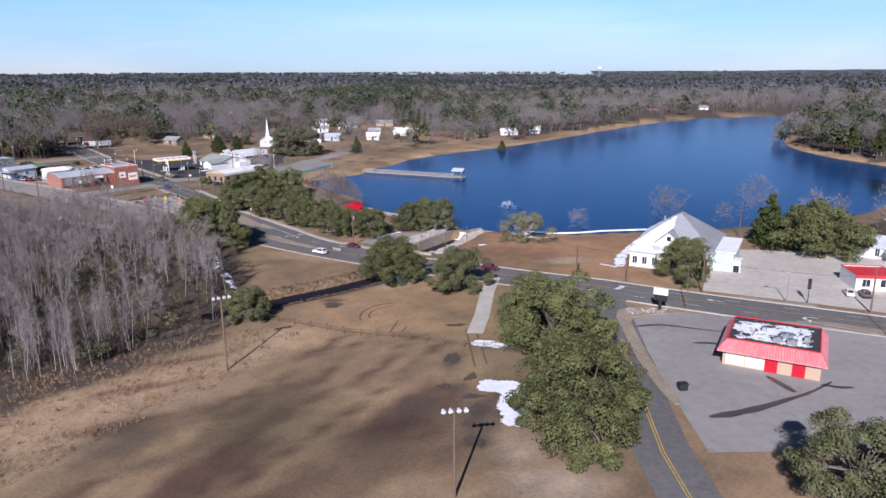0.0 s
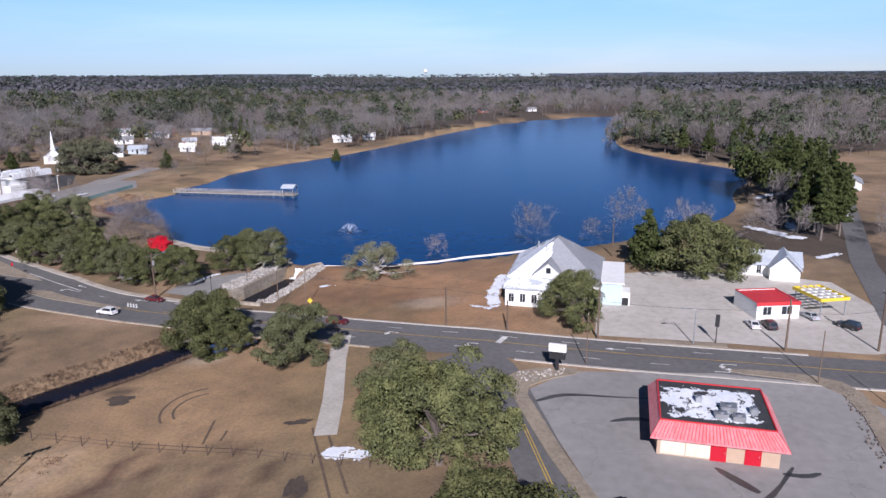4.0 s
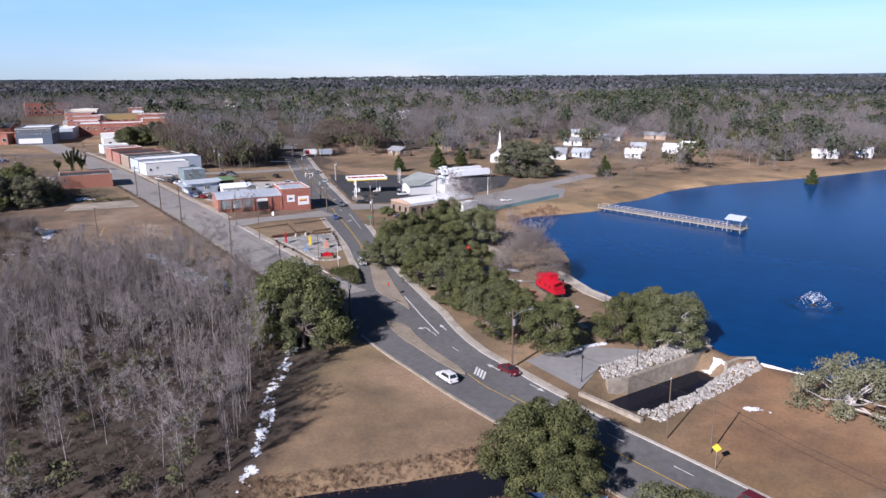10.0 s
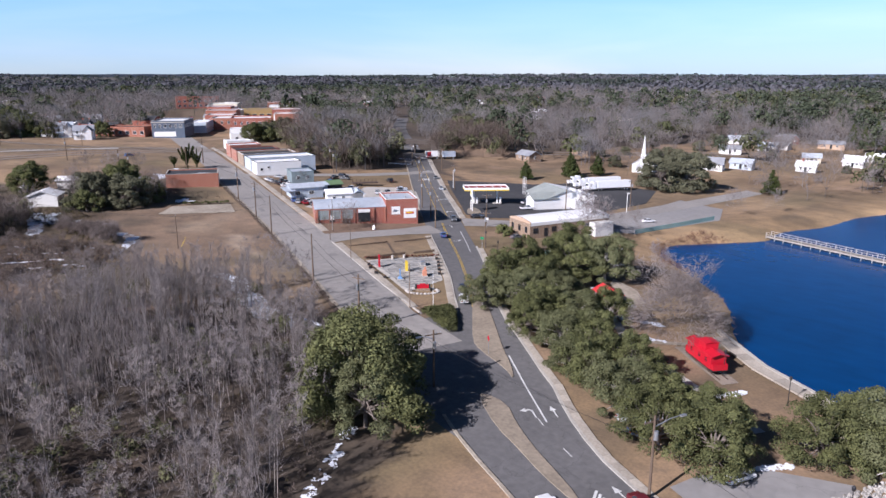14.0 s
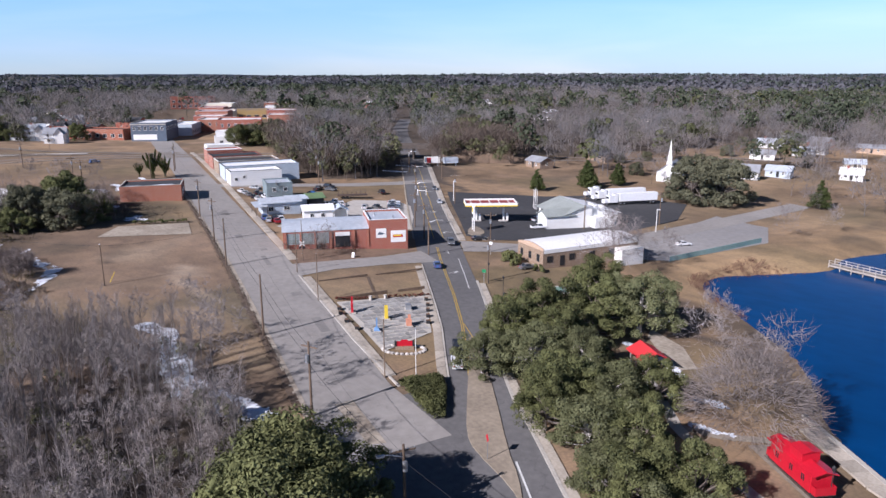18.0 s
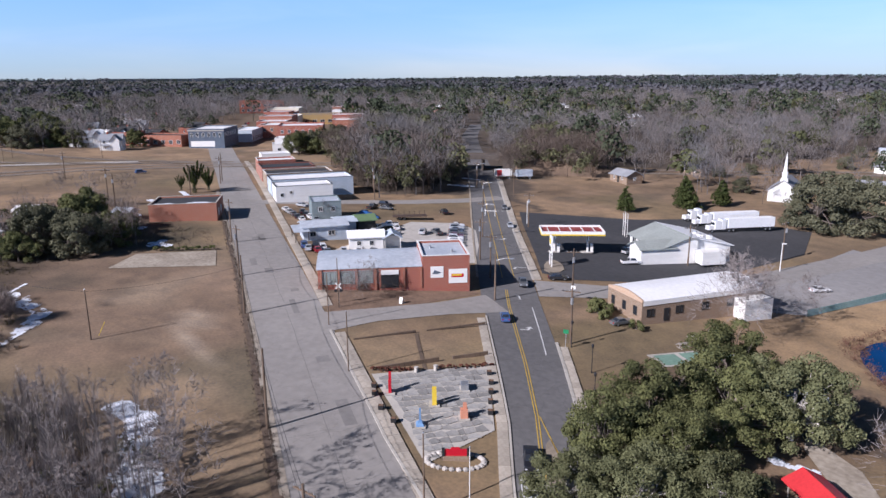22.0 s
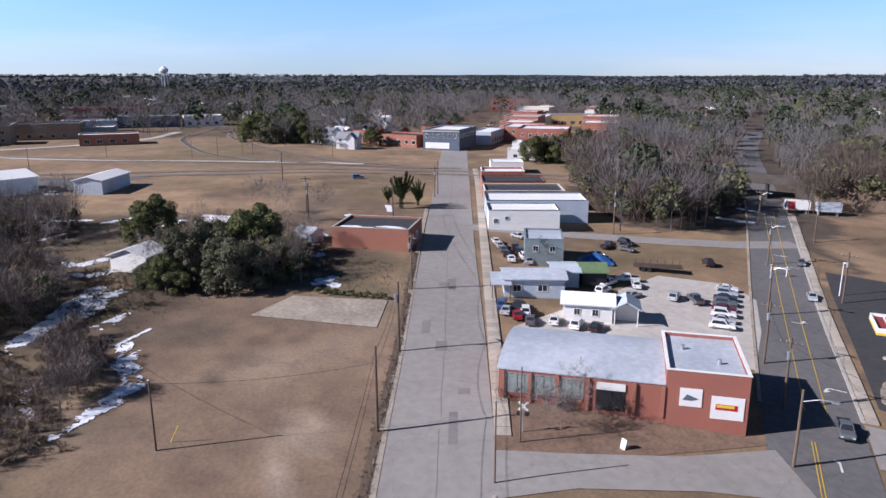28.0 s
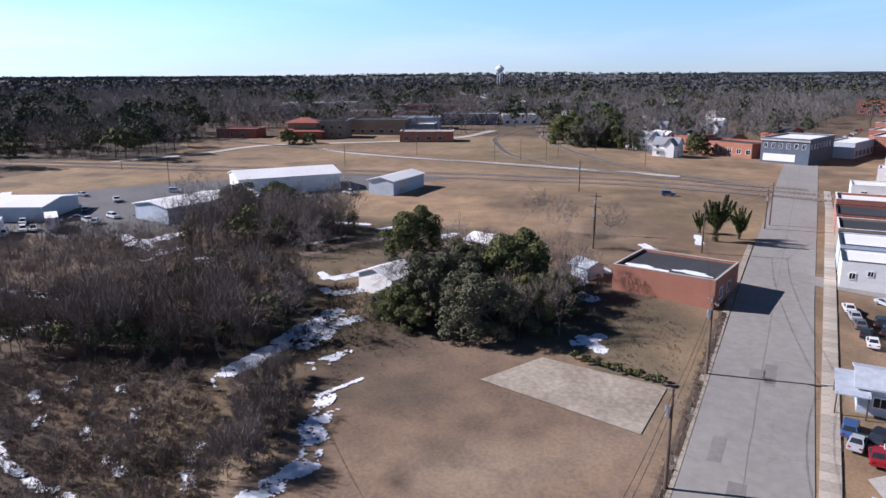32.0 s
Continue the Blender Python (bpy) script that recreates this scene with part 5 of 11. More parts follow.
def ragged(x0, x1, y0, y1, cell, seed, keep, z):
    """A sheet of small cells with an uneven, broken edge: keep(x, y) gives how surely a place is covered, z its height."""
    nx, ny = int((x1 - x0) / cell) + 1, int((y1 - y0) / cell) + 1
    gx, gy = np.meshgrid(x0 + cell * np.arange(nx + 1), y0 + cell * np.arange(ny + 1))
    r = np.random.RandomState(seed)
    gx, gy = gx + r.uniform(-0.35, 0.35, gx.shape) * cell, gy + r.uniform(-0.35, 0.35, gy.shape) * cell
    cx, cy = gx[:-1, :-1] + cell / 2, gy[:-1, :-1] + cell / 2
    n = 0.45 * vnoise(cx, cy, cell * 6, seed) + 0.35 * vnoise(cx, cy, cell * 3, seed + 1) + 0.2 * r.uniform(0, 1, cx.shape)
    on = n < keep(cx, cy)
    ids = np.arange(gx.size).reshape(gx.shape)
    q = np.stack([ids[:-1, :-1], ids[:-1, 1:], ids[1:, 1:], ids[1:, :-1]], -1)[on]
    zz = z(gx, gy)
    used, inv = np.unique(q, return_inverse=True)
    m = M()
    flat = np.stack([gx, gy, zz], -1).reshape(-1, 3)[used]
    m.v, m.f = [tuple(v) for v in flat.tolist()], [tuple(f) for f in inv.reshape(-1, 4).tolist()]
    return m


# the closed restaurant with a red roof
rest = thing("restaurant", "tan brick restaurant with a red roof and snow", "restaurant", (25.6, 51.2, 1.72), radians(-16.4))
W, D = 12.2, 11.4
part("wall", walls_box(W, D, 2.6), BRICK_TAN, rest)
m = M()
lo = [(-0.75, -0.75), (W + 0.75, -0.75), (W + 0.75, D + 0.8), (-0.75, D + 0.8)]
hi = [(0.25, 1.3), (W - 0.25, 1.3), (W - 0.25, D + 0.3), (0.25, D + 0.3)]
vs = [(x, y, 2.35) for x, y in lo] + [(x, y, 3.45) for x, y in hi] + [(x, y, 2.15) for x, y in lo]
m.add(vs, [(i, (i + 1) % 4, 4 + (i + 1) % 4, 4 + i) for i in range(4)] + [(8 + i, 8 + (i + 1) % 4, (i + 1) % 4, i) for i in range(4)] + [(11, 10, 9, 8)])
roof = part("roof_skirt", m, PINK_ROOF, rest, "red standing-seam metal roof skirt")
m = M()
for i in range(38):
    f = i / 37
    a, b = Vector((lo[0][0] + (lo[1][0] - lo[0][0]) * f, -0.75, 2.37)), Vector((hi[0][0] + (hi[1][0] - hi[0][0]) * f, 1.3, 3.47))
    m.tube([a, b], [0.028, 0.028], 4)
part("seam_ribs", m, RED_METAL, roof, kind="stuff")
part("roof_deck", M().box((W / 2, (1.3 + D + 0.3) / 2, 3.36), (W - 0.5, D - 1.0, 0.06)), DARK_ROOF, rest)
m = M()
for x0, x1, y0, y1 in ((0.2, W - 0.2, 1.25, 1.42), (0.2, W - 0.2, D + 0.15, D + 0.32), (0.2, 0.36, 1.42, D + 0.15), (W - 0.36, W - 0.2, 1.42, D + 0.15)):
    m.box(((x0 + x1) / 2, (y0 + y1) / 2, 3.34), (x1 - x0, y1 - y0, 0.2))
part("roof_kerb", m, RED_METAL, rest)


def roof_cover(x, y):
    edge = np.minimum.reduce([x - 0.4, W - 1.2 - x, (y - 1.9) * 1.3, D - 0.4 - y])
    return 0.34 + 0.3 * ease(0, 1.2, edge) - 0.28 * ease(0.3, 1.0, np.exp(-((x - 7.4) ** 2 + (y - 4.2) ** 2) / 2.2)) - 9 * (edge < 0) - 0.16 * (y > D - 1.6) * (x < 8)


part("snow_cover", ragged(0.4, W - 0.5, 1.5, D, 0.16, 3, roof_cover, lambda x, y: 3.45 + 0.05 * vnoise(x, y, 0.6, 4)), SNOW, rest, "sheet of melting snow on the flat roof")
for i, (x, y, sx, sy) in enumerate(((6.6, 3.2, 1.3, 1.1), (8.4, 3.0, 1.3, 1.1), (7.6, 5.2, 1.7, 1.4), (4.6, 6.6, 0.7, 0.7), (10.2, 5.0, 0.8, 0.8))):
    u = part("roof_unit", M().box((x, y, 3.4), (sx, sy, 0.7), bev=0.08), STEEL, rest)
    part("fan_cowl", M().tube([(x, y, 4.1), (x, y, 4.26)], [0.3, 0.28], 10), CHROME, u)
for a in (6.2, 9.6):
    door(rest, (a, 0, 0.0), 1.6, 2.1, 0, RED_PAINT)
for a in (0.2, 2.8):
    on_wall(rest, "brick_panel", (a + 1.4, -0.004, 1.2), 2.5, 2.0, 0, CREAM, 0.05)
window(rest, (W, 3.5, 1.4), 2.0, 1.2, 1)
window(rest, (W, 7.5, 1.4), 2.0, 1.2, 1)
window(rest, (0, 6.0, 1.4), 2.0, 1.2, 3)

PALE_GREEN = mat("pale_blue_green_siding", (0.5, 0.6, 0.62), (0.42, 0.52, 0.54), 0.7, 0.4, 2, 0.1)
# the white lakeside hall
hall = thing("lakeside_hall", "large white wooden hall with a grey, half snow-covered roof", "hall", (16.0, 104.6, 1.6), radians(-16))
part("wall", walls_box(16.0, 18.0, 4.0), WHITE, hall)
rf = part("roof", hip_roof(16.0, 18.0, 4.0, 6.2, 0.6), GREY_ROOF, hall)
def hall_slope(x, y):
    return 4.05 + 6.2 * np.minimum.reduce([(x + 0.6) / 8.6, (16.6 - x) / 8.6, (y + 0.6) / 8.6, (18.6 - y) / 8.6])


def west_snow(x, y):
    return np.where((x > -0.4) & (y > -0.4) & (x < 7.2), 0.72 - 0.12 * ease(4.5, 7, x), 0)


part("snow_cover", ragged(-0.5, 7.4, -0.5, 18, 0.3, 8, west_snow, hall_slope), SNOW, rf, "snow left on the western roof slope")
# gabled dormer and low front wing
part("dormer_wall", M().box((7.2, 2.6, 3.9), (5.0, 5.0, 1.4)), WHITE, hall)
k = gable_roof(5.0, 6.4, 5.2, 2.1, 0.35, "y")
k.v = [(a + 4.7, b + 0.1, c) for a, b, c in k.v]
part("dormer_roof", k, GREY_ROOF, hall)
k = gable_ends(5.0, 0.4, 5.2, 2.1, "y", (0,))
k.v = [(a + 4.7, b + 0.12, c) for a, b, c in k.v]
dg = part("dormer_gable", k, WHITE, hall)
part("dormer_window", M().box((7.2, 0.06, 5.4), (0.8, 0.06, 1.0)), GLASS, dg)
part("front_wing", M().box((4.6, -1.7, -0.6), (9.0, 3.6, 4.1)), WHITE, hall)
part("wing_roof", M().extrude([(-3.8, 3.3), (0.3, 4.3), (0.3, 4.45), (-3.8, 3.45)], -0.3, 9.4), METAL_ROOF, hall)
part("wing_snow", ragged(-0.2, 9.2, -3.7, 0.2, 0.3, 12, lambda x, y: np.where(x < 7.5, 0.55, 0.3), lambda x, y: 3.48 + (y + 3.8) / 4.1), SNOW, hall)
for a in (1.2, 3.2, 5.2, 7.4):
    window(hall, (a, -3.5, 1.7), 0.9, 1.5, 0)
for a in (10.4, 12.6, 14.6):
    window(hall, (a, 0, 1.9), 1.0, 1.7, 0)
door(hall, (9.6, -0.02, 0), 0.9, 2.1, 0, TEAL_WALL)
for a in (3, 8, 13, 16):
    window(hall, (0, a, 1.8), 1.1, 1.7, 3)
ax_ = part("annex", M().box((18.0, 8.0, -0.6), (4.0, 14.0, 4.6)), PALE_GREEN, hall, "pale blue-green side annex")
part("annex_roof", M().box((18.1, 8.0, 4.0), (4.5, 14.6, 0.22)), WHITE_ROOF, ax_)
part("lean_to", M().box((20.6, 3.0, -0.6), (1.6, 3.4, 3.0)), WHITE, hall, "small white lean-to")
# black panel on the solid front, painted as the dark inside
part("lean_to_opening", M().box((20.6, 1.28, -0.1), (1.1, 0.06, 1.6)), BLACK, hall)
part("roof_vent", M().tube([(4.2, 11, 7.0), (4.2, 11, 8.6)], [0.25, 0.2], 8), STEEL, hall)

# the red-roofed corner shop with a yellow canopy
shop = flat_building("corner_shop", "small white shop with a flat red roof in a pale lot", 55.8, 92.2, 3, 7.4, 7.6, 2.7, WHITE, RED_METAL, 0.2, ((1.8, 0.8, 1.4, 1.4), (5.2, 0.8, 1.8, 1.4)), ((3, 0.9, 1.4, 1.2),), "shop", RED_METAL)
on_wall(shop, "fascia_board", (3.7, -0.03, 2.7), 7.6, 0.6, 0, RED_METAL, 0.1)
on_wall(shop, "wall_sign", (3.5, -0.05, 1.9), 1.4, 0.4, 0, CREAM, 0.05)
cn = thing("pump_canopy", "open white lattice canopy frame with a yellow fascia", "canopy", (66.6, 92.4, 1.55), radians(8))
cn.scale = (0.78, 0.7, 0.85)
for a, b in ((0.5, 0.5), (6.3, 0.5), (0.5, 9.8), (6.3, 9.8)):
    part("post", M().box((a, b, -0.2), (0.22, 0.22, 3.5)), STEEL, cn)
m = M().box((3.4, 0, 3.3), (6.9, 0.14, 0.65)).box((3.4, 10.4, 3.3), (6.9, 0.14, 0.65)).box((0, 5.2, 3.3), (0.14, 10.2, 0.65)).box((6.8, 5.2, 3.3), (0.14, 10.2, 0.65))
part("fascia", m, YELLOW_PAINT, cn)
for b in range(1, 5):
    part("beam", M().box((3.4, 2.1 * b, 3.55), (6.6, 0.3, 0.22)), WHITE, cn)
for a in (1.7, 3.4, 5.1):
    part("beam", M().box((a, 5.2, 3.78), (0.25, 10.0, 0.2)), WHITE, cn)
gh = gable_house("white_cottage", "white gabled cottage with a pale metal roof", 63.6, 119.4, -22, 12.5, 7.0, 2.6, 1.9, WHITE, METAL_ROOF, "x", ((1.4, 0.6, 0.8, 1.7), (5.0, 0.6, 0.8, 1.7)), ((3.4, 0.9, 1.0, 1.2),))
k = gable_roof(5.4, 7.0, 2.6, 2.6, 0.35, "y")
k.v = [(a + 6.8, b - 3, c) for a, b, c in k.v]
part("cross_roof", k, METAL_ROOF, gh)
k = gable_ends(5.4, 0.4, 2.6, 2.6, "y", (0,))
k.v = [(a + 6.8, b - 2.7, c) for a, b, c in k.v]
part("cross_gable", k, WHITE, gh)
part("cross_wing", M().box((9.5, -1.35, -0.6), (5.4, 2.7, 3.2)), WHITE, gh)
on_wall(gh, "boarded_window", (8.4, -2.71, 1.2), 0.8, 1.5, 0, CREAM, 0.05)

# the brick workshop with a barrel roof
bx = thing("brick_workshop", "red brick workshop with a pale barrel roof", "workshop", (-163.6, 150.4, 5.05), radians(59.3))
L1 = 17.5
part("wall", walls_box(L1, 13.0, 3.6), BRICK_RED, bx)
prof = [(13.2 * i / 14 - 0.1, 3.55 + 1.55 * math.sin(math.pi * (0.12 + 0.76 * i / 14)) - 0.57) for i in range(15)]
prof += [(y, z + 0.14) for y, z in reversed(prof)]
part("barrel_roof", M().extrude(prof, -0.25, L1 - 0.01), METAL_ROOF, bx, "curved galvanised metal roof with stains", )
ends = M().extrude([(0, 3.6)] + [(13.0 * i / 14, 3.5 + 1.5 * math.sin(math.pi * (0.12 + 0.76 * i / 14)) - 0.57) for i in range(15)] + [(13.0, 3.6)], 0.0, 0.3)
part("end_gable", ends, BRICK_RED, bx)
k = M().box((L1 + 4.05, 5.6, -2.4), (8.1, 11.4, 7.3))
part("corner_block", k, BRICK_RED, bx)
part("corner_roof", M().box((L1 + 4.05, 5.6, 4.9), (7.5, 10.8, 0.07)), METAL_ROOF, bx)
k = parapet(8.1, 11.4, 4.9, 0.45)
k.v = [(a + L1, b - 0.1, c) for a, b, c in k.v]
part("parapet", k, BRICK_RED, bx)
k = parapet(8.26, 11.56, 5.35, 0.08, 0.36)
k.v = [(a + L1 - 0.08, b - 0.18, c) for a, b, c in k.v]
part("coping", k, WHITE, bx)
WIRED = mat("wired_glass", (0.3, 0.34, 0.32), (0.2, 0.235, 0.225), 0.3, 0.8, 4, 0.0)
for a in (2.0, 4.9, 7.9):
    wf = window(bx, (a, 0, 2.1), 2.4, 2.1, 0, STEEL)
    wf.children[0].data.materials[0] = WIRED
    for b in (-0.7, 0.0, 0.7):
        part("glazing_bar", M().box((0, -0.045, b), (2.4, 0.04, 0.05)), STEEL, wf)
    for b in (-0.8, 0.8):
        part("glazing_bar", M().box((b, -0.045, -1.05), (0.05, 0.04, 2.1)), STEEL, wf)
# no real opening: a black panel gives the bay's inner shade
on_wall(bx, "loading_door", (12.0, -0.01, 1.15), 3.0, 2.3, 0, BLACK, 0.05, "black panel for the shaded inside of an open loading bay")
on_wall(bx, "door_lintel", (12.0, -0.03, 2.75), 3.0, 0.8, 0, WHITE, 0.1)
for a in (0.5, 3.45, 6.4, 9.6, 14.4, 17.3):
    on_wall(bx, "pilaster", (a, -0.02, 1.7), 0.35, 3.5, 0, BRICK_ORANGE, 0.22)
ps = on_wall(bx, "poster", (20.0, -0.12, 2.5), 2.2, 2.0, 0, WHITE, 0.06, "square white painted sign")
part("poster_mark", M().add([(-0.8, -0.075, -0.3), (0.1, -0.075, -0.35), (0.8, -0.075, -0.1), (0.15, -0.075, 0.15), (-0.4, -0.075, 0.35)], [(0, 1, 2, 3, 4)]), NAVY_WALL, ps)
ps = on_wall(bx, "poster", (23.6, -0.12, 1.7), 3.2, 2.5, 0, WHITE, 0.06, "wide white painted sign with an orange shape")
part("poster_mark", M().box((-0.1, -0.08, -0.2), (2.1, 0.03, 0.6)), RED_PAINT, ps)
part("poster_mark", M().box((-0.2, -0.1, 0.05), (1.7, 0.03, 0.3)), YELLOW_PAINT, ps)
for a, b in ((19.5, 7.0), (23.0, 3.5)):
    part("roof_vent", M().tube([(a, b, 4.9), (a, b, 5.5)], [0.22, 0.2], 8), STEEL, bx)

# the office with a brick front and white roof
of = thing("office_building", "brown brick office with a white roof and arched front", "office", (-133.6, 188.4, 2.35), radians(-17.5))
part("wall", walls_box(9.4, 24.0, 3.5), BRICK_BROWN, of)
prof = [(9.6 * i / 10 - 0.1, 3.5 + 0.55 * math.sin(math.pi * i / 10)) for i in range(11)]
prof += [(y, z + 0.12) for y, z in reversed(prof)]
k = M().extrude(prof, 0.3, 24.1)
k.v = [(y, x, z) for x, y, z in k.v]
k.f = [f[::-1] for f in k.f]
part("roof", k, WHITE_ROOF, of)
k = M().extrude([(0, 3.4)] + [(9.4 * i / 10, 3.75 + 0.6 * math.sin(math.pi * i / 10)) for i in range(11)] + [(9.4, 3.4)], -0.02, 0.3)
k.v = [(y, x, z) for x, y, z in k.v]
k.f = [f[::-1] for f in k.f]
part("front_parapet", k, BRICK_TAN, of)
on_wall(of, "fascia_board", (9.43, 12.0, 3.2), 23.6, 0.75, 1, WHITE, 0.06)
for a in (1.6, 4.7, 7.7):
    window(of, (a, 0, 1.7), 0.8, 1.3, 0, BLACK)
for a in (1.6, 7.0, 12.0, 17.0):
    window(of, (9.4, a, 1.6), 1.2, 1.1, 1, BLACK)
door(of, (9.4, 4.6, 0.0), 1.0, 2.1, 1, BLACK)
part("rear_wing", M().box((10.6, 20.6, -2.4), (2.6, 5.6, 4.7)), WHITE, of, "white rear wing")
# ---- kerbs, lots and markings ----
def stretch(line, x0, x1):
    """The piece of a line between two values of x."""
    lo, hi = min(x0, x1), max(x0, x1)
    return [p for p in line if lo <= p[0] <= hi]


def kerb(name, line, width, top, material, label):
    a = ribbon(line, width, top)
    k = len(a.v) // 5
    low = [(x, y, z - top - 0.25) for x, y, z in (a.v[i * 5 + j] for i in range(k) for j in (0, 4))]
    o = len(a.v)
    a.v += low
    for i in range(k - 1):
        a.f.append((i * 5, o + 2 * i, o + 2 * i + 2, (i + 1) * 5))
        a.f.append(((i + 1) * 5 + 4, o + 2 * i + 3, o + 2 * i + 1, i * 5 + 4))
    a.f += [(0, 4, o + 1, o), (5 * k - 1, 5 * k - 5, o + 2 * k - 2, o + 2 * k - 1)]
    return sheet(name, a, material, label, "kerb")


dense_A = [tuple(p) for p in ROAD_A]
kerb("kerb_lakeside", road_edge(stretch(dense_A, 60, -134), EDGE_LAKE, 0.2), 0.4, 0.17, CONCRETE, "pale concrete kerb along the lakeside of the road")
kerb("kerb_field", road_edge(stretch(dense_A, -2, -72), EDGE_NEAR, 0.2), 0.4, 0.17, CONCRETE_DIRTY, "stained concrete kerb beside the field")
kerb("kerb_north", road_edge(stretch(dense_A, -146, -262), EDGE_LAKE, 0.2), 0.4, 0.17, CONCRETE, "pale concrete kerb by the filling station")
kerb("kerb_south", road_edge(stretch(dense_A, -150, -262), EDGE_NEAR, 0.2), 0.4, 0.15, CONCRETE_DIRTY, "stained kerb beside the car lot")
kerb("kerb_corner", road_edge(stretch(dense_A, 12, 70), EDGE_NEAR, 0.2), 0.4, 0.15, CONCRETE, "pale kerb beside the closed restaurant")


def slabs(name, line, width, label, step=1.6, top=0.14):
    """A pavement of separate concrete slabs with open joints."""
    e = thing(name, label, "pavement", kind="structure")
    line = [Vector(p) for p in line]
    total = sum((b - a).length for a, b in zip(line, line[1:]))
    made, s, i, acc = {}, 0.0, 0, 0.0
    me = M().box((0, 0, -0.25), (step - 0.05, width, 0.25), bev=0.03).mesh("slab", CONCRETE_SLAB)
    while s < total - step and i < 290:
        d, q = s + step / 2, 0
        for a, b in zip(line, line[1:]):
            if d <= (b - a).length:
                break
            d -= (b - a).length
        t = (b - a).normalized()
        p = a + t * d
        z, z2 = base_h(p.x, p.y), base_h(p.x + t.x, p.y + t.y)
        shared("slab", me, e, Matrix.Translation((p.x, p.y, z + top + rng.uniform(-0.012, 0.012))) @ Matrix.Rotation(math.atan2(t.y, t.x), 4, "Z") @ Matrix.Rotation(-math.atan(z2 - z), 4, "Y"))
        s += step
        i += 1
    return e


CONCRETE_SLAB = mat("concrete_slab", (0.45, 0.4, 0.335), (0.32, 0.28, 0.23), 0.9, 0.4, 3.0, 0.3, 12, rnd=0.16)
slabs("pavement_park", road_edge(stretch(dense_A, -40, -134), EDGE_LAKE, 0.95), 1.1, "pale concrete footway along the park")
slabs("pavement_station", road_edge(stretch(dense_A, -150, -250), EDGE_LAKE, 1.1), 1.3, "pale concrete footway past the filling station")
slabs("pavement_plaza_east", [(-101.4, 136.6), (-105.9, 140.3), (-113.7, 146.9), (-124.9, 155.1), (-139.9, 166.0)], 1.2, "pale concrete footway beside the sculpture plaza")
slabs("pavement_plaza_west", [(-106, 131.7), (-118, 135.4), (-133, 140.3), (-146.5, 144.7)], 1.5, "worn concrete footway on the street side of the plaza")
slabs("pavement_shops", [(-156, 148.0), (-182, 156.7), (-230, 172.5), (-300, 195.6), (-330, 205)], 1.7, "worn concrete footway beside the shops")
kerb("kerb_street_west", [(-104, 118.0), (-146, 132.2), (-182, 143.9), (-230, 158.8), (-262, 169)], 0.9, 0.1, CONCRETE_DIRTY, "broken grey kerb strip along the empty lot")
kerb("kerb_plaza", [(-103.2, 130.8), (-118, 134.5), (-133, 139.3), (-147.2, 143.8)], 0.3, 0.17, CONCRETE, "pale concrete kerb round the plaza")
kerb("kerb_plaza_east", [(-100.9, 137.2), (-105.4, 140.9), (-113.2, 147.5), (-124.4, 155.8), (-139.8, 167.0)], 0.25, 0.17, CONCRETE, "pale concrete kerb round the plaza")

# traffic islands
ISLAND = mat("sandy_island", (0.33, 0.275, 0.21), (0.21, 0.175, 0.135), 0.95, 0.3, 2.0, 0.4, 8)


def island(name, poly, label, top=0.15, material=None):
    m = patch(poly, top, 4.0)
    k, o = len(poly), len(m.v)
    m.v += [(x, y, base_h(x, y) + top) for x, y in poly] + [(x, y, base_h(x, y) - 0.1) for x, y in poly]
    m.f += [(o + i, o + (i + 1) % k, o + k + (i + 1) % k, o + k + i) for i in range(k)]
    return sheet(name, m, material or ISLAND, label, "island")


island("island_upper", chaikin([(-109.9, 149.8), (-102, 142.0), (-95, 134.6), (-89.7, 129.2), (-86.6, 127.4), (-80.0, 125.6), (-76.5, 123.6), (-80.5, 127.4), (-84.2, 130.0), (-93.9, 138.4), (-103.8, 146.4)], 1), "sandy kerbed traffic island in the road")
island("island_lower", chaikin([(-77.2, 117.8), (-76.0, 116.2), (-70.1, 112.7), (-65.4, 111.0), (-60.2, 108.8), (-54.6, 107.2), (-54.9, 108.2), (-60.1, 110.6), (-64.0, 112.3), (-68.9, 115.0), (-73.0, 118.0)], 1), "sandy kerbed traffic island in the bend")
island("island_street", [(-104.5, 122.0), (-95, 119.8), (-94, 121.4), (-104, 124.2)], "broken asphalt traffic island", 0.1, CONCRETE_DIRTY)
island("island_restaurant", chaikin([(11.2, 70.5), (12.6, 60), (14.4, 48), (17.4, 36.8), (18.9, 37.2), (16.2, 48), (14.6, 60), (13.6, 67.5), (17, 70.2), (22.5, 72.0), (21, 74.2), (14, 73.4)], 1), "planted strip of dry grass round the restaurant lot", 0.16)
island("island_restaurant_east", chaikin([(42, 71.6), (52, 68.2), (54.5, 63), (48, 44), (45.6, 37), (47.6, 36.6), (50.5, 44), (57, 63), (55.6, 69.4), (44, 72.8)], 1), "planted strip of pine straw and stones beside the lot", 0.16)
island("island_shop", [(33.5, 82.6), (46, 80.4), (46.4, 81.7), (34, 83.9)], "kerbed strip of dry grass before the pale lot", 0.15)
island("island_station", chaikin([(-152, 192), (-156.5, 196.5), (-158, 200.2), (-154.5, 199.6), (-150.3, 196)], 1), "planted bed below the filling station sign", 0.2)

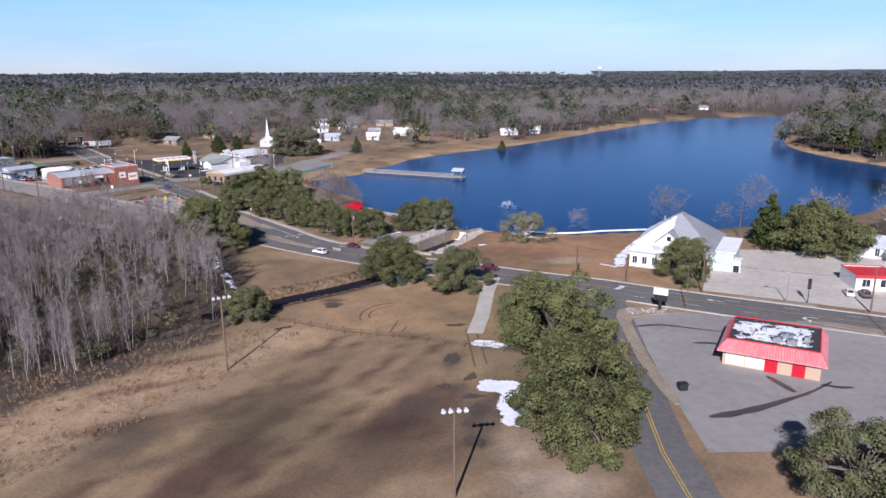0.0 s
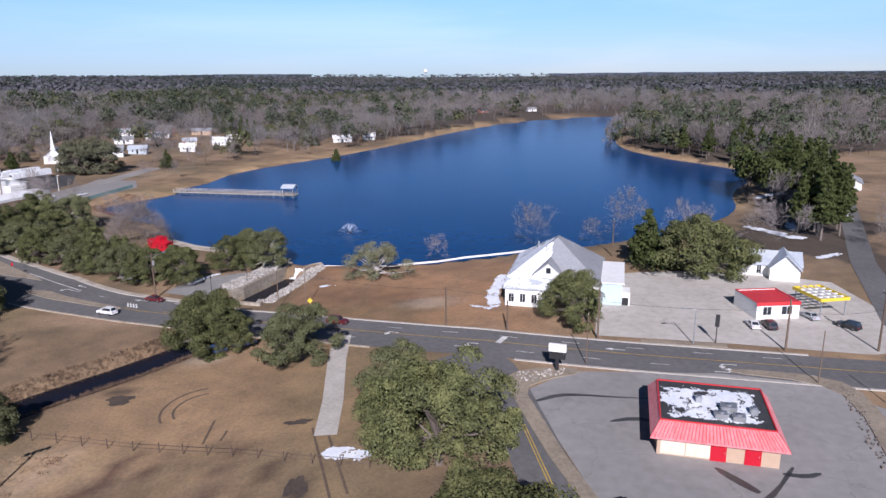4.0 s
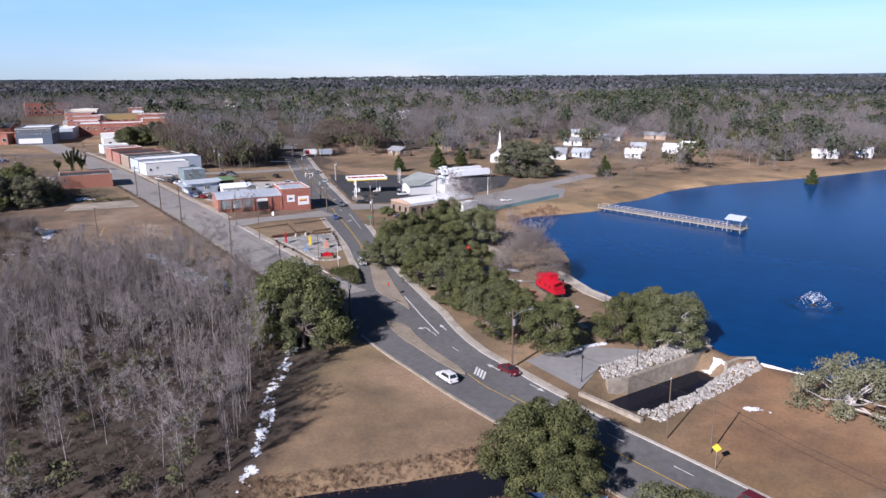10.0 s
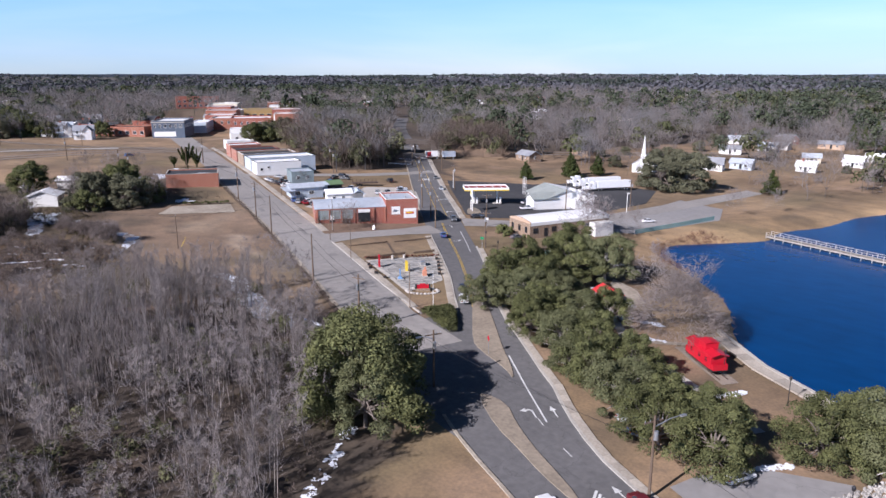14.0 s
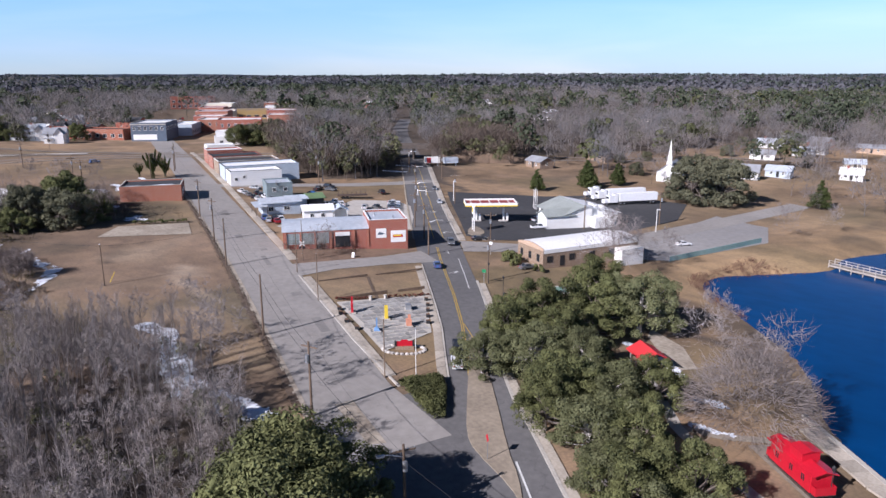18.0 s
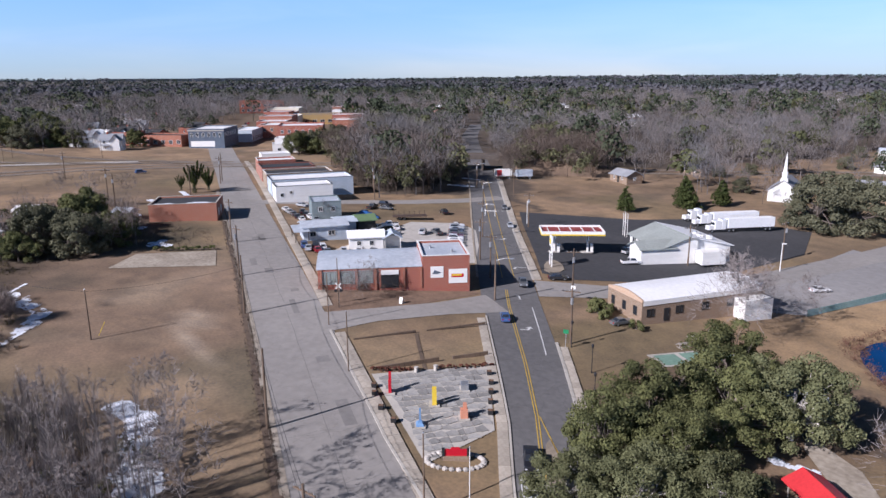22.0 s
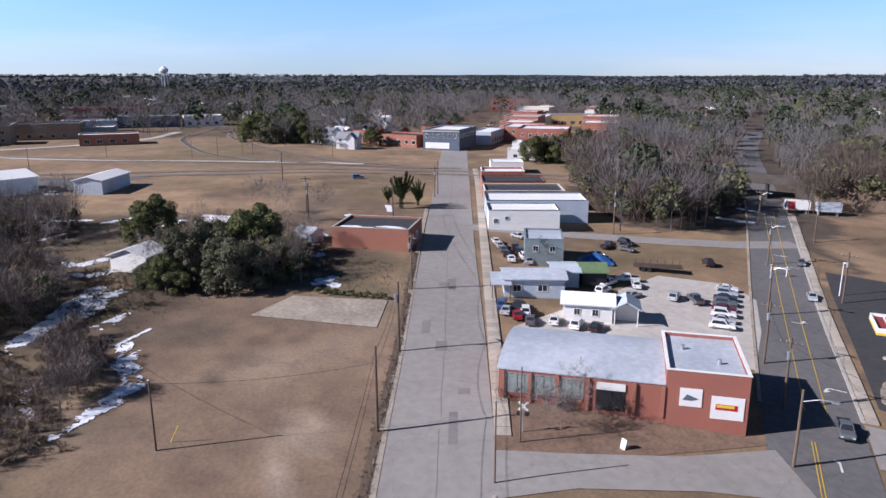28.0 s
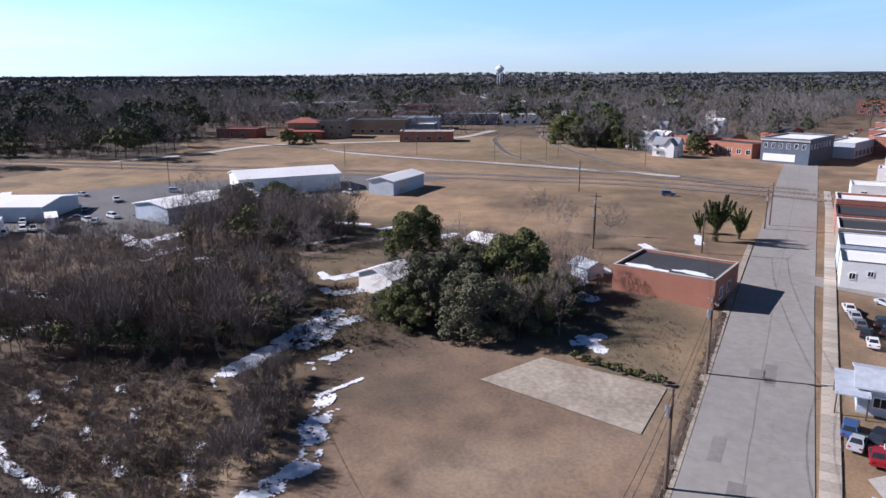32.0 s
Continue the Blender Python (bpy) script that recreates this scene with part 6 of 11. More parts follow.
sheet("lot_restaurant", patch([(13.8, 67), (17.8, 39), (20.2, 26), (46, 32), (57, 60), (52.5, 67.6), (41, 71.3), (22.6, 72.6), (17.5, 70)], 0.058), ASPHALT_LOT, "wide pale grey empty restaurant parking lot", "parking lot")
sheet("lot_shop", patch([(27.5, 86), (36.1, 119.5), (50, 121.5), (64, 121), (80, 112), (79, 92), (76, 78.5), (66, 76.8), (46, 82.2)], 0.056), SAND_LOT, "pale sandy worn parking lot before the shop", "parking lot")
sheet("lot_cars", patch([(-176, 160.5), (-172, 168), (-163.5, 184.5), (-174, 194.3), (-186, 203.5), (-194, 205), (-201, 195), (-192, 178), (-183, 160)], 0.06), SAND_LOT, "pale sandy lot of the car dealer", "parking lot")
sheet("lot_filling_station", patch([(-152, 191.5), (-146, 194), (-138, 205), (-133, 220), (-131, 250), (-140, 272), (-160, 266), (-172, 246), (-196, 227), (-186, 218.6), (-170, 206)], 0.06), ASPHALT_NEW, "dark fresh asphalt of the filling station", "parking lot")
sheet("lot_office", patch([(-119.5, 208), (-112.4, 213), (-104.5, 244), (-112, 262), (-127, 264), (-126, 240), (-127.5, 222), (-124, 212)], 0.06), ASPHALT_LOT, "grey parking lot behind the office", "parking lot")
sheet("lot_park", patch([(-49.8, 116.4), (-48.8, 120.4), (-44.5, 126.5), (-37, 130), (-36.2, 128), (-39.8, 120.0), (-39.2, 112)], 0.065), ASPHALT_LOT, "small grey parking lot under the park trees", "parking lot")
sheet("lot_slab", patch([(-196.3, 124.8), (-203.2, 131.5), (-197.3, 145.2), (-187, 141.4)], 0.08), CONCRETE_DIRTY, "cracked pale concrete floor slab of a vanished building", "slab")
sheet("lot_verge", patch([(-150.5, 146.5), (-158, 147.8), (-166, 150.8), (-153, 173), (-148.5, 173.5)], 0.05), mat("bare_brown_verge", (0.23, 0.15, 0.1), (0.125, 0.085, 0.06), 0.97, 0.5, 2.4, 0.6, 4), "bare brown earth before the brick workshop", "ground")
sheet("lot_warehouse", patch([(-255, -5), (-245, 38), (-262, 62), (-300, 76), (-330, 100), (-335, 60), (-310, 20), (-275, -20)], 0.05), ASPHALT, "grey gravel yard round the warehouses", "yard")
PLAZA = [(-131.8, 141.2), (-125.5, 155.0), (-113.0, 145.2), (-112.2, 135.4)]
sheet("plaza_bed", patch(PLAZA, 0.09), mat("plaza_mortar", (0.5, 0.47, 0.42), (0.4, 0.37, 0.33), 0.92, 0.4, 3, 0.2), "pale mortar bed of the sculpture plaza", "plaza")

# marks on the road
def stripe(name, line, w, material, label, lift=0.085):
    return sheet(name, ribbon(line, w, lift), material, label, "road marking")


stripe("centre_line", offset(stretch(dense_A, 130, -46), 0.5), 0.14, PAINT_YELLOW, "yellow centre line along the main road")
stripe("centre_line", [(-54.6, 107.9), (-50.5, 105.9), (-44.5, 104.0)], 0.14, PAINT_YELLOW, "yellow line closing the traffic island")
YELLOW_Y = [(-96.5, 137.0), (-103.1, 142.9), (-112.4, 151.0), (-123.6, 159.9), (-140.5, 172.6), (-148, 178.6)]
for d in (0.16, -0.16):
    stripe("centre_line", offset(YELLOW_Y, d), 0.13, PAINT_YELLOW, "yellow double centre line along the main road")
    stripe("centre_line", offset(stretch(STREET_C, 11, 24), d), 0.12, PAINT_YELLOW, "yellow double centre line on the side street", 0.1)
stripe("centre_line", [(-112.4, 151.4), (-107.2, 148.4), (-103.0, 146.2)], 0.13, PAINT_YELLOW, "yellow line beside the island")
stripe("centre_line", offset(stretch(dense_A, -152, -250), 1.6), 0.13, PAINT_YELLOW, "yellow line beside the turning lane")
stripe("centre_line", offset(stretch(dense_A, -152, -250), -0.6), 0.13, PAINT_YELLOW, "yellow line beside the turning lane")
stripe("lane_line", [(-66.6, 117.9), (-73, 122.4), (-82.4, 129.2)], 0.22, PAINT_WHITE, "white lane line at the bend")
stripe("lane_line", [(-124, 164.2), (-131, 169.9), (-139, 176.2)], 0.14, PAINT_WHITE, "white lane line before the junction")


def dashes(line, start, gap, long=2.6, w=0.13):
    line = [Vector(p) for p in line]
    s, total = start, sum((b - a).length for a, b in zip(line, line[1:]))

    def at(d):
        for a, b in zip(line, line[1:]):
            if d <= (b - a).length:
                break
            d -= (b - a).length
        return a + (b - a).normalized() * d

    while s + long < total:
        stripe("lane_dash", [tuple(at(s)), tuple(at(s + long))], w, PAINT_WHITE, "white dashed lane mark")
        s += gap


dashes(offset(stretch(dense_A, 60, -46), 3.4), 1, 9.5)
dashes(offset(stretch(dense_A, 60, -46), -1.9), 4, 9.5)
dashes(offset(stretch(dense_A, -58, -72), -2.6), 2, 7.0, 1.8)


def arrow(x, y, a, turn=0, s=1.0):
    """A painted lane arrow: shaft and head, bent where it marks a turn."""
    m = M()
    z = base_h(x, y) + 0.09
    pts = [(-1.5, -0.09), (0.3, -0.09), (0.3, -0.42), (1.5, 0), (0.3, 0.42), (0.3, 0.09), (-1.5, 0.09)]
    if turn:
        pts = [(-1.5, -0.1), (0.4, -0.1), (0.75, 0.25), (0.75, 0.75), (1.15, 0.75), (0.6, 1.5), (0.05, 0.75), (0.45, 0.75), (0.45, 0.35), (0.25, 0.1), (-1.5, 0.1)]
        pts = [(px, py * turn) for px, py in pts]
        pts = pts if turn > 0 else pts[::-1]
    ca, sa = math.cos(radians(a)) * s, math.sin(radians(a)) * s
    m.add([(x + px * ca - py * sa, y + px * sa + py * ca, z) for px, py in pts], [tuple(range(len(pts)))])
    sheet("lane_arrow", m, PAINT_WHITE, "white painted lane arrow on asphalt", "road marking")


for x, y, a, t in ((8.0, 83.6, 165, 1), (7.8, 80.6, -15, 1), (29, 80.2, 163, 0), (43, 74.2, 168, 1), (42, 71.6, -12, 1), (-4.3, 90.2, 160, 1), (-69.3, 118.6, 145, 1), (-67.6, 120.6, 146, 0),
                   (-52.6, 111.8, 160, 0), (-44.2, 109.2, -20, 0), (-132.4, 168.2, 38, 1), (-157, 190, -142, 1), (-176, 202.5, 38, 1), (-200, 223, -142, 1), (-207, 226.5, 38, 0), (-144, 178, 142, 1)):
    arrow(x, y, a, t)
for i in range(4):
    stripe("stop_bar", [(-54.6 + 0.62 * i, 110.6 - 0.25 * i), (-53.6 + 0.62 * i, 108.3 - 0.25 * i)], 0.3, PAINT_WHITE, "worn white bar of a crossing")
stripe("stop_bar", [(12.0, 83.4), (13.4, 85.8)], 0.9, PAINT_WHITE, "worn white block of paint on asphalt")

# tyre marks on the clay field
MUD = mat("dark_damp_earth", (0.14, 0.1, 0.07), (0.095, 0.068, 0.05), 0.95, 0.6, 3, 0.5, 5)
for rad, a0, a1 in ((3.6, 95, 230), (5.2, 100, 225)):
    arc = [(-28.2 + rad * math.cos(radians(a)), 68.5 + 1.1 * rad * math.sin(radians(a))) for a in range(a0, a1, 9)]
    sheet("tyre_track", ribbon(arc, 0.32, 0.04, 0.8), MUD, "curved dark tyre mark in the dry grass", "track", "stuff")
for k, (a, b) in enumerate((((-25.2, 58.6), (-25.4, 64.4)), ((-23.2, 58.8), (-23, 61.2)), ((-7, 46), (-11, 60)), ((-8.6, 45), (-12.6, 60)))):
    sheet("tyre_track", ribbon([a, b], 0.3, 0.04, 0.8), MUD, "faint dark tyre mark across the grass", "track", "stuff")

DAMP = mat("soaked_dark_earth", (0.1, 0.075, 0.058), (0.055, 0.043, 0.036), 0.85, 0.6, 3, 0.2, 5)
for i, (x, y, rx, ry) in enumerate(((-12.4, 47.7, 1.0, 2.2), (-11.3, 37.9, 1.3, 0.9), (-7.3, 35.6, 1.6, 0.6), (-6.1, 31.6, 0.9, 1.8), (-6.4, 28.1, 0.9, 0.9), (-5.3, 24.3, 1.2, 1.4), (-8.6, 41.5, 0.7, 1.4), (-14.5, 61.6, 1.5, 0.7), (-40.1, 71.6, 2.0, 1.2))):
    sheet("damp_patch", patch([(x + a, y + b) for a, b in blob(rx, ry, 22, 60 + i)], 0.05, 1.5), DAMP, "dark soaked patch in the dry grass", "ground", "stuff")
sheet("plaza_path", ribbon([(-139.4, 153.4), (-134.6, 150.6), (-129.0, 147.5)], 0.55, 0.06, 1.0), MUD, "trodden dirt path between the planting beds", "path")
# meltwater on the restaurant lot
WET = mat("wet_asphalt", (0.075, 0.073, 0.072), (0.05, 0.049, 0.049), 0.4, 0.6, 3, 0.1)
for ln_, wd in (([(38.9, 48.0), (35.1, 43.8), (32.3, 41.6), (28.0, 38.1), (24.4, 35.8), (21.5, 34.4)], [0.3, 0.5, 0.7, 1.2, 1.5, 0.6]), ([(30.8, 48.2), (32.1, 45.7), (33.3, 43.6)], [0.4, 1.3, 0.5]), ([(14.6, 63.9), (17.9, 65.6), (21, 65.4), (24.0, 64.8), (30.3, 63.9)], [0.5, 0.9, 0.7, 0.4, 0.15]),
                ([(22.5, 58.4), (25.6, 59.1), (28.2, 58.1)], [0.3, 1.2, 0.2]), ([(37.2, 46.8), (39.4, 46.2), (41.2, 46.8)], [0.3, 1.0, 0.2])):
    cw = chaikin([(a, b) for a, b in ln_], 1, False)
    ws = np.interp(np.linspace(0, 1, len(cw)), np.linspace(0, 1, len(wd)), wd)
    sheet("wet_streak", ribbon(cw, [float(v) * (0.75 + 0.5 * float(vnoise(q[0], q[1], 0.8, 21))) for v, q in zip(ws, cw)], 0.066, 0.7), WET, "dark wet streak of meltwater on the asphalt", "water", "stuff")

# seams, cracks and mended patches along the wide street
SEAM = mat("tar_seam", (0.2, 0.19, 0.18), (0.16, 0.152, 0.145), 0.88, 0.4, 3, 0.1)
MEND = mat("mended_asphalt", (0.235, 0.222, 0.21), (0.18, 0.17, 0.162), 0.92, 0.2, 1.5, 0.3, 14)
sr = random.Random(91)
for d in (0.1,):
    pts = []
    for a, b in zip(STREET_B, STREET_B[1:]):
        va, vb = Vector(a), Vector(b)
        k = int((vb - va).length / 4)
        nn = Vector((-(vb - va).y, (vb - va).x)).normalized()
        pts += [tuple(va.lerp(vb, i / k) + nn * (d + sr.uniform(-0.09, 0.09))) for i in range(k)]
    sheet("street_seam", ribbon(pts, 0.07, 0.074, 3.0), SEAM, "dark tar seam along the street", "seam", "stuff")
for i in range(12):
    f = sr.uniform(-235, -100)
    yc = 124.8 + (-106 - f) * 0.3265
    ax, nx = Vector((-0.951, 0.31)), Vector((0.31, 0.951))
    c0 = Vector((f, yc))
    pts = [tuple(c0 + nx * u + ax * sr.uniform(-0.3, 0.3)) for u in np.arange(-4.8, 4.9, 1.2)]
    lo_, hi_ = sorted((sr.randrange(0, 5), sr.randrange(5, 9)))
    if hi_ - lo_ > 1:
        sheet("street_crack", ribbon(pts[lo_:hi_ + 1], 0.04, 0.075, 0.8), SEAM, "thin crack across the street", "crack", "stuff")
for i in range(9):
    f, u = sr.uniform(-235, -112), sr.uniform(-3.5, 3.5)
    c0 = Vector((f, 124.8 + (-106 - f) * 0.3265)) + Vector((0.31, 0.951)) * u
    a, b = Vector((-0.951, 0.31)) * sr.uniform(0.7, 3.2), Vector((0.31, 0.951)) * sr.uniform(0.4, 0.9)
    sheet("street_patch", patch([tuple(c0 - a - b), tuple(c0 + a - b), tuple(c0 + a + b), tuple(c0 - a + b)], 0.071, 2.0), MEND, "darker mended patch in the street", "patch", "stuff")
# ---- buildings along the streets ----


def shed(name, label, x, y, rz, w, d, h, rise, wall, roof, **k):
    return gable_house(name, label, x, y, rz, w, d, h, rise, wall, roof, category="shed", **k)


PALE_BLUE = mat("pale_blue_wall", (0.5, 0.56, 0.62), (0.4, 0.46, 0.52), 0.7, 0.4, 2, 0.1)
# car dealer's sheds
shed("dealer_shed", "long pale shed with a corrugated grey roof among parked cars", -195.6, 163.6, 72, 9.5, 6.0, 2.9, 0.8, PALE_BLUE, METAL_ROOF, front=((2, 0.9, 1.2, 1.0), (6, 0.9, 1.4, 1.0)))
lt = thing("lean_to", "open lean-to with a grey sheet roof", "shed", (-194.6, 161.0, hz(-194.6, 161.0)), radians(72))
part("roof", M().extrude([(0, 2.3), (6.0, 2.7), (6.0, 2.82), (0, 2.42)], 0, 3.2), METAL_ROOF, lt)
for a, b in ((0.2, 0.2), (3.0, 0.2), (0.2, 5.8), (3.0, 5.8)):
    part("post", M().box((a, b, -0.3), (0.14, 0.14, 2.75)), WOOD_POLE, lt)
shed("sales_office", "small white office with a white metal roof in the car lot", -184.4, 168.3, 62, 7.0, 4.8, 2.6, 0.9, WHITE, WHITE_ROOF, front=((2, 0.9, 0.8, 0.9), (4.6, 0.9, 0.8, 0.9)))
po = thing("office_porch", "white porch with a blue-grey roof beside the office", "porch", (-180.9, 174.5, hz(-180.9, 174.5)), radians(62))
part("roof", gable_roof(3.6, 4.2, 2.5, 1.0, 0.3, "y"), PALE_BLUE, po)
part("wall", M().box((1.8, 3.2, -0.3), (3.4, 1.9, 2.8)), WHITE, po)
for a in (0.2, 3.4):
    part("post", M().box((a, 0.2, -0.3), (0.14, 0.14, 2.8)), WHITE, po)
# closed box here: black walls stand for shade under the open roof
shed("green_carport", "carport with a green metal roof, black walls for its shaded inside", -197.6, 178.3, 72, 4.0, 6.0, 2.6, 0.8, BLACK, GREEN_ROOF)
shed("blue_carport", "carport roofed with pale blue sheets", -198.8, 173.6, 72, 4.2, 6.0, 2.5, 0.5, PALE_BLUE, PALE_BLUE)
flat_building("block_store", "two-storey grey-green block store with a flat roof", -211.2, 173.6, 68, 7.0, 9.0, 4.6, TEAL_WALL, METAL_ROOF, 0.3, ((2, 2.6, 0.9, 1.0), (5, 2.6, 0.9, 1.0)), (), "store", TEAL_WALL)
tp = thing("tarpaulin_heap", "heap under a blue tarpaulin", "tarpaulin", (-209.5, 184.0, hz(-209.5, 184)), radians(70))
m = M()
grid = [[(i * 0.7, j * 0.7, 1.5 * math.sin(math.pi * (i + 0.3) / 9.6) * math.sin(math.pi * (j + 0.3) / 8.6) + 0.15 * math.sin(i * 2.1 + j)) for i in range(10)] for j in range(9)]
m.add([v for row in grid for v in row], [(j * 10 + i, j * 10 + i + 1, (j + 1) * 10 + i + 1, (j + 1) * 10 + i) for j in range(8) for i in range(9)])
part("tarpaulin", m, BLUE_PAINT, tp, smooth=True)

# white warehouses and the shop row beside the street
flat_building("white_warehouse", "long white rendered warehouse with a snowy flat roof", -237.6, 176.3, 72.5, 15.5, 8.5, 3.9, WHITE, WHITE_ROOF, 0.4, ((1.6, 1.5, 0.8, 0.9), (4, 2.2, 0.7, 0.7)), (), "warehouse", DARK_ROOF)
flat_building("long_warehouse", "grey-white long warehouse with snow on its roof", -247.0, 179.2, 72.5, 23.5, 11.0, 4.2, PALE_BLUE, WHITE_ROOF, 0.4, (), (), "warehouse", DARK_ROOF)
flat_building("dark_shop", "long shop with a dark flat roof", -260.0, 183.4, 72.5, 20.0, 11.5, 4.0, BRICK_BROWN, DARK_ROOF, 0.5, (), (), "shop", WHITE)
flat_building("dark_shop", "long shop with a black tarred roof", -273.0, 187.5, 72.5, 17.0, 11.5, 4.3, BRICK_RED, DARK_ROOF, 0.4, (), (), "shop", DARK_ROOF)
flat_building("brick_shop", "red brick shop with a white edged roof", -287.0, 192.2, 72.5, 12.5, 10.0, 4.6, BRICK_RED, WHITE_ROOF, 0.6, ((3, 1, 1.4, 1.4), (8, 1, 1.4, 1.4)), (), "shop", WHITE)
flat_building("white_shop", "small white shop by the railway crossing", -318, 206.5, 72.5, 11, 9.0, 3.4, WHITE, WHITE_ROOF, 0.4, ((3, 1, 1.4, 1.2),), (), "shop")

# orange brick store with a stepped snowy roof
oe = flat_building("brick_store", "low orange brick store with a dark snow-streaked roof", -229.6, 141.2, 63, 15.2, 12.0, 3.5, BRICK_ORANGE, DARK_ROOF, 0.45, (), ((3, 0.6, 1.5, 1.6), (7, 0.6, 1.5, 1.6)), "store", CONCRETE)
m = M()
m.add([(4 + x, 2.2 + y, 3.62) for x, y in blob(3.2, 1.2, 30, 9)], [tuple(range(30))])
part("snow_cover", m, SNOW, oe)
m = M()
m.add([(11 + x, 3.2 + y, 3.62) for x, y in blob(2.6, 1.0, 30, 12)], [tuple(range(30))])
part("snow_cover", m, SNOW, oe)
gable_house("white_shed", "white shed with a pale metal roof half hidden by trees", -224.0, 102.6, 60, 7, 6, 2.8, 1.2, WHITE, WHITE_ROOF, "y", (), (), "shed")
gable_house("white_shed", "low white roofed shed among dark trees", -247, 116, 60, 6, 6, 2.4, 0.8, WHITE, WHITE_ROOF, "x", (), (), "shed")
gable_house("lean_shed", "small pale shed with a metal roof", -236, 135, 40, 4, 3.4, 2.0, 0.7, PALE_BLUE, METAL_ROOF, "x", (), (), "shed")

# warehouses beside the yard
def big_shed(label, x, y, rz, w, d, h, rise, wall=WHITE, roof=WHITE_ROOF):
    e = gable_house("warehouse", label, x, y, rz, w, d, h, rise, wall, roof, "x", (), (), "warehouse")
    on_wall(e, "roller_door", (w * 0.3, -0.01, 1.6), 3.2, 3.0, 0, STEEL, 0.05)
    return e


big_shed("large white metal warehouse with a low white roof", -291.2, 50.9, 125, 27, 15.5, 4.6, 1.4)
big_shed("pale metal warehouse with a low gable roof", -298.4, 90.0, 163, 16.5, 7.5, 3.8, 0.9, PALE_BLUE)
big_shed("long pale blue warehouse with a white roof", -260.0, 49.4, 156, 18, 12, 3.6, 0.9, PALE_BLUE)
big_shed("small white metal shed beside the larger warehouse", -277.0, 56.0, 150, 6.5, 6, 3.2, 0.7)
big_shed("white roofed shed beyond the yard", -255.0, -2.0, 100, 22, 16, 3.4, 1.0, PALE_BLUE)

# shops beyond the railway
bl = flat_building("corner_building", "two-storey blue-grey corner building with pale shop windows", -394.5, 203.4, 55, 16.5, 26, 8.2, NAVY_WALL, WHITE_ROOF, 0.6,
                   tuple((1.6 + 2.6 * i, 5.2, 1.1, 1.7) for i in range(6)), tuple((2 + 3.2 * i, 5.2, 1.1, 1.7) for i in range(7)), "building", CONCRETE)
on_wall(bl, "shop_front", (6.5, -0.02, 1.9), 11, 2.6, 0, WHITE, 0.06)
on_wall(bl, "cornice", (8.2, -0.1, 8.0), 16.9, 0.5, 0, CONCRETE, 0.35)
flat_building("brick_row", "low red brick shop row beyond the tracks", -419, 186, 42, 24, 14, 4.2, BRICK_ORANGE, DARK_ROOF, 0.7, tuple((2.5 + 4 * i, 0.9, 1.8, 1.7) for i in range(6)), (), "shop", BRICK_ORANGE)
flat_building("brick_row", "single-storey red brick shop with dark windows", -402, 206, 42, 5.5, 12, 4.4, BRICK_RED, DARK_ROOF, 0.7, ((2.6, 0.9, 2.2, 1.7),), (), "shop", BRICK_RED)
flat_building("brick_shop", "red brick shop with tall windows", -428, 176, 42, 12, 12, 5.2, BRICK_RED, DARK_ROOF, 0.6, tuple((2.4 + 3.4 * i, 0.9, 1.8, 2.4) for i in range(3)), (), "shop", BRICK_RED)
flat_building("blue_shop", "low shop with a pale blue front and white roof", -412, 231, 55, 10, 26, 5.4, PALE_BLUE, WHITE_ROOF, 0.5, (), tuple((3 + 5 * i, 0.8, 2.6, 2.0) for i in range(5)), "shop")
flat_building("brick_shop", "red brick shop with a white roof on the main street", -428, 252, 55, 18, 26, 6.2, BRICK_ORANGE, WHITE_ROOF, 0.6, tuple((3 + 4 * i, 3.4, 1.3, 1.6) for i in range(4)), (), "shop")
flat_building("brick_hotel", "large two-storey red brick building above a white shop front", -384, 243, 60, 22, 24, 8.5, BRICK_RED, WHITE_ROOF, 0.7, tuple((2.4 + 3.3 * i, 5.6, 1.1, 1.6) for i in range(6)), tuple((3 + 4 * i, 5.4, 1.1, 1.6) for i in range(5)), "building", BRICK_RED)
flat_building("white_annex", "low white flat-roofed annex before the brick building", -372, 236, 60, 18, 12, 4.0, WHITE, WHITE_ROOF, 0.4, tuple((3 + 4 * i, 0.9, 1.5, 1.4) for i in range(4)), (), "shop")
flat_building("white_annex", "low white flat-roofed store by the tracks", -352, 226, 66, 14, 9, 3.4, WHITE, WHITE_ROOF, 0.4, ((3, 0.9, 1.4, 1.2), (8, 0.9, 1.4, 1.2)), (), "shop")
for i in range(7):
    a, b = -455 - 22 * i, 262 + 11 * i
    flat_building("town_shop", "flat-roofed brick shop in the town centre", a, b, 55, 17 + 3 * (i % 3), 22, 6.5 + 1.6 * (i % 2), (BRICK_RED, BRICK_ORANGE, CREAM)[i % 3], (WHITE_ROOF, METAL_ROOF)[i % 2], 0.6,
                  tuple((3 + 4 * j, 3.6, 1.3, 1.6) for j in range(4)), (), "shop")
for i in range(7):
    a, b = -430 - 24 * i, 298 + 13 * i
    flat_building("town_shop", "flat-roofed shop with a white roof in the town centre", a, b, 57, 20, 20 + 4 * (i % 2), 5.0 + 2.2 * ((i + 1) % 2), (BRICK_ORANGE, WHITE, BRICK_RED)[i % 3], WHITE_ROOF, 0.5,
                  tuple((3 + 4.5 * j, 2.6, 1.5, 1.6) for j in range(4)), (), "shop")
flat_building("brick_school", "long three-storey red brick block over the trees", -664, 334, 68, 38, 20, 10, BRICK_RED, DARK_ROOF, 0.6, tuple((3 + 4.6 * j, 1.6 + 4 * k, 2.2, 2.0) for j in range(8) for k in range(2)), (), "school", BRICK_RED)
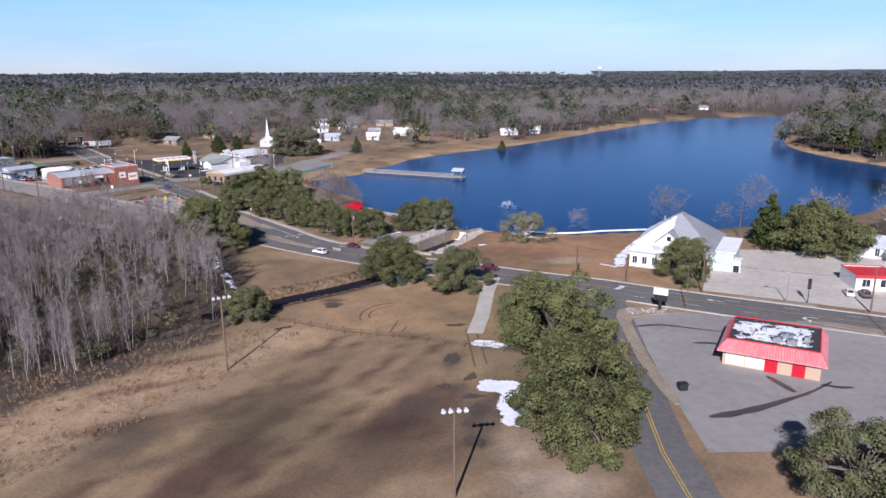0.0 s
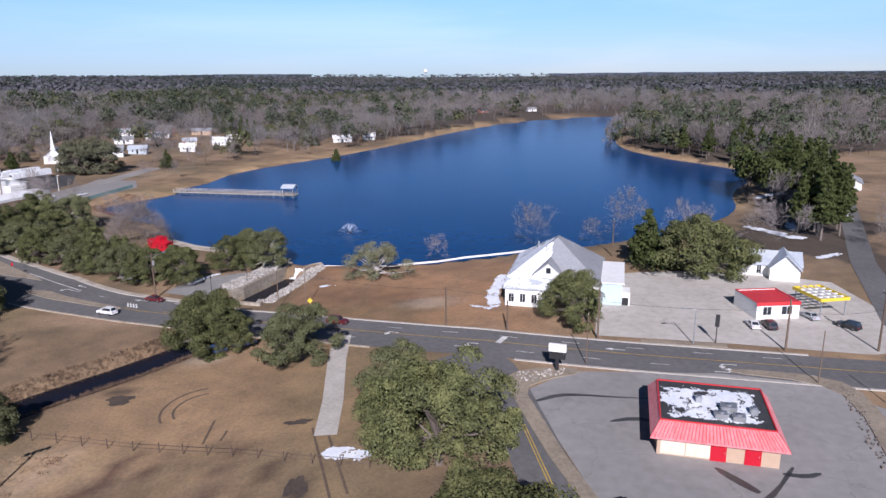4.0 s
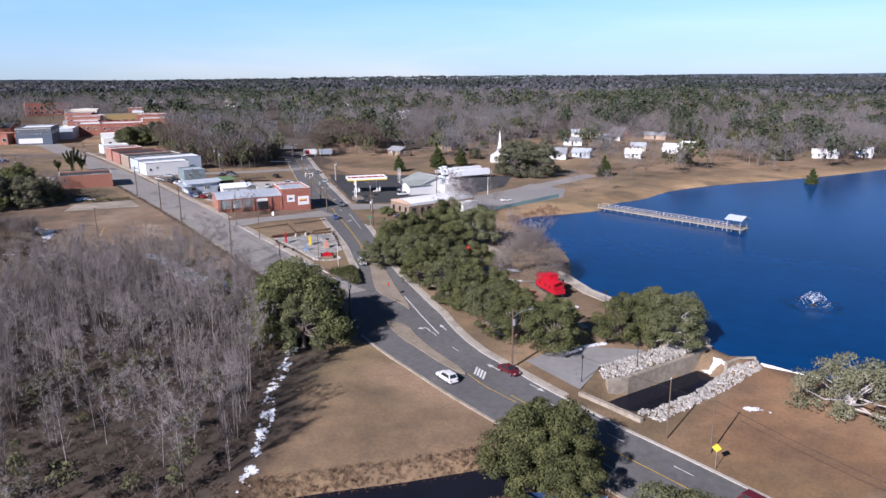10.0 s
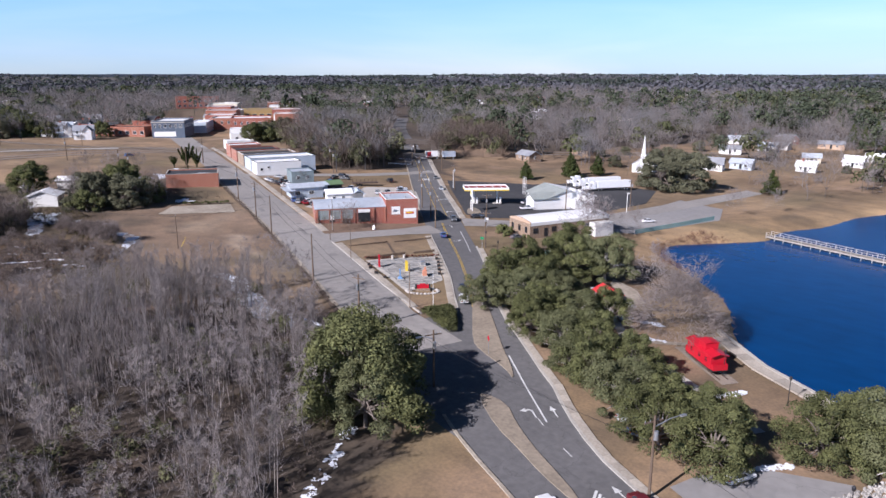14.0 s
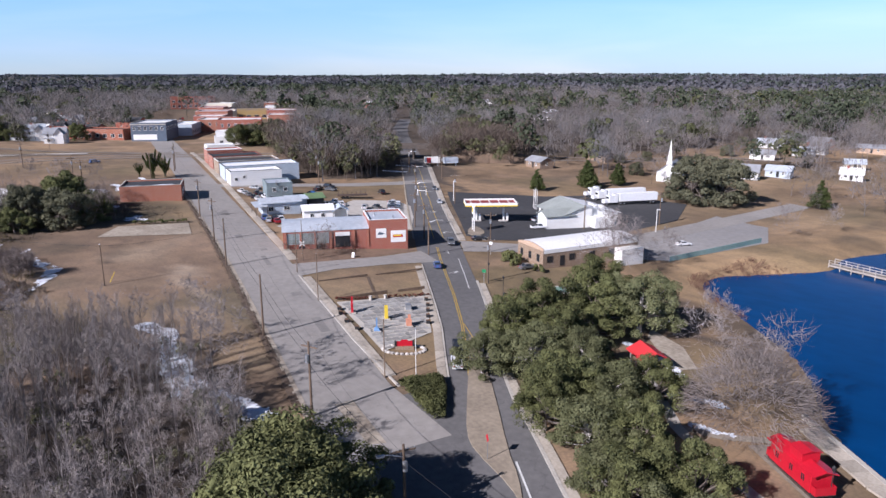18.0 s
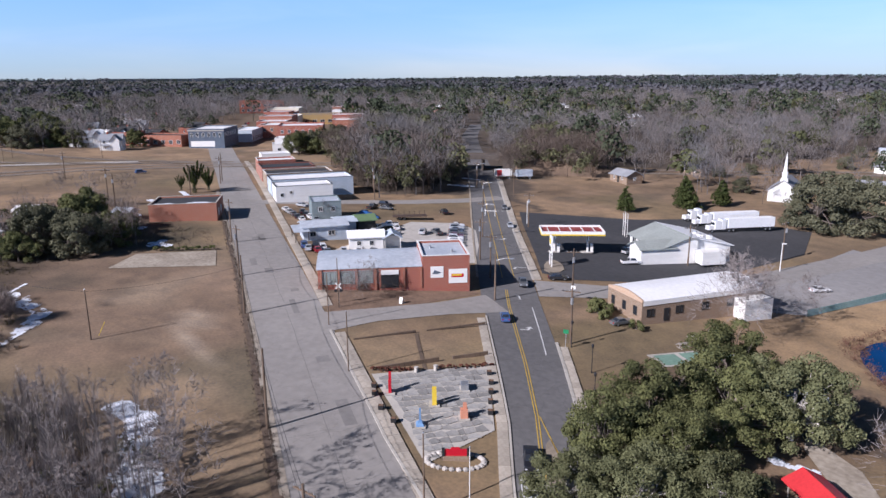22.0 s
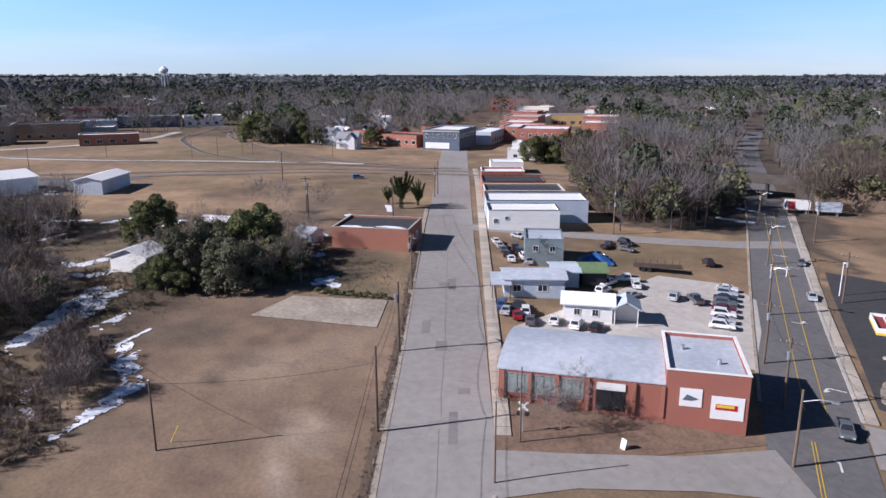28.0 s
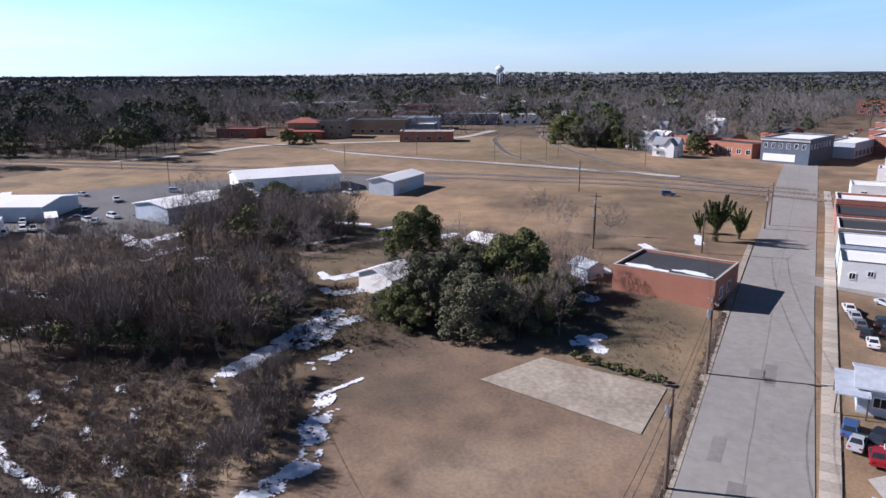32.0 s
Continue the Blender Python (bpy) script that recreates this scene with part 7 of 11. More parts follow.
flat_building("blue_store", "large store with a blue fascia and ochre wall", -506, 316, 70, 28, 20, 6, mat("ochre_wall", (0.55, 0.38, 0.16), (0.46, 0.32, 0.14), 0.8), BLUE_PAINT, 0.9, tuple((3 + 5.4 * j, 1.2, 3, 2.0) for j in range(5)), (), "store", BLUE_PAINT)

# beyond the yard: station-like red-roofed hall and far stores
pg = thing("tiered_hall", "hall with tiered red roofs beyond the railway", "restaurant", (-441, 0, hz(-441, 0)), radians(95))
part("wall", walls_box(20, 16, 4), BRICK_RED, pg)
part("lower_roof", hip_roof(20, 16, 3.8, 2.2, 1.6), RUST_ROOF, pg)
part("upper_wall", M().box((10, 8, 4.5), (14, 10, 3.2)), BRICK_BROWN, pg)
k = hip_roof(14, 10, 7.6, 2.2, 1.4)
k.v = [(a + 3, b + 3, c) for a, b, c in k.v]
part("upper_roof", k, RUST_ROOF, pg)
for i, (x, y, w, d, h, wl, rf) in enumerate(((-433.5, 60, 24, 12, 4.2, BRICK_ORANGE, WHITE_ROOF), (-444, -34, 20, 14, 4, BRICK_RED, RUST_ROOF), (-470, 24, 30, 18, 7, BRICK_BROWN, DARK_ROOF), (-500, 40, 26, 18, 6, PALE_BLUE, METAL_ROOF),
                                            (-533, 32, 27, 20, 7, BRICK_RED, DARK_ROOF), (-536, 62, 32, 18, 6, NAVY_WALL, METAL_ROOF), (-538, 97, 22, 14, 5.5, WHITE, WHITE_ROOF), (-560, -20, 34, 22, 6, CREAM, WHITE_ROOF),
                                            (-600, 20, 30, 20, 8, BRICK_RED, WHITE_ROOF), (-620, 70, 36, 20, 9, CREAM, METAL_ROOF), (-590, -60, 30, 20, 6, WHITE, METAL_ROOF), (-660, 120, 40, 22, 7, BRICK_BROWN, WHITE_ROOF))):
    flat_building("far_store", "flat-roofed store beyond the railway", x, y, 98 - 3 * (i % 3), w, d, h, wl, rf, 0.6, tuple((3 + 5 * j, 1.0, 2.0, 1.6) for j in range(int(w / 5.5))), (), "store")
flat_building("block_store", "dark brick block with a blue-white fascia beside the tiered hall", -447, 8, 96, 22, 14, 7.5, BRICK_BROWN, DARK_ROOF, 0.9, tuple((3 + 4 * j, 1.2 + 3.4 * k, 1.6, 1.6) for j in range(5) for k in range(2)), (), "store", PALE_BLUE)
flat_building("long_store", "long low store with a white roof and shaded front", -474, 36, 94, 32, 14, 4.6, TEAL_WALL, WHITE_ROOF, 0.5, tuple((3 + 4.4 * j, 0.8, 2.4, 2.0) for j in range(6)), (), "store")
flat_building("brick_block", "tall dark red brick block in the town", -560, 34, 96, 44, 22, 9.5, BRICK_RED, GREY_ROOF, 0.8, tuple((4 + 5 * j, 1.6 + 4 * k, 1.8, 2.0) for j in range(8) for k in range(2)), (), "building", BRICK_BROWN)
flat_building("long_store", "long store with a broad white roof above the trees", -600, -64, 98, 52, 20, 9.0, CREAM, WHITE_ROOF, 0.6, tuple((4 + 5.5 * j, 1.4, 2.4, 2.0) for j in range(8)), (), "store")
for pts, wide in (([(-352, -28), (-368, -14), (-386, -5), (-402, -2), (-418, 8), (-424, 28), (-432, 50), (-452, 84), (-500, 96)], 5.0), ([(-402, 34), (-388, 50), (-375, 80), (-364, 112), (-352, 140), (-344, 168)], 3.6)):
    sheet("gravel_road", ribbon(chaikin(pts, 2, False), wide, 0.15, 2.0), SAND_LOT, "pale gravel road beside the railway yard", "road")
gable_house("gabled_mansion", "large dark mansion on the far slope", -960, 176, 80, 26, 18, 8, 7, BRICK_BROWN, DARK_ROOF, "x", tuple((3 + 4 * j, 3, 1.6, 2.2) for j in range(5)))


# filling station
gs = thing("station_shop", "white filling station shop with a grey hipped roof", "shop", (-157.5, 224.5, hz(-157.5, 224.5) + 0.0), radians(-27))
part("wall", walls_box(15, 15, 2.5), WHITE, gs)
GREEN_GREY = mat("grey_green_shingles", (0.3, 0.325, 0.305), (0.23, 0.25, 0.235), 0.85, 0.3, 2.5, 0.3, 6)
part("roof", M().extrude([(-0.6, 2.3), (6, 4.7), (6, 4.85), (-0.6, 2.45)], -0.5, 15.4), GREEN_GREY, gs, "grey-green shingled roof slope")
part("rear_roof", M().extrude([(6, 4.7), (15.7, 2.5), (15.7, 2.65), (6, 4.85)], -0.5, 15.4), WHITE_ROOF, gs, "white coated roof slope")
for x0 in (0.0, 14.8):
    part("gable", M().extrude([(0, 2.5), (15, 2.5), (15, 2.64), (6, 4.68), (0, 2.52)], x0, x0 + 0.2), WHITE, gs)
wg = part("porch", M().box((12.4, -2.3, -0.6), (5.2, 4.6, 3.2)), WHITE, gs)
k = gable_roof(5.2, 7.4, 2.6, 1.15, 0.4, "y")
k.v = [(a + 9.8, b - 4.6, c) for a, b, c in k.v]
part("porch_roof", k, GREEN_GREY, wg)
k = gable_ends(5.2, 0.4, 2.6, 1.15, "y", (0,))
k.v = [(a + 9.8, b - 4.55, c) for a, b, c in k.v]
part("porch_gable", k, WHITE, wg)
part("store_box", M().box((16.7, 9.6, -0.4), (3.2, 5.2, 2.6), bev=0.05), WHITE, gs, "white walled store against the gable")
for a in (2.2, 5.0, 7.8):
    window(gs, (a, 0, 1.4), 1.7, 1.4, 0)
door(gs, (9.0, 0, 0.0), 0.9, 2.1, 0, GLASS)
for a, b in ((9.0, 10.5), (11.4, 10.2), (12.6, 11.6)):
    u = part("roof_unit", M().box((a, b, 3.2), (1.0, 1.0, 1.1), bev=0.1), WHITE, gs)
    part("fan_cowl", M().tube([(a, b, 4.3), (a, b, 4.45)], [0.34, 0.3], 10), STEEL, u)
vp = thing("vent_pipes", "cluster of white fuel tank vent pipes behind the shop", "pipes", (-163.5, 229.5, hz(-163.5, 229.5)), radians(-30))
for a, b, t_ in ((0, 0, 5.2), (0.6, 0.2, 5.6), (1.2, 0, 5.0), (1.8, 0.3, 5.4)):
    part("pipe", M().tube([(a, b, -0.2), (a, b, t_), (a, b - 0.2, t_ + 0.2)], [0.07, 0.07, 0.08], 6), WHITE, vp)
part("brace", M().box((0.9, 0.1, 3.4), (2.2, 0.08, 0.1)), WHITE, vp)
cp = thing("fuel_canopy", "red-topped fuel canopy with a white and yellow rim", "canopy", (-166.6, 205.0, hz(-164, 206)), radians(-40))
w, d, h = 6.6, 13.0, 4.4
part("deck", M().box((w / 2, d / 2, h), (w - 0.2, d - 0.2, 0.35)), mat("canopy_deck", (0.3, 0.05, 0.045), (0.2, 0.04, 0.035), 0.7, 0.4, 2), cp)
part("rim", parapet(w, d, h - 0.1, 0.85, 0.14), WHITE, cp)
k = parapet(w + 0.06, d + 0.06, h - 0.15, 0.3, 0.1)
k.v = [(a - 0.03, b - 0.03, c) for a, b, c in k.v]
part("rim_band", k, YELLOW_PAINT, cp)
for i in range(5):
    part("deck_rib", M().box((w / 2, 1.6 + 2.4 * i, h + 0.35), (w - 0.6, 0.16, 0.12)), WHITE, cp)
for a in (3.0, 10.0):
    c = part("column", M().box((w / 2, a, -0.2), (0.4, 0.4, h)), WHITE, cp)
    p = part("pump_island", M().box((w / 2, a, -0.1), (1.2, 2.6, 0.25), bev=0.3), CONCRETE, cp)
    part("fuel_pump", M().box((w / 2 + 0.0, a + 0.9, 0.15), (0.7, 0.5, 1.7)), WHITE, p)
sg = thing("station_sign", "tall white filling station sign with a yellow emblem", "sign", (-154.6, 196.4, hz(-154.6, 196.4)), radians(-35))
for a in (-1.0, 1.0):
    part("post", M().box((a, 0, -0.3), (0.22, 0.22, 6.4)), WHITE, sg)
pl = part("panel", M().box((0, 0, 3.0), (2.0, 0.35, 3.2)), WHITE, sg)
part("emblem", M().tube([(0, -0.24, 5.2), (0, -0.17, 5.2)], [0.62, 0.62], 14), YELLOW_PAINT, pl)
part("price_board", M().box((0, -0.2, 3.25), (1.5, 0.06, 0.9)), BLACK, pl)

# church, houses and barns on the far side of the lake
ch = thing("church", "small white church with a slim white spire", "church", (-166.5, 299.5, hz(-166, 303)), radians(20))
part("wall", walls_box(8, 14, 3.4), WHITE, ch)
for i in (0, 1):
    part("gable", gable_ends(8, 14, 3.4, 3.0, "y", (i,)), WHITE, ch)
part("roof", gable_roof(8, 14, 3.4, 3.0, 0.4, "y"), GREY_ROOF, ch)
tw = part("tower", M().box((4, 1.0, -0.4), (1.9, 1.9, 7.4)), WHITE, ch)
part("belfry", M().box((4, 1.0, 7.0), (1.3, 1.3, 1.6)), WHITE, tw)
part("spire", M().box((4, 1.0, 8.6), (1.1, 1.1, 6.0), taper=0.02).box((4, 1.0, 8.5), (1.6, 1.6, 0.14)), WHITE, tw, "slim tapering white spire")
for a in (3, 7, 11):
    window(ch, (8, a, 2.2), 0.9, 2.0, 1)
    window(ch, (0, a, 2.2), 0.9, 2.0, 3)
HS = [(-172, 386, 20, WHITE, GREY_ROOF, 16, 10), (-165, 414, 10, WHITE, METAL_ROOF, 14, 9), (-176, 462, -20, BRICK_RED, GREY_ROOF, 18, 9), (-151, 456, 15, BRICK_TAN, GREY_ROOF, 20, 9), (-128, 363, 10, WHITE, WHITE_ROOF, 12, 5),
      (-121, 398, -10, WHITE, WHITE_ROOF, 14, 5), (-119, 423, 5, WHITE, WHITE_ROOF, 12, 5), (-188, 432, 30, WHITE, METAL_ROOF, 18, 10), (-164, 430, 0, WHITE, GREY_ROOF, 12, 8), (-136, 393, 25, CREAM, METAL_ROOF, 12, 6),
      (-53, 418, 12, WHITE, WHITE_ROOF, 18, 8), (-36, 432, 8, WHITE, WHITE_ROOF, 12, 7), (-216, 288, -15, BRICK_BROWN, GREY_ROOF, 15, 9), (-214, 324, -10, BRICK_BROWN, DARK_ROOF, 18, 9), (-155, 330, 15, WHITE, GREY_ROOF, 16, 9),
      (-148, 345, 10, PALE_BLUE, METAL_ROOF, 14, 9), (-423, 158, 40, WHITE, GREY_ROOF, 10, 8), (-434, 168, 30, WHITE, WHITE_ROOF, 10, 8), (-476, 184, 35, WHITE, GREY_ROOF, 9, 8), (-466, 200, 30, BRICK_RED, DARK_ROOF, 12, 9),
      (-455, 160, 35, WHITE, GREY_ROOF, 10, 8), (-500, 190, 20, CREAM, GREY_ROOF, 11, 8), (-490, 160, 50, BRICK_RED, DARK_ROOF, 12, 9), (-520, 150, 10, WHITE, METAL_ROOF, 11, 8), (-545, 185, 25, BRICK_BROWN, GREY_ROOF, 12, 9),
      (-570, 215, 40, WHITE, WHITE_ROOF, 12, 8), (-480, 225, 35, BRICK_RED, DARK_ROOF, 15, 10), (-340, 258, 30, CREAM, METAL_ROOF, 12, 8), (-352, 262, 15, WHITE, WHITE_ROOF, 10, 8), (150, 215, 60, WHITE, GREY_ROOF, 12, 9),
      (96, 203, 40, CREAM, WHITE_ROOF, 9, 6), (175, 290, 50, BRICK_RED, GREY_ROOF, 14, 9), (160, 150, 30, WHITE, GREY_ROOF, 12, 8), (110, 705, 10, WHITE, GREY_ROOF, 14, 9), (60, 690, 20, BRICK_RED, DARK_ROOF, 14, 9)]
rr = random.Random(41)
for _ in range(70):
    a, dd = radians(rr.uniform(20, 140)), rr.uniform(460, 1150)
    HS.append((-60 - math.sin(a) * dd, 105 + math.cos(a) * dd, rr.uniform(0, 90), rr.choice((WHITE, WHITE, BRICK_RED, CREAM)), rr.choice((GREY_ROOF, DARK_ROOF, WHITE_ROOF, METAL_ROOF)), rr.uniform(10, 18), rr.uniform(8, 11)))
for _ in range(34):
    x, y = rr.uniform(-700, -425), rr.uniform(130, 255)
    if y > 175 + (-425 - x) * 0.25 or float(line_dist(np.array(x), np.array(y), [(-540, 122), (-346, 152)])) < 14:
        continue
    HS.append((x, y, rr.uniform(0, 90), rr.choice((WHITE, BRICK_RED, CREAM, BRICK_BROWN)), rr.choice((GREY_ROOF, DARK_ROOF, METAL_ROOF)), rr.uniform(9, 15), rr.uniform(8, 10)))
def town_house(x, y, rz, w, d, h, rise, wall, roof, label):
    e = gable_house("town_house", label, x, y, rz, w, d, h, rise, wall, roof, "x", tuple((w * f, z_, 0.9, 1.3) for f in (0.2, 0.5, 0.8) for z_ in (0.7, 3.0)), tuple((d * f, z_, 0.9, 1.3) for f in (0.3, 0.7) for z_ in (0.7, 3.0)), chimney=True)
    k = gable_roof(w * 0.42, d * 0.6, h, rise * 0.9, 0.35, "y")
    k.v = [(a + w * 0.5, b - d * 0.2, c) for a, b, c in k.v]
    part("front_gable_roof", k, roof, e)
    k = gable_ends(w * 0.42, 0.4, h, rise * 0.9, "y", (0,))
    k.v = [(a + w * 0.5, b - d * 0.18, c) for a, b, c in k.v]
    part("front_gable", k, wall, e)
    part("front_bay", M().box((w * 0.71, -d * 0.08, -0.6), (w * 0.42, d * 0.2, h + 0.6)), wall, e)
    part("porch_roof", M().extrude([(-2.0, 2.1), (0.1, 2.6), (0.1, 2.72), (-2.0, 2.22)], 0.2, w * 0.48), roof, e)
    for a in (0.4, w * 0.24, w * 0.46):
        part("porch_post", M().box((a, -1.8, -0.3), (0.14, 0.14, 2.45)), WHITE, e)
    return e


for x, y, rz, w, d, h, rise, wl, rf, lb in ((-416, 163, 70, 8, 7, 4.8, 2.6, WHITE, METAL_ROOF, "white two-storey house with a pale roof and porch"),
                                           (-398, 166, 66, 9, 8, 4.4, 2.4, WHITE, GREY_ROOF, "large white house facing the railway"),
                                           (-432, 178, 60, 9, 8, 5.0, 2.6, WHITE, DARK_ROOF, "white gabled house with a dark roof"), (-446, 186, 58, 8, 7, 4.8, 2.4, BRICK_RED, DARK_ROOF, "brick two-storey house with a dark roof"),
                                           (-452, 150, 72, 9, 7, 5.2, 2.6, WHITE, GREY_ROOF, "tall white house behind street trees"), (-470, 170, 64, 10, 8, 5.4, 2.6, WHITE, METAL_ROOF, "white house with a pale roof behind street trees"),
                                           (-486, 198, 60, 10, 8, 5.4, 2.6, WHITE, GREY_ROOF, "white house with a grey gable near the centre")):
    town_house(x, y, rz, w, d, h, rise, wl, rf, lb)
LOOK = {WHITE: "white", CREAM: "cream", BRICK_RED: "red brick", BRICK_TAN: "tan brick", BRICK_BROWN: "brown brick", PALE_BLUE: "pale blue"}
for i, (x, y, rz, wl, rf, w, d) in enumerate(HS):
    if y > 280 and x > -240:
        w, d = w * 0.62, d * 0.68
    if float(line_dist(np.array(x), np.array(y), LAKE, True)) < 8 or bool(inside(np.array(x), np.array(y), LAKE)):
        continue
    gable_house("house", f"{LOOK[wl]} house with a low gable roof among bare trees", x, y, rz, w, d, 4.4 if x < -405 and i % 3 != 1 else 2.5, 1.5 + 0.4 * (i % 3), wl, rf, "x", ((w * 0.25, 1.0, 0.8, 1.0), (w * 0.72, 1.0, 0.8, 1.0)), ((d * 0.5, 1.0, 0.8, 1.0),),
                chimney=i % 3 == 1, doors=((w * 0.5, 1.0, 2.1),))
# water towers on the horizon
def water_tower(x, y, tall, r):
    e = thing("water_tower", "white water tower above the distant trees", "tower", (x, y, hz(x, y)))
    part("bowl", M().tube([(0, 0, tall - r), (0, 0, tall - 0.5 * r), (0, 0, tall), (0, 0, tall + 0.6 * r)], [0.5 * r, r, r, 0.2 * r], 16), WHITE, e)
    for i in range(4):
        a = 0.785 + 1.571 * i
        part("leg", M().tube([(r * math.cos(a), r * math.sin(a), -1), (0.8 * r * math.cos(a), 0.8 * r * math.sin(a), tall - 0.6 * r)], [0.4, 0.35], 5), STEEL, e)
    part("riser", M().tube([(0, 0, -1), (0, 0, tall - 0.6 * r)], [0.9, 0.9], 8), STEEL, e)


water_tower(21, 2800, 42, 9)
water_tower(-1178, 36, 36, 6)

# railway and its bridge over the road
SLEEPER = mat("weathered_grey_sleeper", (0.26, 0.215, 0.175), (0.18, 0.148, 0.122), 0.95, 0.5, 4, 0.2)
RAIL = [[(-352, -160), (-346, 0), (-341, 80), (-334, 150), (-322, 205), (-300, 238), (-264, 272), (-220, 318), (-150, 420)],
        [(-344, -160), (-338, 0), (-333, 80), (-326, 150), (-314, 203), (-293, 233), (-259, 266), (-215, 312), (-145, 414)]]
YARD = [[(-450, -60), (-425, -10), (-395, 44), (-370, 94), (-353, 134), (-338, 167), (-330, 200)],
        [(-540, 122), (-488, 104), (-455, 100), (-430, 104), (-389, 112), (-366, 127), (-346, 152), (-334, 178)],
        [(-520, 118), (-486, 124), (-462, 122), (-422, 131), (-392, 140), (-356, 156), (-336, 186)]]
for i, line in enumerate(RAIL + YARD):
    ln = chaikin(line, 2, False)
    sheet("track_bed", ribbon(ln, 3.6, 0.12 + 0.01 * i), BALLAST, "brown stone ballast of a railway track", "railway")
    e = thing("railway_track", "rusty railway track across the open ground", "railway", kind="structure")
    for d in (0.72, -0.72):
        a = ribbon(offset(ln, d), 0.12, 0.34)
        part("rail", a, RAIL_STEEL, e)
    m = M()
    for a, b in zip(ln, ln[1:]):
        va, vb = Vector(a), Vector(b)
        n = int((vb - va).length / 1.1)
        for j in range(n):
            p = va.lerp(vb, j / n)
            m.box((p.x, p.y, base_h(p.x, p.y) + 0.15), (0.3, 2.3, 0.05), math.atan2(vb.y - va.y, vb.x - va.x))
    part("sleepers", m, SLEEPER, e, kind="stuff")
OLD_CONCRETE = mat("sooty_old_concrete", (0.13, 0.108, 0.092), (0.075, 0.063, 0.056), 0.95, 0.3, 2, 0.3)
bg = thing("railway_bridge", "low concrete railway bridge over the dipping road", "bridge", (-258, 267, hz(-258, 267)), radians(46))
part("deck", M().box((0, 0, 4.2), (20, 9, 0.9)), OLD_CONCRETE, bg)
for a in (-7.6, 7.6):
    part("abutment", M().box((a + (3 if a > 0 else -3), 0, -1), (6.5, 9.5, 5.4)), OLD_CONCRETE, bg)
part("pier_wall", M().box((0, 0, -1), (0.7, 8.5, 5.4)), OLD_CONCRETE, bg)
for b in (-4.3, 4.3):
    part("parapet", M().box((0, b, 5.1), (20, 0.35, 0.6)), OLD_CONCRETE, bg)
for side in (-1, 1):
    m = M()
    vs = []
    for i in range(9):
        f = i / 8
        for o, up in ((-11, 0), (-4, 1), (4, 1), (11, 0)):
            s = side * (12 + 44 * f)
            q = Vector((s, o))
            q.rotate(Matrix.Rotation(radians(46), 2))
            x, y = -258 + q.x, 267 + q.y
            vs.append((x, y, base_h(x, y) - 0.2 + up * (5.3 * (1 - f * f) + 0.1)))
    fs = [(i * 4 + j, i * 4 + j + 1, i * 4 + j + 5, i * 4 + j + 4) for i in range(8) for j in range(3)]
    m.add(vs, fs if side > 0 else [f[::-1] for f in fs])
    sheet("embankment", m, mat("embankment_earth", (0.22, 0.15, 0.1), (0.14, 0.1, 0.07), 0.97, 0.2, 1.5, 0.5), "scrubby railway embankment beside the bridge", "embankment", smooth=True)
# ---- vehicles ----
WHEEL_T = M().tube([(0, -0.11, 0), (0, -0.09, 0), (0, 0.09, 0), (0, 0.11, 0)], [0.27, 0.33, 0.33, 0.27], 14).mesh("tyre", TYRE)
WHEEL_R = M().tube([(0, -0.118, 0), (0, 0.118, 0)], [0.2, 0.2], 10).mesh("rim", CHROME)
SHAPES = {  # side outline of the body, then of the cabin (length, height), width
    "saloon car": ([(-2.3, 0.35), (2.3, 0.35), (2.32, 0.6), (2.2, 0.78), (0.95, 0.93), (-1.6, 0.98), (-2.25, 0.92), (-2.33, 0.6)], [(-1.65, 0.95), (0.98, 0.92), (0.25, 1.42), (-0.95, 1.44)], 1.78, (1.42, -1.38)),
    "sport utility": ([(-2.3, 0.4), (2.3, 0.4), (2.32, 0.7), (2.2, 0.98), (1.05, 1.08), (-2.2, 1.1), (-2.33, 0.7)], [(-2.15, 1.08), (1.05, 1.06), (0.4, 1.72), (-1.85, 1.75)], 1.86, (1.42, -1.38)),
    "pickup truck": ([(-2.7, 0.45), (2.6, 0.45), (2.62, 0.75), (2.5, 1.05), (1.3, 1.12), (0.9, 1.12), (-0.75, 1.12), (-2.68, 1.1)], [(-0.75, 1.1), (1.35, 1.1), (0.75, 1.78), (-0.55, 1.8)], 1.92, (1.65, -1.6)),
}


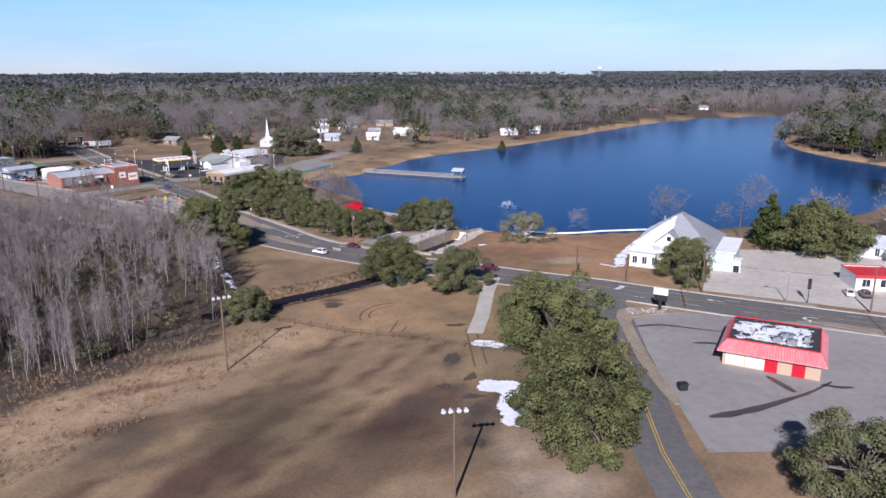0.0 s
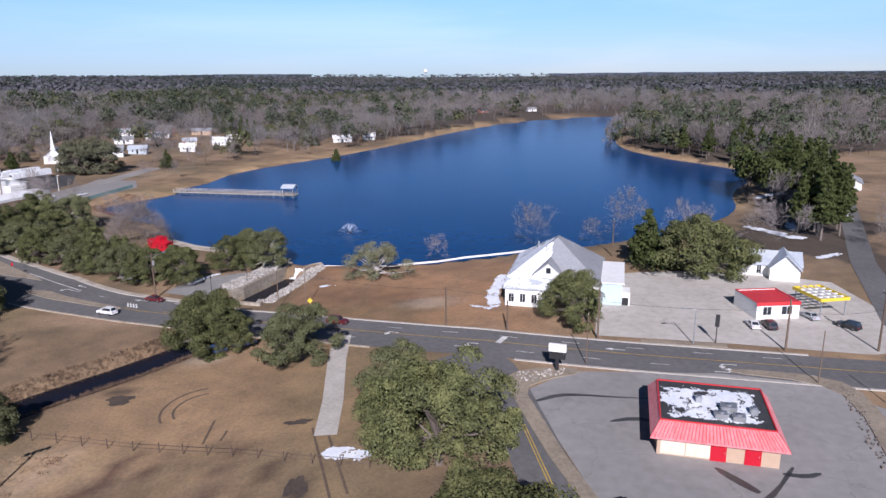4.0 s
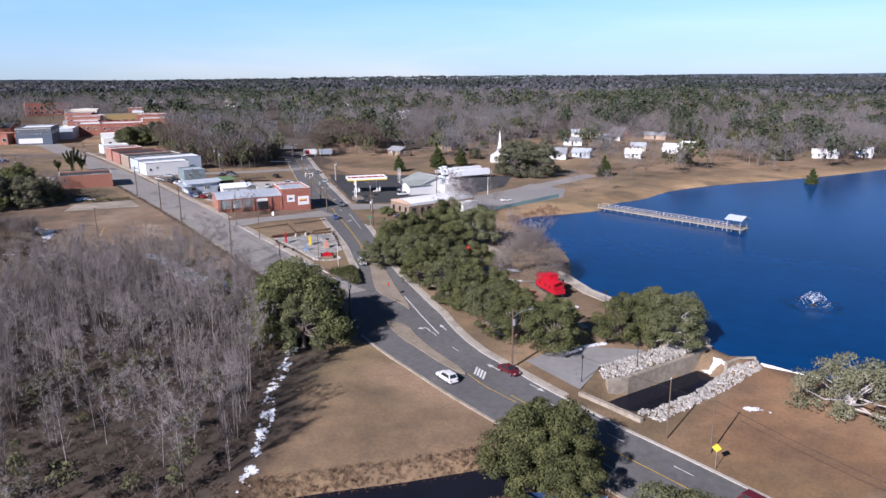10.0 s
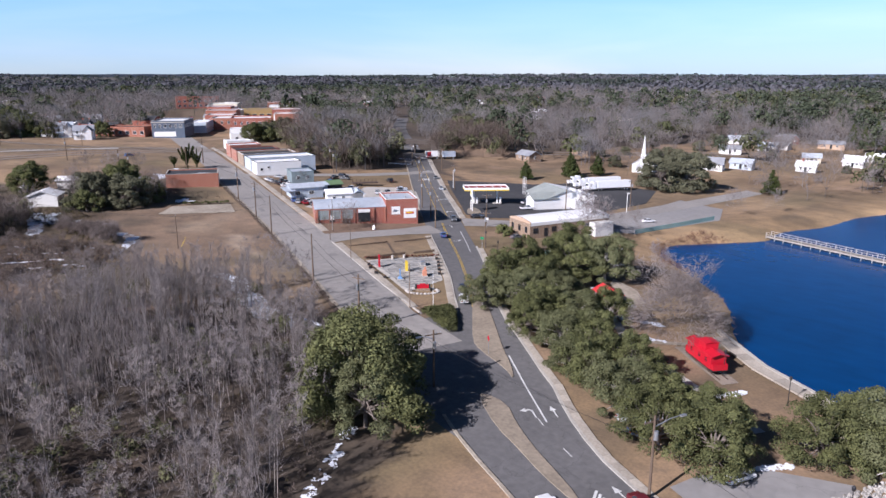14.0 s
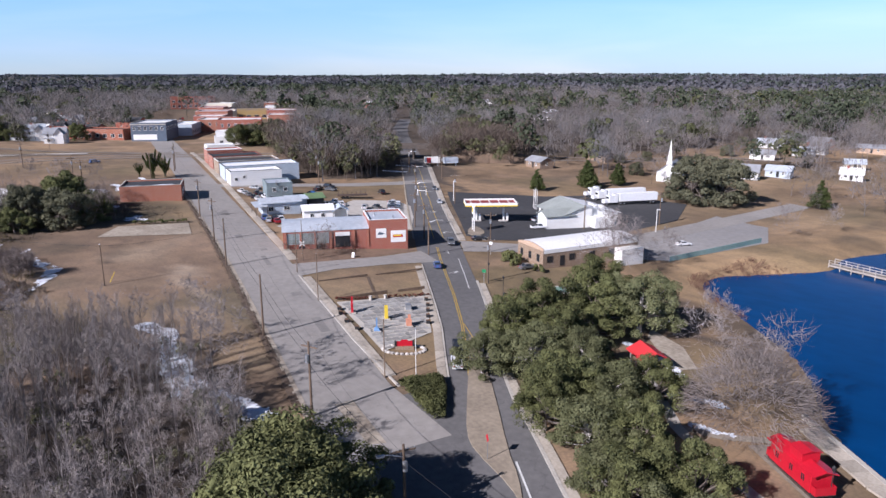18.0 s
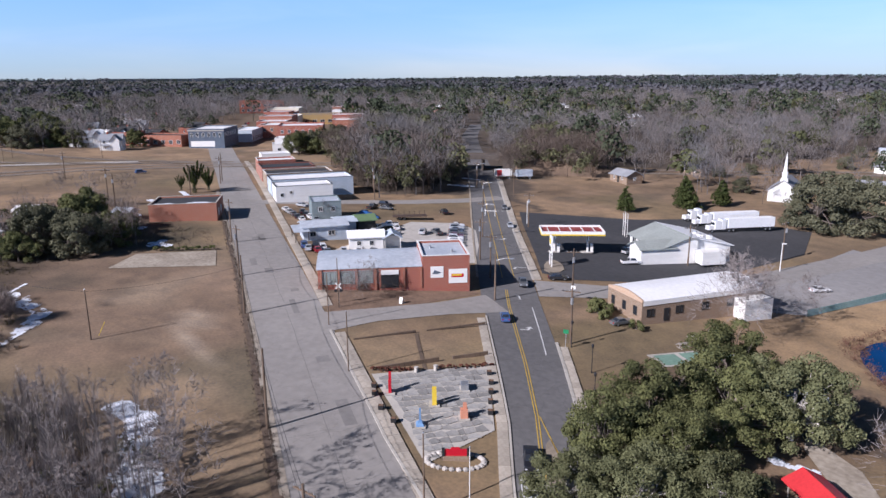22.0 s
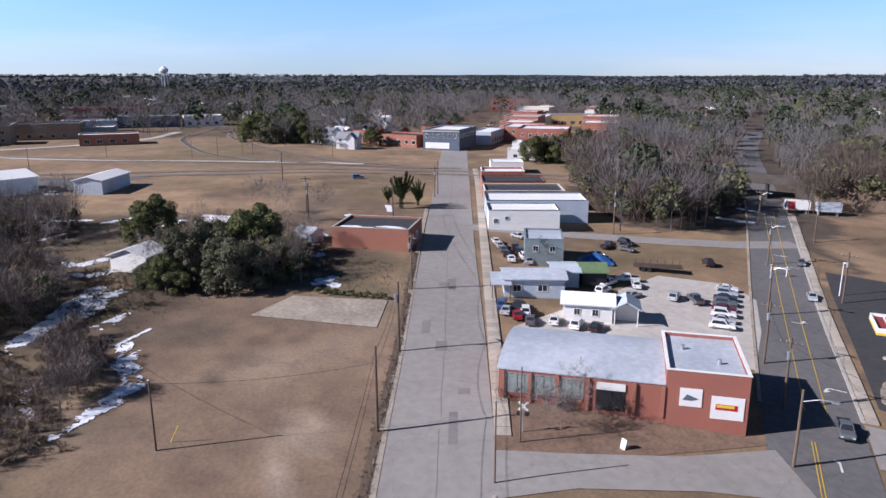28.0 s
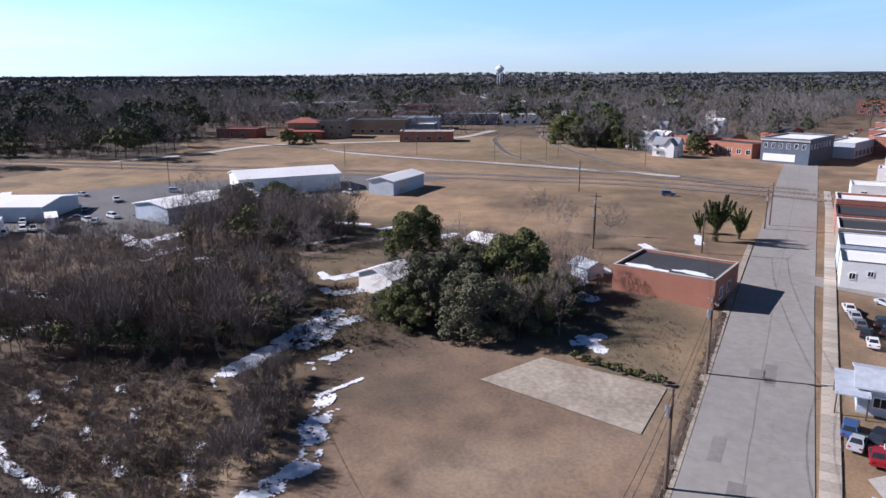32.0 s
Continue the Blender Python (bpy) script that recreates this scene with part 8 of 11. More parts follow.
def car(kind, colour, label, x, y, heading):
    side, cabin, w, axles = SHAPES[kind]
    e = thing(kind.replace(" ", "_"), label, "car", (x, y, base_h(x, y) + 0.07), radians(heading))
    paint = CAR[colour]
    k = M()
    n = len(side)
    rings = [(-w / 2, 0.93), (-w / 2 + 0.12, 1.0), (w / 2 - 0.12, 1.0), (w / 2, 0.93)]
    cz = 0.6
    for yy, s in rings:
        k.v += [(px * (0.985 if s < 1 else 1), yy, cz + (pz - cz) * s) for px, pz in side]
    for i in range(3):
        k.f += [(i * n + j, i * n + (j + 1) % n, (i + 1) * n + (j + 1) % n, (i + 1) * n + j) for j in range(n)]
    k.f += [tuple(range(n))[::-1], tuple(range(3 * n, 4 * n))]
    body = part("body", k, paint, e)
    t = w / 2 - 0.05
    u = w / 2 - 0.22
    (ax, az), (bx, bz), (cx, cz2), (dx, dz) = cabin
    low = [(ax, -t, az - 0.03), (bx, -t, bz - 0.03), (bx, t, bz - 0.03), (ax, t, az - 0.03)]
    top = [(dx, -u, dz), (cx, -u, cz2), (cx, u, cz2), (dx, u, dz)]
    part("roof", M().add(low + top, [(4, 5, 6, 7), (0, 1, 5, 4), (1, 2, 6, 5), (2, 3, 7, 6), (3, 0, 4, 7)]), paint, e)

    def pane(name, q):
        q = [Vector(v) for v in q]
        c = sum(q, Vector()) / 4
        nrm = (q[1] - q[0]).cross(q[3] - q[0]).normalized()
        a = [c + (v - c) * 0.84 + nrm * 0.012 for v in q]
        b = [v - nrm * 0.03 for v in a]
        part(name, M().add(a + b, [(0, 1, 2, 3), (0, 4, 5, 1), (1, 5, 6, 2), (2, 6, 7, 3), (3, 7, 4, 0)]), GLASS, e)

    pane("side_window", [low[0], low[1], top[1], top[0]])
    pane("windscreen", [low[1], low[2], top[2], top[1]])
    pane("side_window", [low[2], low[3], top[3], top[2]])
    pane("rear_window", [low[3], low[0], top[0], top[3]])
    for px in axles:
        for py in (-w / 2 + 0.1, w / 2 - 0.1):
            wh = shared("tyre", WHEEL_T, e, Matrix.Translation((px, py, 0.33)))
            shared("rim", WHEEL_R, wh)
    f, b = side[2][0], side[-1][0]
    for py in (-w / 2 + 0.28, w / 2 - 0.28):
        part("headlight", M().box((f - 0.03, py, 0.62), (0.1, 0.36, 0.14)), LAMP_CLEAR, e)
        part("tail_light", M().box((b + 0.02, py, 0.68), (0.1, 0.3, 0.16)), LAMP_RED, e)
    for px in (f + 0.02, b - 0.02):
        part("bumper", M().box((px, 0, 0.36), (0.14, w - 0.16, 0.16)), BLACK if kind == "pickup truck" else paint, e)
    if kind == "pickup truck":
        part("load_bed", M().box((-1.7, 0, 1.085), (1.75, w - 0.3, 0.04)), BLACK, e)
    return e


CAR_SIZE = 0.77
fleet = {}


def park_car(kind, colour, x, y, heading, where="parked on the lot"):
    label = f"{colour} {kind} {where}"
    key = (kind, colour)
    if key in fleet:
        return tagged(copy_thing(fleet[key], Matrix.Translation((x, y, base_h(x, y) + 0.07)) @ Matrix.Rotation(radians(heading), 4, "Z")), label)
    fleet[key] = car(kind, colour, label, x, y, heading)
    fleet[key].scale = (CAR_SIZE,) * 3
    return fleet[key]


S, U, P = "saloon car", "sport utility", "pickup truck"
ON = "on the main road"
for kind, c, x, y, h, wh in (
        (U, "white", -55.8, 104.6, 158, ON), (U, "white", -102.9, 140.6, 140, ON), (P, "black", -106.4, 144.2, -42, ON), (S, "black", -40, 101.2, 160, ON), (S, "maroon", -49.8, 111.4, -20, ON), (S, "silver", -184.6, 213.2, -38, ON),
        (S, "grey", -201, 226.2, -38, ON), (P, "grey", -148.6, 183.2, -38, ON), (S, "blue", -137.2, 168.6, 142, ON), (U, "maroon", -13.7, 95.6, -20, ON),
        (S, "white", 53.7, 88.9, 85, "before the small shop"), (U, "black", 56.2, 88.4, 85, "before the small shop"), (S, "silver", 65.0, 92.5, 100, "under the canopy"), (U, "black", 68.6, 87.5, 120, "under the canopy")):
    park_car(kind, c, x, y, h, wh)
r2 = random.Random(17)
DL = "in the dealer's lot"
COL = ["white", "silver", "black", "red", "blue", "grey", "white", "maroon"]
for i, (x, y) in enumerate(((-188.6, 161.2), (-187.6, 163.8), (-186.4, 162.0), (-189.8, 163.6), (-184.0, 163.0), (-191, 161.4), (-183.4, 166.4), (-181.2, 169.0), (-179.8, 171.2))):
    park_car((S, U)[i % 2], ["silver", "white", "red", "black", "grey", "blue", "white", "white", "black"][i], x, y, 150 + r2.uniform(-14, 14), DL)
for i, (x, y) in enumerate(((-194.1, 180.2), (-195.9, 187.4), (-191.2, 183.8), (-189.2, 190.3), (-197.5, 183.0), (-187.2, 192.8))):
    park_car((U, S, S, U, P, P)[i], ["white", "white", "silver", "silver", "white", "grey"][i], x, y, r2.uniform(90, 180), DL)
for i in range(8):
    park_car((U, S)[i % 2], ["white", "silver", "white", "maroon", "grey", "black", "silver", "white"][i], -176.5 - 2.1 * i, 189.6 + 1.75 * i, 52, DL)
for i in range(9):
    park_car((S, U)[i % 2], ["white", "black", "silver", "black", "grey", "white", "black", "silver", "white"][i], -226.5 + 1.55 * i + (i % 2) * 3.5, 173.8 - 0.2 * i + (i % 2) * 2.4, 162 + r2.uniform(-8, 8), "beside the wide street")
for k, c, x, y, h in ((P, "black", -219.5, 195.4, 120), (S, "grey", -216.8, 198.0, 30), (U, "black", -221.0, 200.4, 20), (U, "black", -205.3, 208.6, 160), (S, "silver", -229.6, 180.0, 18), (S, "grey", -214, 190, 10)):
    park_car(k, c, x, y, h, "on bare ground behind the lot")
for k, c, x, y, h in ((P, "white", -147.6, 212.4, 60), (U, "black", -147.0, 216.4, 70), (P, "silver", -152.5, 218.5, 80), (S, "black", -154.5, 221.0, 85), (S, "black", -147.6, 191.2, 55)):
    park_car(k, c, x, y, h, "at the filling station")
for k, c, x, y, h in ((S, "white", -117.3, 228.0, 60), (U, "silver", -121, 207, 70), (S, "grey", -126.4, 183.0, 74)):
    park_car(k, c, x, y, h, "near the office")
for k, c, x, y, h in ((S, "blue", -57.5, 124.0, 60), (S, "silver", -60.0, 125.8, 60), (S, "white", -45.5, 122.6, 70), (U, "blue", -31.5, 86.0, 40), (S, "blue", -27.5, 88.4, 40), (S, "blue", 34, 24, 40)):
    park_car(k, c, x, y, h, "in the shade of trees")
for k, c, x, y, h in ((U, "blue", -309.5, 160, 92), (P, "black", -297.5, 199.5, 108)):
    park_car(k, c, x, y, h, "near the railway crossing")
for i in range(12):
    park_car((S, P, U)[i % 3], COL[i % 8], -440 - 9 * i + r2.uniform(-2, 2), 240 + 4.6 * i, 152, "along the shopping street")
for i in range(5):
    park_car((U, P)[i % 2], "white", -246 - 4.6 * i, 21 + 3.0 * i, 30 + 8 * i, "in the warehouse yard")


for i, (k, c, x, y, h) in enumerate(((U, "white", -250, 22, 40), (P, "white", -256, 17, 35), (S, "grey", -262, 26, 120), (U, "silver", -258, 33, 20), (P, "blue", -247, 13, 60), (S, "black", -270, 22, 30), (U, "grey", -276, 14, 50), (P, "white", -282, 22, 40), (S, "silver", -288, 8, 70), (U, "white", -296, 30, 100), (P, "white", -299, 78, 60))):
    park_car(k, c, x, y, h, "in the warehouse yard")
for x, y, h, ln_ in ((-264.5, 8.0, 38, 9.5), (-252.5, 27.0, 40, 8.0), (-271, 0.0, 38, 10.5), (-246, 19, 36, 7.5), (-281, 62, 150, 6.0)):
    e = thing("box_trailer", "long white box trailer parked in the yard", "trailer", (x, y, base_h(x, y) + 0.06), radians(h))
    part("box", M().box((0, 0, 0.9), (ln_, 2.5, 2.3), bev=0.06), WHITE_ROOF, e)
    part("leg", M().box((ln_ * 0.35, 0, 0), (0.2, 1.6, 0.95)), STEEL, e)
    for px_ in (-ln_ * 0.3, -ln_ * 0.3 - 1.1):
        for py in (-1.0, 1.0):
            wh = shared("tyre", WHEEL_T, e, Matrix.Translation((px_, py, 0.42)) @ Matrix.Scale(1.25, 4))
            shared("rim", WHEEL_R, wh)


def lorry(x, y, heading, trailer=True):
    e = thing("lorry", "white articulated lorry parked behind the station" if trailer else "white lorry tractor without its trailer", "lorry", (x, y, base_h(x, y) + 0.07), radians(heading))
    cab = part("cab", M().box((2.2, 0, 0.9), (2.2, 2.4, 2.6), bev=0.25), CAR["white"], e)
    part("bonnet", M().box((4.1, 0, 0.8), (1.9, 2.0, 1.2), bev=0.25), CAR["white"], e)
    part("windscreen", M().box((3.32, 0, 2.2), (0.06, 2.0, 0.8)), GLASS, cab)
    part("sleeper", M().box((0.4, 0, 0.9), (1.6, 2.4, 3.0), bev=0.2), CAR["white"], e)
    part("chassis", M().box((0.6, 0, 0.6), (7.6, 0.9, 0.3)), BLACK, e)
    for px in (4.0, -1.2, -2.5):
        for py in (-1.05, 1.05):
            wh = shared("tyre", WHEEL_T, e, Matrix.Translation((px, py, 0.5)) @ Matrix.Scale(1.5, 4))
            shared("rim", WHEEL_R, wh)
    if trailer:
        t = part("trailer", M().box((-8.0, 0, 1.2), (14.5, 2.55, 2.8), bev=0.06), WHITE_ROOF, e)
        part("trailer_mark", M().box((-13.4, -1.3, 2.0), (1.3, 0.05, 1.3)), NAVY_WALL, t)
        for px in (-12.5, -13.8):
            for py in (-1.05, 1.05):
                wh = shared("tyre", WHEEL_T, e, Matrix.Translation((px, py, 0.5)) @ Matrix.Scale(1.5, 4))
                shared("rim", WHEEL_R, wh)
    e.scale = (0.85, 0.82, 0.8)
    return e


lorry(-158, 256, -118)
lorry(-152.5, 253.5, -118)
lorry(-162.5, 258.5, -118, False)
for x, y, c in ((-238.0, 259.0, WHITE), (-233.8, 264.6, METAL_ROOF)):
    e = thing("freight_trailer", "pale box trailer with a red band standing near the underpass", "trailer", (x, y, base_h(x, y)), radians(60))
    b = part("box", M().box((0, 0, 1.0), (5.6, 2.4, 2.2), bev=0.05), c, e)
    part("band", M().box((-1.6, -1.22, 1.1), (1.6, 0.05, 2.0)), RED_METAL if c is WHITE else PALE_BLUE, b)
    part("leg", M().box((2.0, 0, -0.1), (0.3, 1.8, 1.1)), STEEL, e)
    for py in (-1.0, 1.0):
        shared("tyre", WHEEL_T, e, Matrix.Translation((-1.9, py, 0.4)) @ Matrix.Scale(1.3, 4))
fb = thing("flatbed_trailer", "rusty flatbed trailer tilted behind a white pickup", "trailer", (-203.5, 196.5, base_h(-203, 196)), radians(60))
part("bed", M().box((0, 0, 0.9), (8.5, 2.4, 0.22)), RAIL_STEEL, fb)
for i in range(7):
    part("stake", M().box((-3.9 + 1.3 * i, 1.15, 1.1), (0.12, 0.08, 0.9)), RAIL_STEEL, fb)
for px in (-2.5, -1.4):
    for py in (-1.0, 1.0):
        shared("tyre", WHEEL_T, fb, Matrix.Translation((px, py, 0.42)) @ Matrix.Scale(1.2, 4))
park_car(P, "white", -199.0, 187.6, -110, "with a flatbed trailer")
# ---- poles, wires and signs ----
def utility_pole(x, y, tall=9.3, arm=True, a=0.0, lamp=0.0, label="weathered wooden utility pole with a crossarm"):
    e = thing("utility_pole", label, "pole", (x, y, hz(x, y)), radians(a))
    part("pole", M().tube([(0, 0, -0.6), (0.02, 0, tall * 0.5), (0, 0.02, tall)], [0.17, 0.145, 0.11], 8), WOOD_POLE, e)
    if arm:
        ar = part("crossarm", M().box((0, 0.12, tall - 0.75), (2.3, 0.12, 0.14)), WOOD_POLE, e)
        for px in (-1.05, -0.45, 0.45, 1.05):
            part("insulator", M().tube([(px, 0.12, tall - 0.6), (px, 0.12, tall - 0.42)], [0.05, 0.035], 6), STEEL, ar)
        part("transformer", M().tube([(0.0, -0.32, tall - 2.4), (0.0, -0.32, tall - 1.5)], [0.22, 0.22], 10), STEEL, e)
    if lamp:
        la = part("lamp_arm", M().tube([(0, 0, tall - 1.2), (lamp * 0.6, 0, tall - 0.7), (lamp, 0, tall - 0.65)], [0.05, 0.045, 0.04], 6), STEEL, e)
        part("lamp_head", M().box((lamp + 0.3, 0, tall - 0.78), (0.75, 0.3, 0.16), bev=0.08), STEEL, la)
    return e


def plain_pole(x, y, tall, label, material=None, name="pole", rad=0.09):
    e = thing(name, label, "pole", (x, y, hz(x, y)))
    part("shaft", M().tube([(0, 0, -0.5), (0, 0, tall)], [rad, rad * 0.7], 8), material or WOOD_POLE, e)
    part("cap", M().tube([(0, 0, tall), (0, 0, tall + 0.1)], [rad * 0.9, rad * 0.4], 8), STEEL, e)
    return e


WESTS = [(-104, 118.5), (-127, 125.3), (-160, 136.1), (-178.5, 142.6), (-201.5, 150.0), (-253, 158.4), (-280, 177)]
for i, (x, y) in enumerate(WESTS):
    utility_pole(x, y, 9.2, i in (0, 3, 4), 17)
EASTS = [(-106.2, 130.9), (-134.2, 139.3), (-149, 144.5), (-154.5, 149.2)]
for x, y in EASTS:
    plain_pole(x, y, 8.0, "slim dark wooden pole by the plaza footway", None, "street_pole")
for x, y, h in ((4.4, 92.0, 6.5), (14.0, 88.6, 5.0), (27.5, 84.6, 9.0), (67.4, 78.1, 9.5), (54, 79, 8.0)):
    utility_pole(x, y, h, h > 8, 75)
for x, y in ((-20.3, 104.2), (-25.4, 105.2), (-17.4, 81), (23.5, 75.0), (57.9, 58.4), (52.6, 67.7)):
    plain_pole(x, y, 7.5, "bare wooden pole beside the road", None, "street_pole")
utility_pole(-50.3, 113.2, 9.0, True, 70, 3.2, "grey street lighting pole at the park corner")
utility_pole(-82.4, 114.2, 8.0, True, 70, -2.4, "wooden pole with a lamp at the junction")
utility_pole(-139.5, 186.2, 8.6, True, 45)
utility_pole(-144.8, 173.2, 8.0, False, 45, 2.4, "wooden pole with a street lamp")
for x, y in ((-154.5, 180.6), (-165, 187), (-180, 200.4), (-202.8, 220), (-229.5, 240.2), (-125.2, 170.3)):
    utility_pole(x, y, 8.4, True, 38, 1.8 if x < -170 else 0)
plain_pole(-162.4, 115.2, 7.2, "dark wooden pole alone in the empty lot", None, "street_pole", 0.12)
for x, y in ((-230, 202.6), (-242, 209.7), (-213.7, 241.3), (-140.6, 221.5), (-131.7, 241.9), (-181.8, 216.6), (-263, 139.7), (-252.6, 139.1), (-276, 175), (-310.5, 137.4)):
    utility_pole(x, y, 8.5, True, rng.uniform(0, 90))
for x, y in ((-382, 131), (-371, 109), (-373, 127), (-385, 78), (-305, 23), (-335, -12), (-374, 118), (-366, 160), (-352, 60)):
    plain_pole(x, y, 7.5, "thin dark pole beside the railway", None, "signal_pole", 0.1)
plain_pole(43.0, 134, 8.5, "tall pole with a grey transformer by the lake", None, "street_pole", 0.16)


def field_light(x, y, tall, a):
    e = thing("floodlight_mast", "tall wooden mast with floodlights beside the field", "mast", (x, y, hz(x, y)), radians(a))
    part("pole", M().tube([(0, 0, -0.6), (0, 0, tall)], [0.18, 0.12], 8), WOOD_POLE, e)
    ar = part("crossarm", M().box((0, 0, tall - 0.3), (2.6, 0.12, 0.14)), WOOD_POLE, e)
    for px in (-1.1, -0.4, 0.4, 1.1):
        part("floodlight", M().tube([(px, -0.05, tall), (px, -0.4, tall - 0.12)], [0.13, 0.26], 10), LAMP_CLEAR, ar)


field_light(-45.3, 41.2, 11.5, 40)
field_light(-5.4, 13.4, 9.6, 20)


def park_lamp(x, y):
    e = thing("park_lamp", "black post lamp with a lantern head", "lamp", (x, y, hz(x, y)), 0)
    part("post", M().tube([(0, 0, -0.2), (0, 0, 0.5), (0, 0, 3.4)], [0.1, 0.06, 0.045], 8), BLACK, e)
    hd = part("lantern", M().tube([(0, 0, 3.4), (0, 0, 3.5), (0, 0, 3.85), (0, 0, 4.05)], [0.06, 0.14, 0.2, 0.03], 8), BLACK, e)


for x, y in ((-40, 114.3), (-35.3, 122.9), (-32.5, 138.5), (-124.2, 169.4), (-111.2, 159.2), (-117, 165.4), (-64.5, 132.5), (-58, 146), (-48.5, 143.5)):
    park_lamp(x, y)

WIRE = mat("overhead_cable", (0.03, 0.03, 0.032), None, 0.6, 1, 4, 0.0)


def cable(a, b, za, zb, sag=0.6, rad=0.022):
    A, B = Vector((a[0], a[1], hz(*a) + za)), Vector((b[0], b[1], hz(*b) + zb))
    pts = []
    for i in range(9):
        f = i / 8
        p = A.lerp(B, f)
        p.z -= sag * 4 * f * (1 - f)
        pts.append(p)
    tagged(new("power_cable", M().tube(pts, [rad] * 9, 3, False).mesh("power_cable", WIRE)), "thin dark overhead cable between two poles", "cable")


for p, q in zip(WESTS, WESTS[1:]):
    for dz in (8.7, 7.2):
        cable(p, q, dz, dz)
for p, q in (((4.4, 92), (-20.3, 104.2)), ((4.4, 92), (27.5, 84.6)), ((27.5, 84.6), (54, 79)), ((54, 79), (67.4, 78.1)), ((-50.3, 113.2), (-82.4, 114.2)), ((-82.4, 114.2), (-104, 118.5)), ((-20.3, 104.2), (-50.3, 113.2))):
    cable(p, q, 6.2, 6.4)
for p, q in (((-139.5, 186.2), (-154.5, 180.6)), ((-154.5, 180.6), (-165, 187)), ((-165, 187), (-180, 200.4)), ((-180, 200.4), (-202.8, 220)), ((-202.8, 220), (-229.5, 240.2)), ((-125.2, 170.3), (-139.5, 186.2)), ((-162.4, 115.2), (-160, 136.1)), ((-162.4, 115.2), (-190, 96))):
    cable(p, q, 6.9, 7.5)


def road_sign(x, y, a, panel, shape, label, h=2.2):
    e = thing("road_sign", label, "sign", (x, y, hz(x, y)), radians(a))
    part("post", M().box((0, 0, -0.3), (0.07, 0.05, h + 0.9)), STEEL, e)
    if shape == "diamond":
        m = M()
        m.extrude([(0, h - 0.1), (0.5, h + 0.4), (0, h + 0.9), (-0.5, h + 0.4)], -0.05, -0.03)
        part("panel", m, panel, e)
    else:
        part("panel", M().box((0, -0.05, h), (0.75, 0.03, 0.6)), panel, e)


road_sign(-19.0, 101.0, 100, YELLOW_PAINT, "diamond", "yellow diamond warning sign on a steel post")
road_sign(-84.6, 127.2, 60, RED_PAINT, "diamond", "red and white give-way sign on the island")
road_sign(-137.8, 184.5, 30, WHITE, "box", "small white road sign at the corner")
road_sign(-124.4, 168.4, 30, mat("green_sign", (0.02, 0.22, 0.09), None, 0.5), "box", "small green street sign")
rs = thing("restaurant_sign", "white panel sign on a black post by the closed restaurant", "sign", (19.0, 73.0, 1.85), radians(-20))
part("post", M().box((0, 0, -0.3), (0.45, 0.35, 2.2)), BLACK, rs)
part("lower_panel", M().box((0, 0, 1.7), (2.2, 0.4, 0.9)), BLACK, rs)
part("panel", M().box((0, 0, 2.75), (2.4, 0.45, 1.1)), WHITE, rs)
bn = thing("litter_bin", "black wheeled bin at the edge of the restaurant lot", "bin", (19.2, 41.4, hz(19.2, 41.4)), 0.3)
part("tub", M().box((0, 0, 0.05), (1.0, 0.8, 0.85), taper=1.12), BLACK, bn)
part("lid", M().box((0, 0, 0.9), (1.2, 0.95, 0.12)), BLACK, bn)
pf = thing("pump_price_post", "tall dark post sign at the edge of the pale lot", "sign", (45.0, 82.4, hz(45, 82.4)), radians(-15))
part("post", M().box((0, 0, -0.3), (0.14, 0.14, 4.0)), BLACK, pf)
part("panel", M().box((0, 0, 2.6), (0.6, 0.2, 1.9)), BLACK, pf)
lp = thing("lot_lamp", "grey lot lamp with a long arm", "lamp", (41.4, 81.9, hz(41.4, 81.9)), radians(175))
part("post", M().tube([(0, 0, -0.3), (0, 0, 5.6)], [0.1, 0.07], 8), STEEL, lp)
part("arm", M().tube([(0, 0, 5.5), (1.4, 0, 5.7)], [0.05, 0.04], 6), STEEL, lp)
part("lamp_head", M().box((1.7, 0, 5.6), (0.8, 0.3, 0.15)), STEEL, lp)
for x, y in ((-184.8, 219), (-128, 234)):
    lt2 = thing("lot_lamp", "white lamp post at the filling station", "lamp", (x, y, hz(x, y)), radians(50))
    part("post", M().tube([(0, 0, -0.3), (0, 0, 5.6)], [0.1, 0.07], 8), WHITE, lt2)
    part("lamp_head", M().box((0.3, 0, 5.6), (0.8, 0.35, 0.18)), WHITE, lt2)
wt = thing("white_goal", "white wooden goal frame on the dry grass", "frame", (-196.5, 217, hz(-196.5, 217)), radians(38))
for a in (-1.3, 1.3):
    part("upright", M().box((a, 0, -0.2), (0.12, 0.12, 2.2)), WHITE, wt)
part("bar", M().box((0, 0, 1.4), (2.6, 0.1, 0.12)), WHITE, wt)


def rail_fence(name, pts, label, h=1.2, gap=2.5, material=None, rails=(0.5, 1.0)):
    e = thing(name, label, "fence")
    post = M().box((0, 0, -0.4), (0.1, 0.1, h + 0.4)).mesh("post", material or WOOD_POLE)
    for a, b in zip(pts, pts[1:]):
        va, vb = Vector(a), Vector(b)
        n = max(1, int((vb - va).length / gap))
        for i in range(n):
            p = va.lerp(vb, i / n)
            shared("post", post, e, Matrix.Translation((p.x, p.y, hz(p.x, p.y))))
            q = va.lerp(vb, (i + 1) / n)
            for z in rails:
                part("rail", M().tube([(p.x, p.y, hz(p.x, p.y) + z), (q.x, q.y, hz(q.x, q.y) + z)], [0.035, 0.035], 4, False), material or WOOD_POLE, e)
    return e


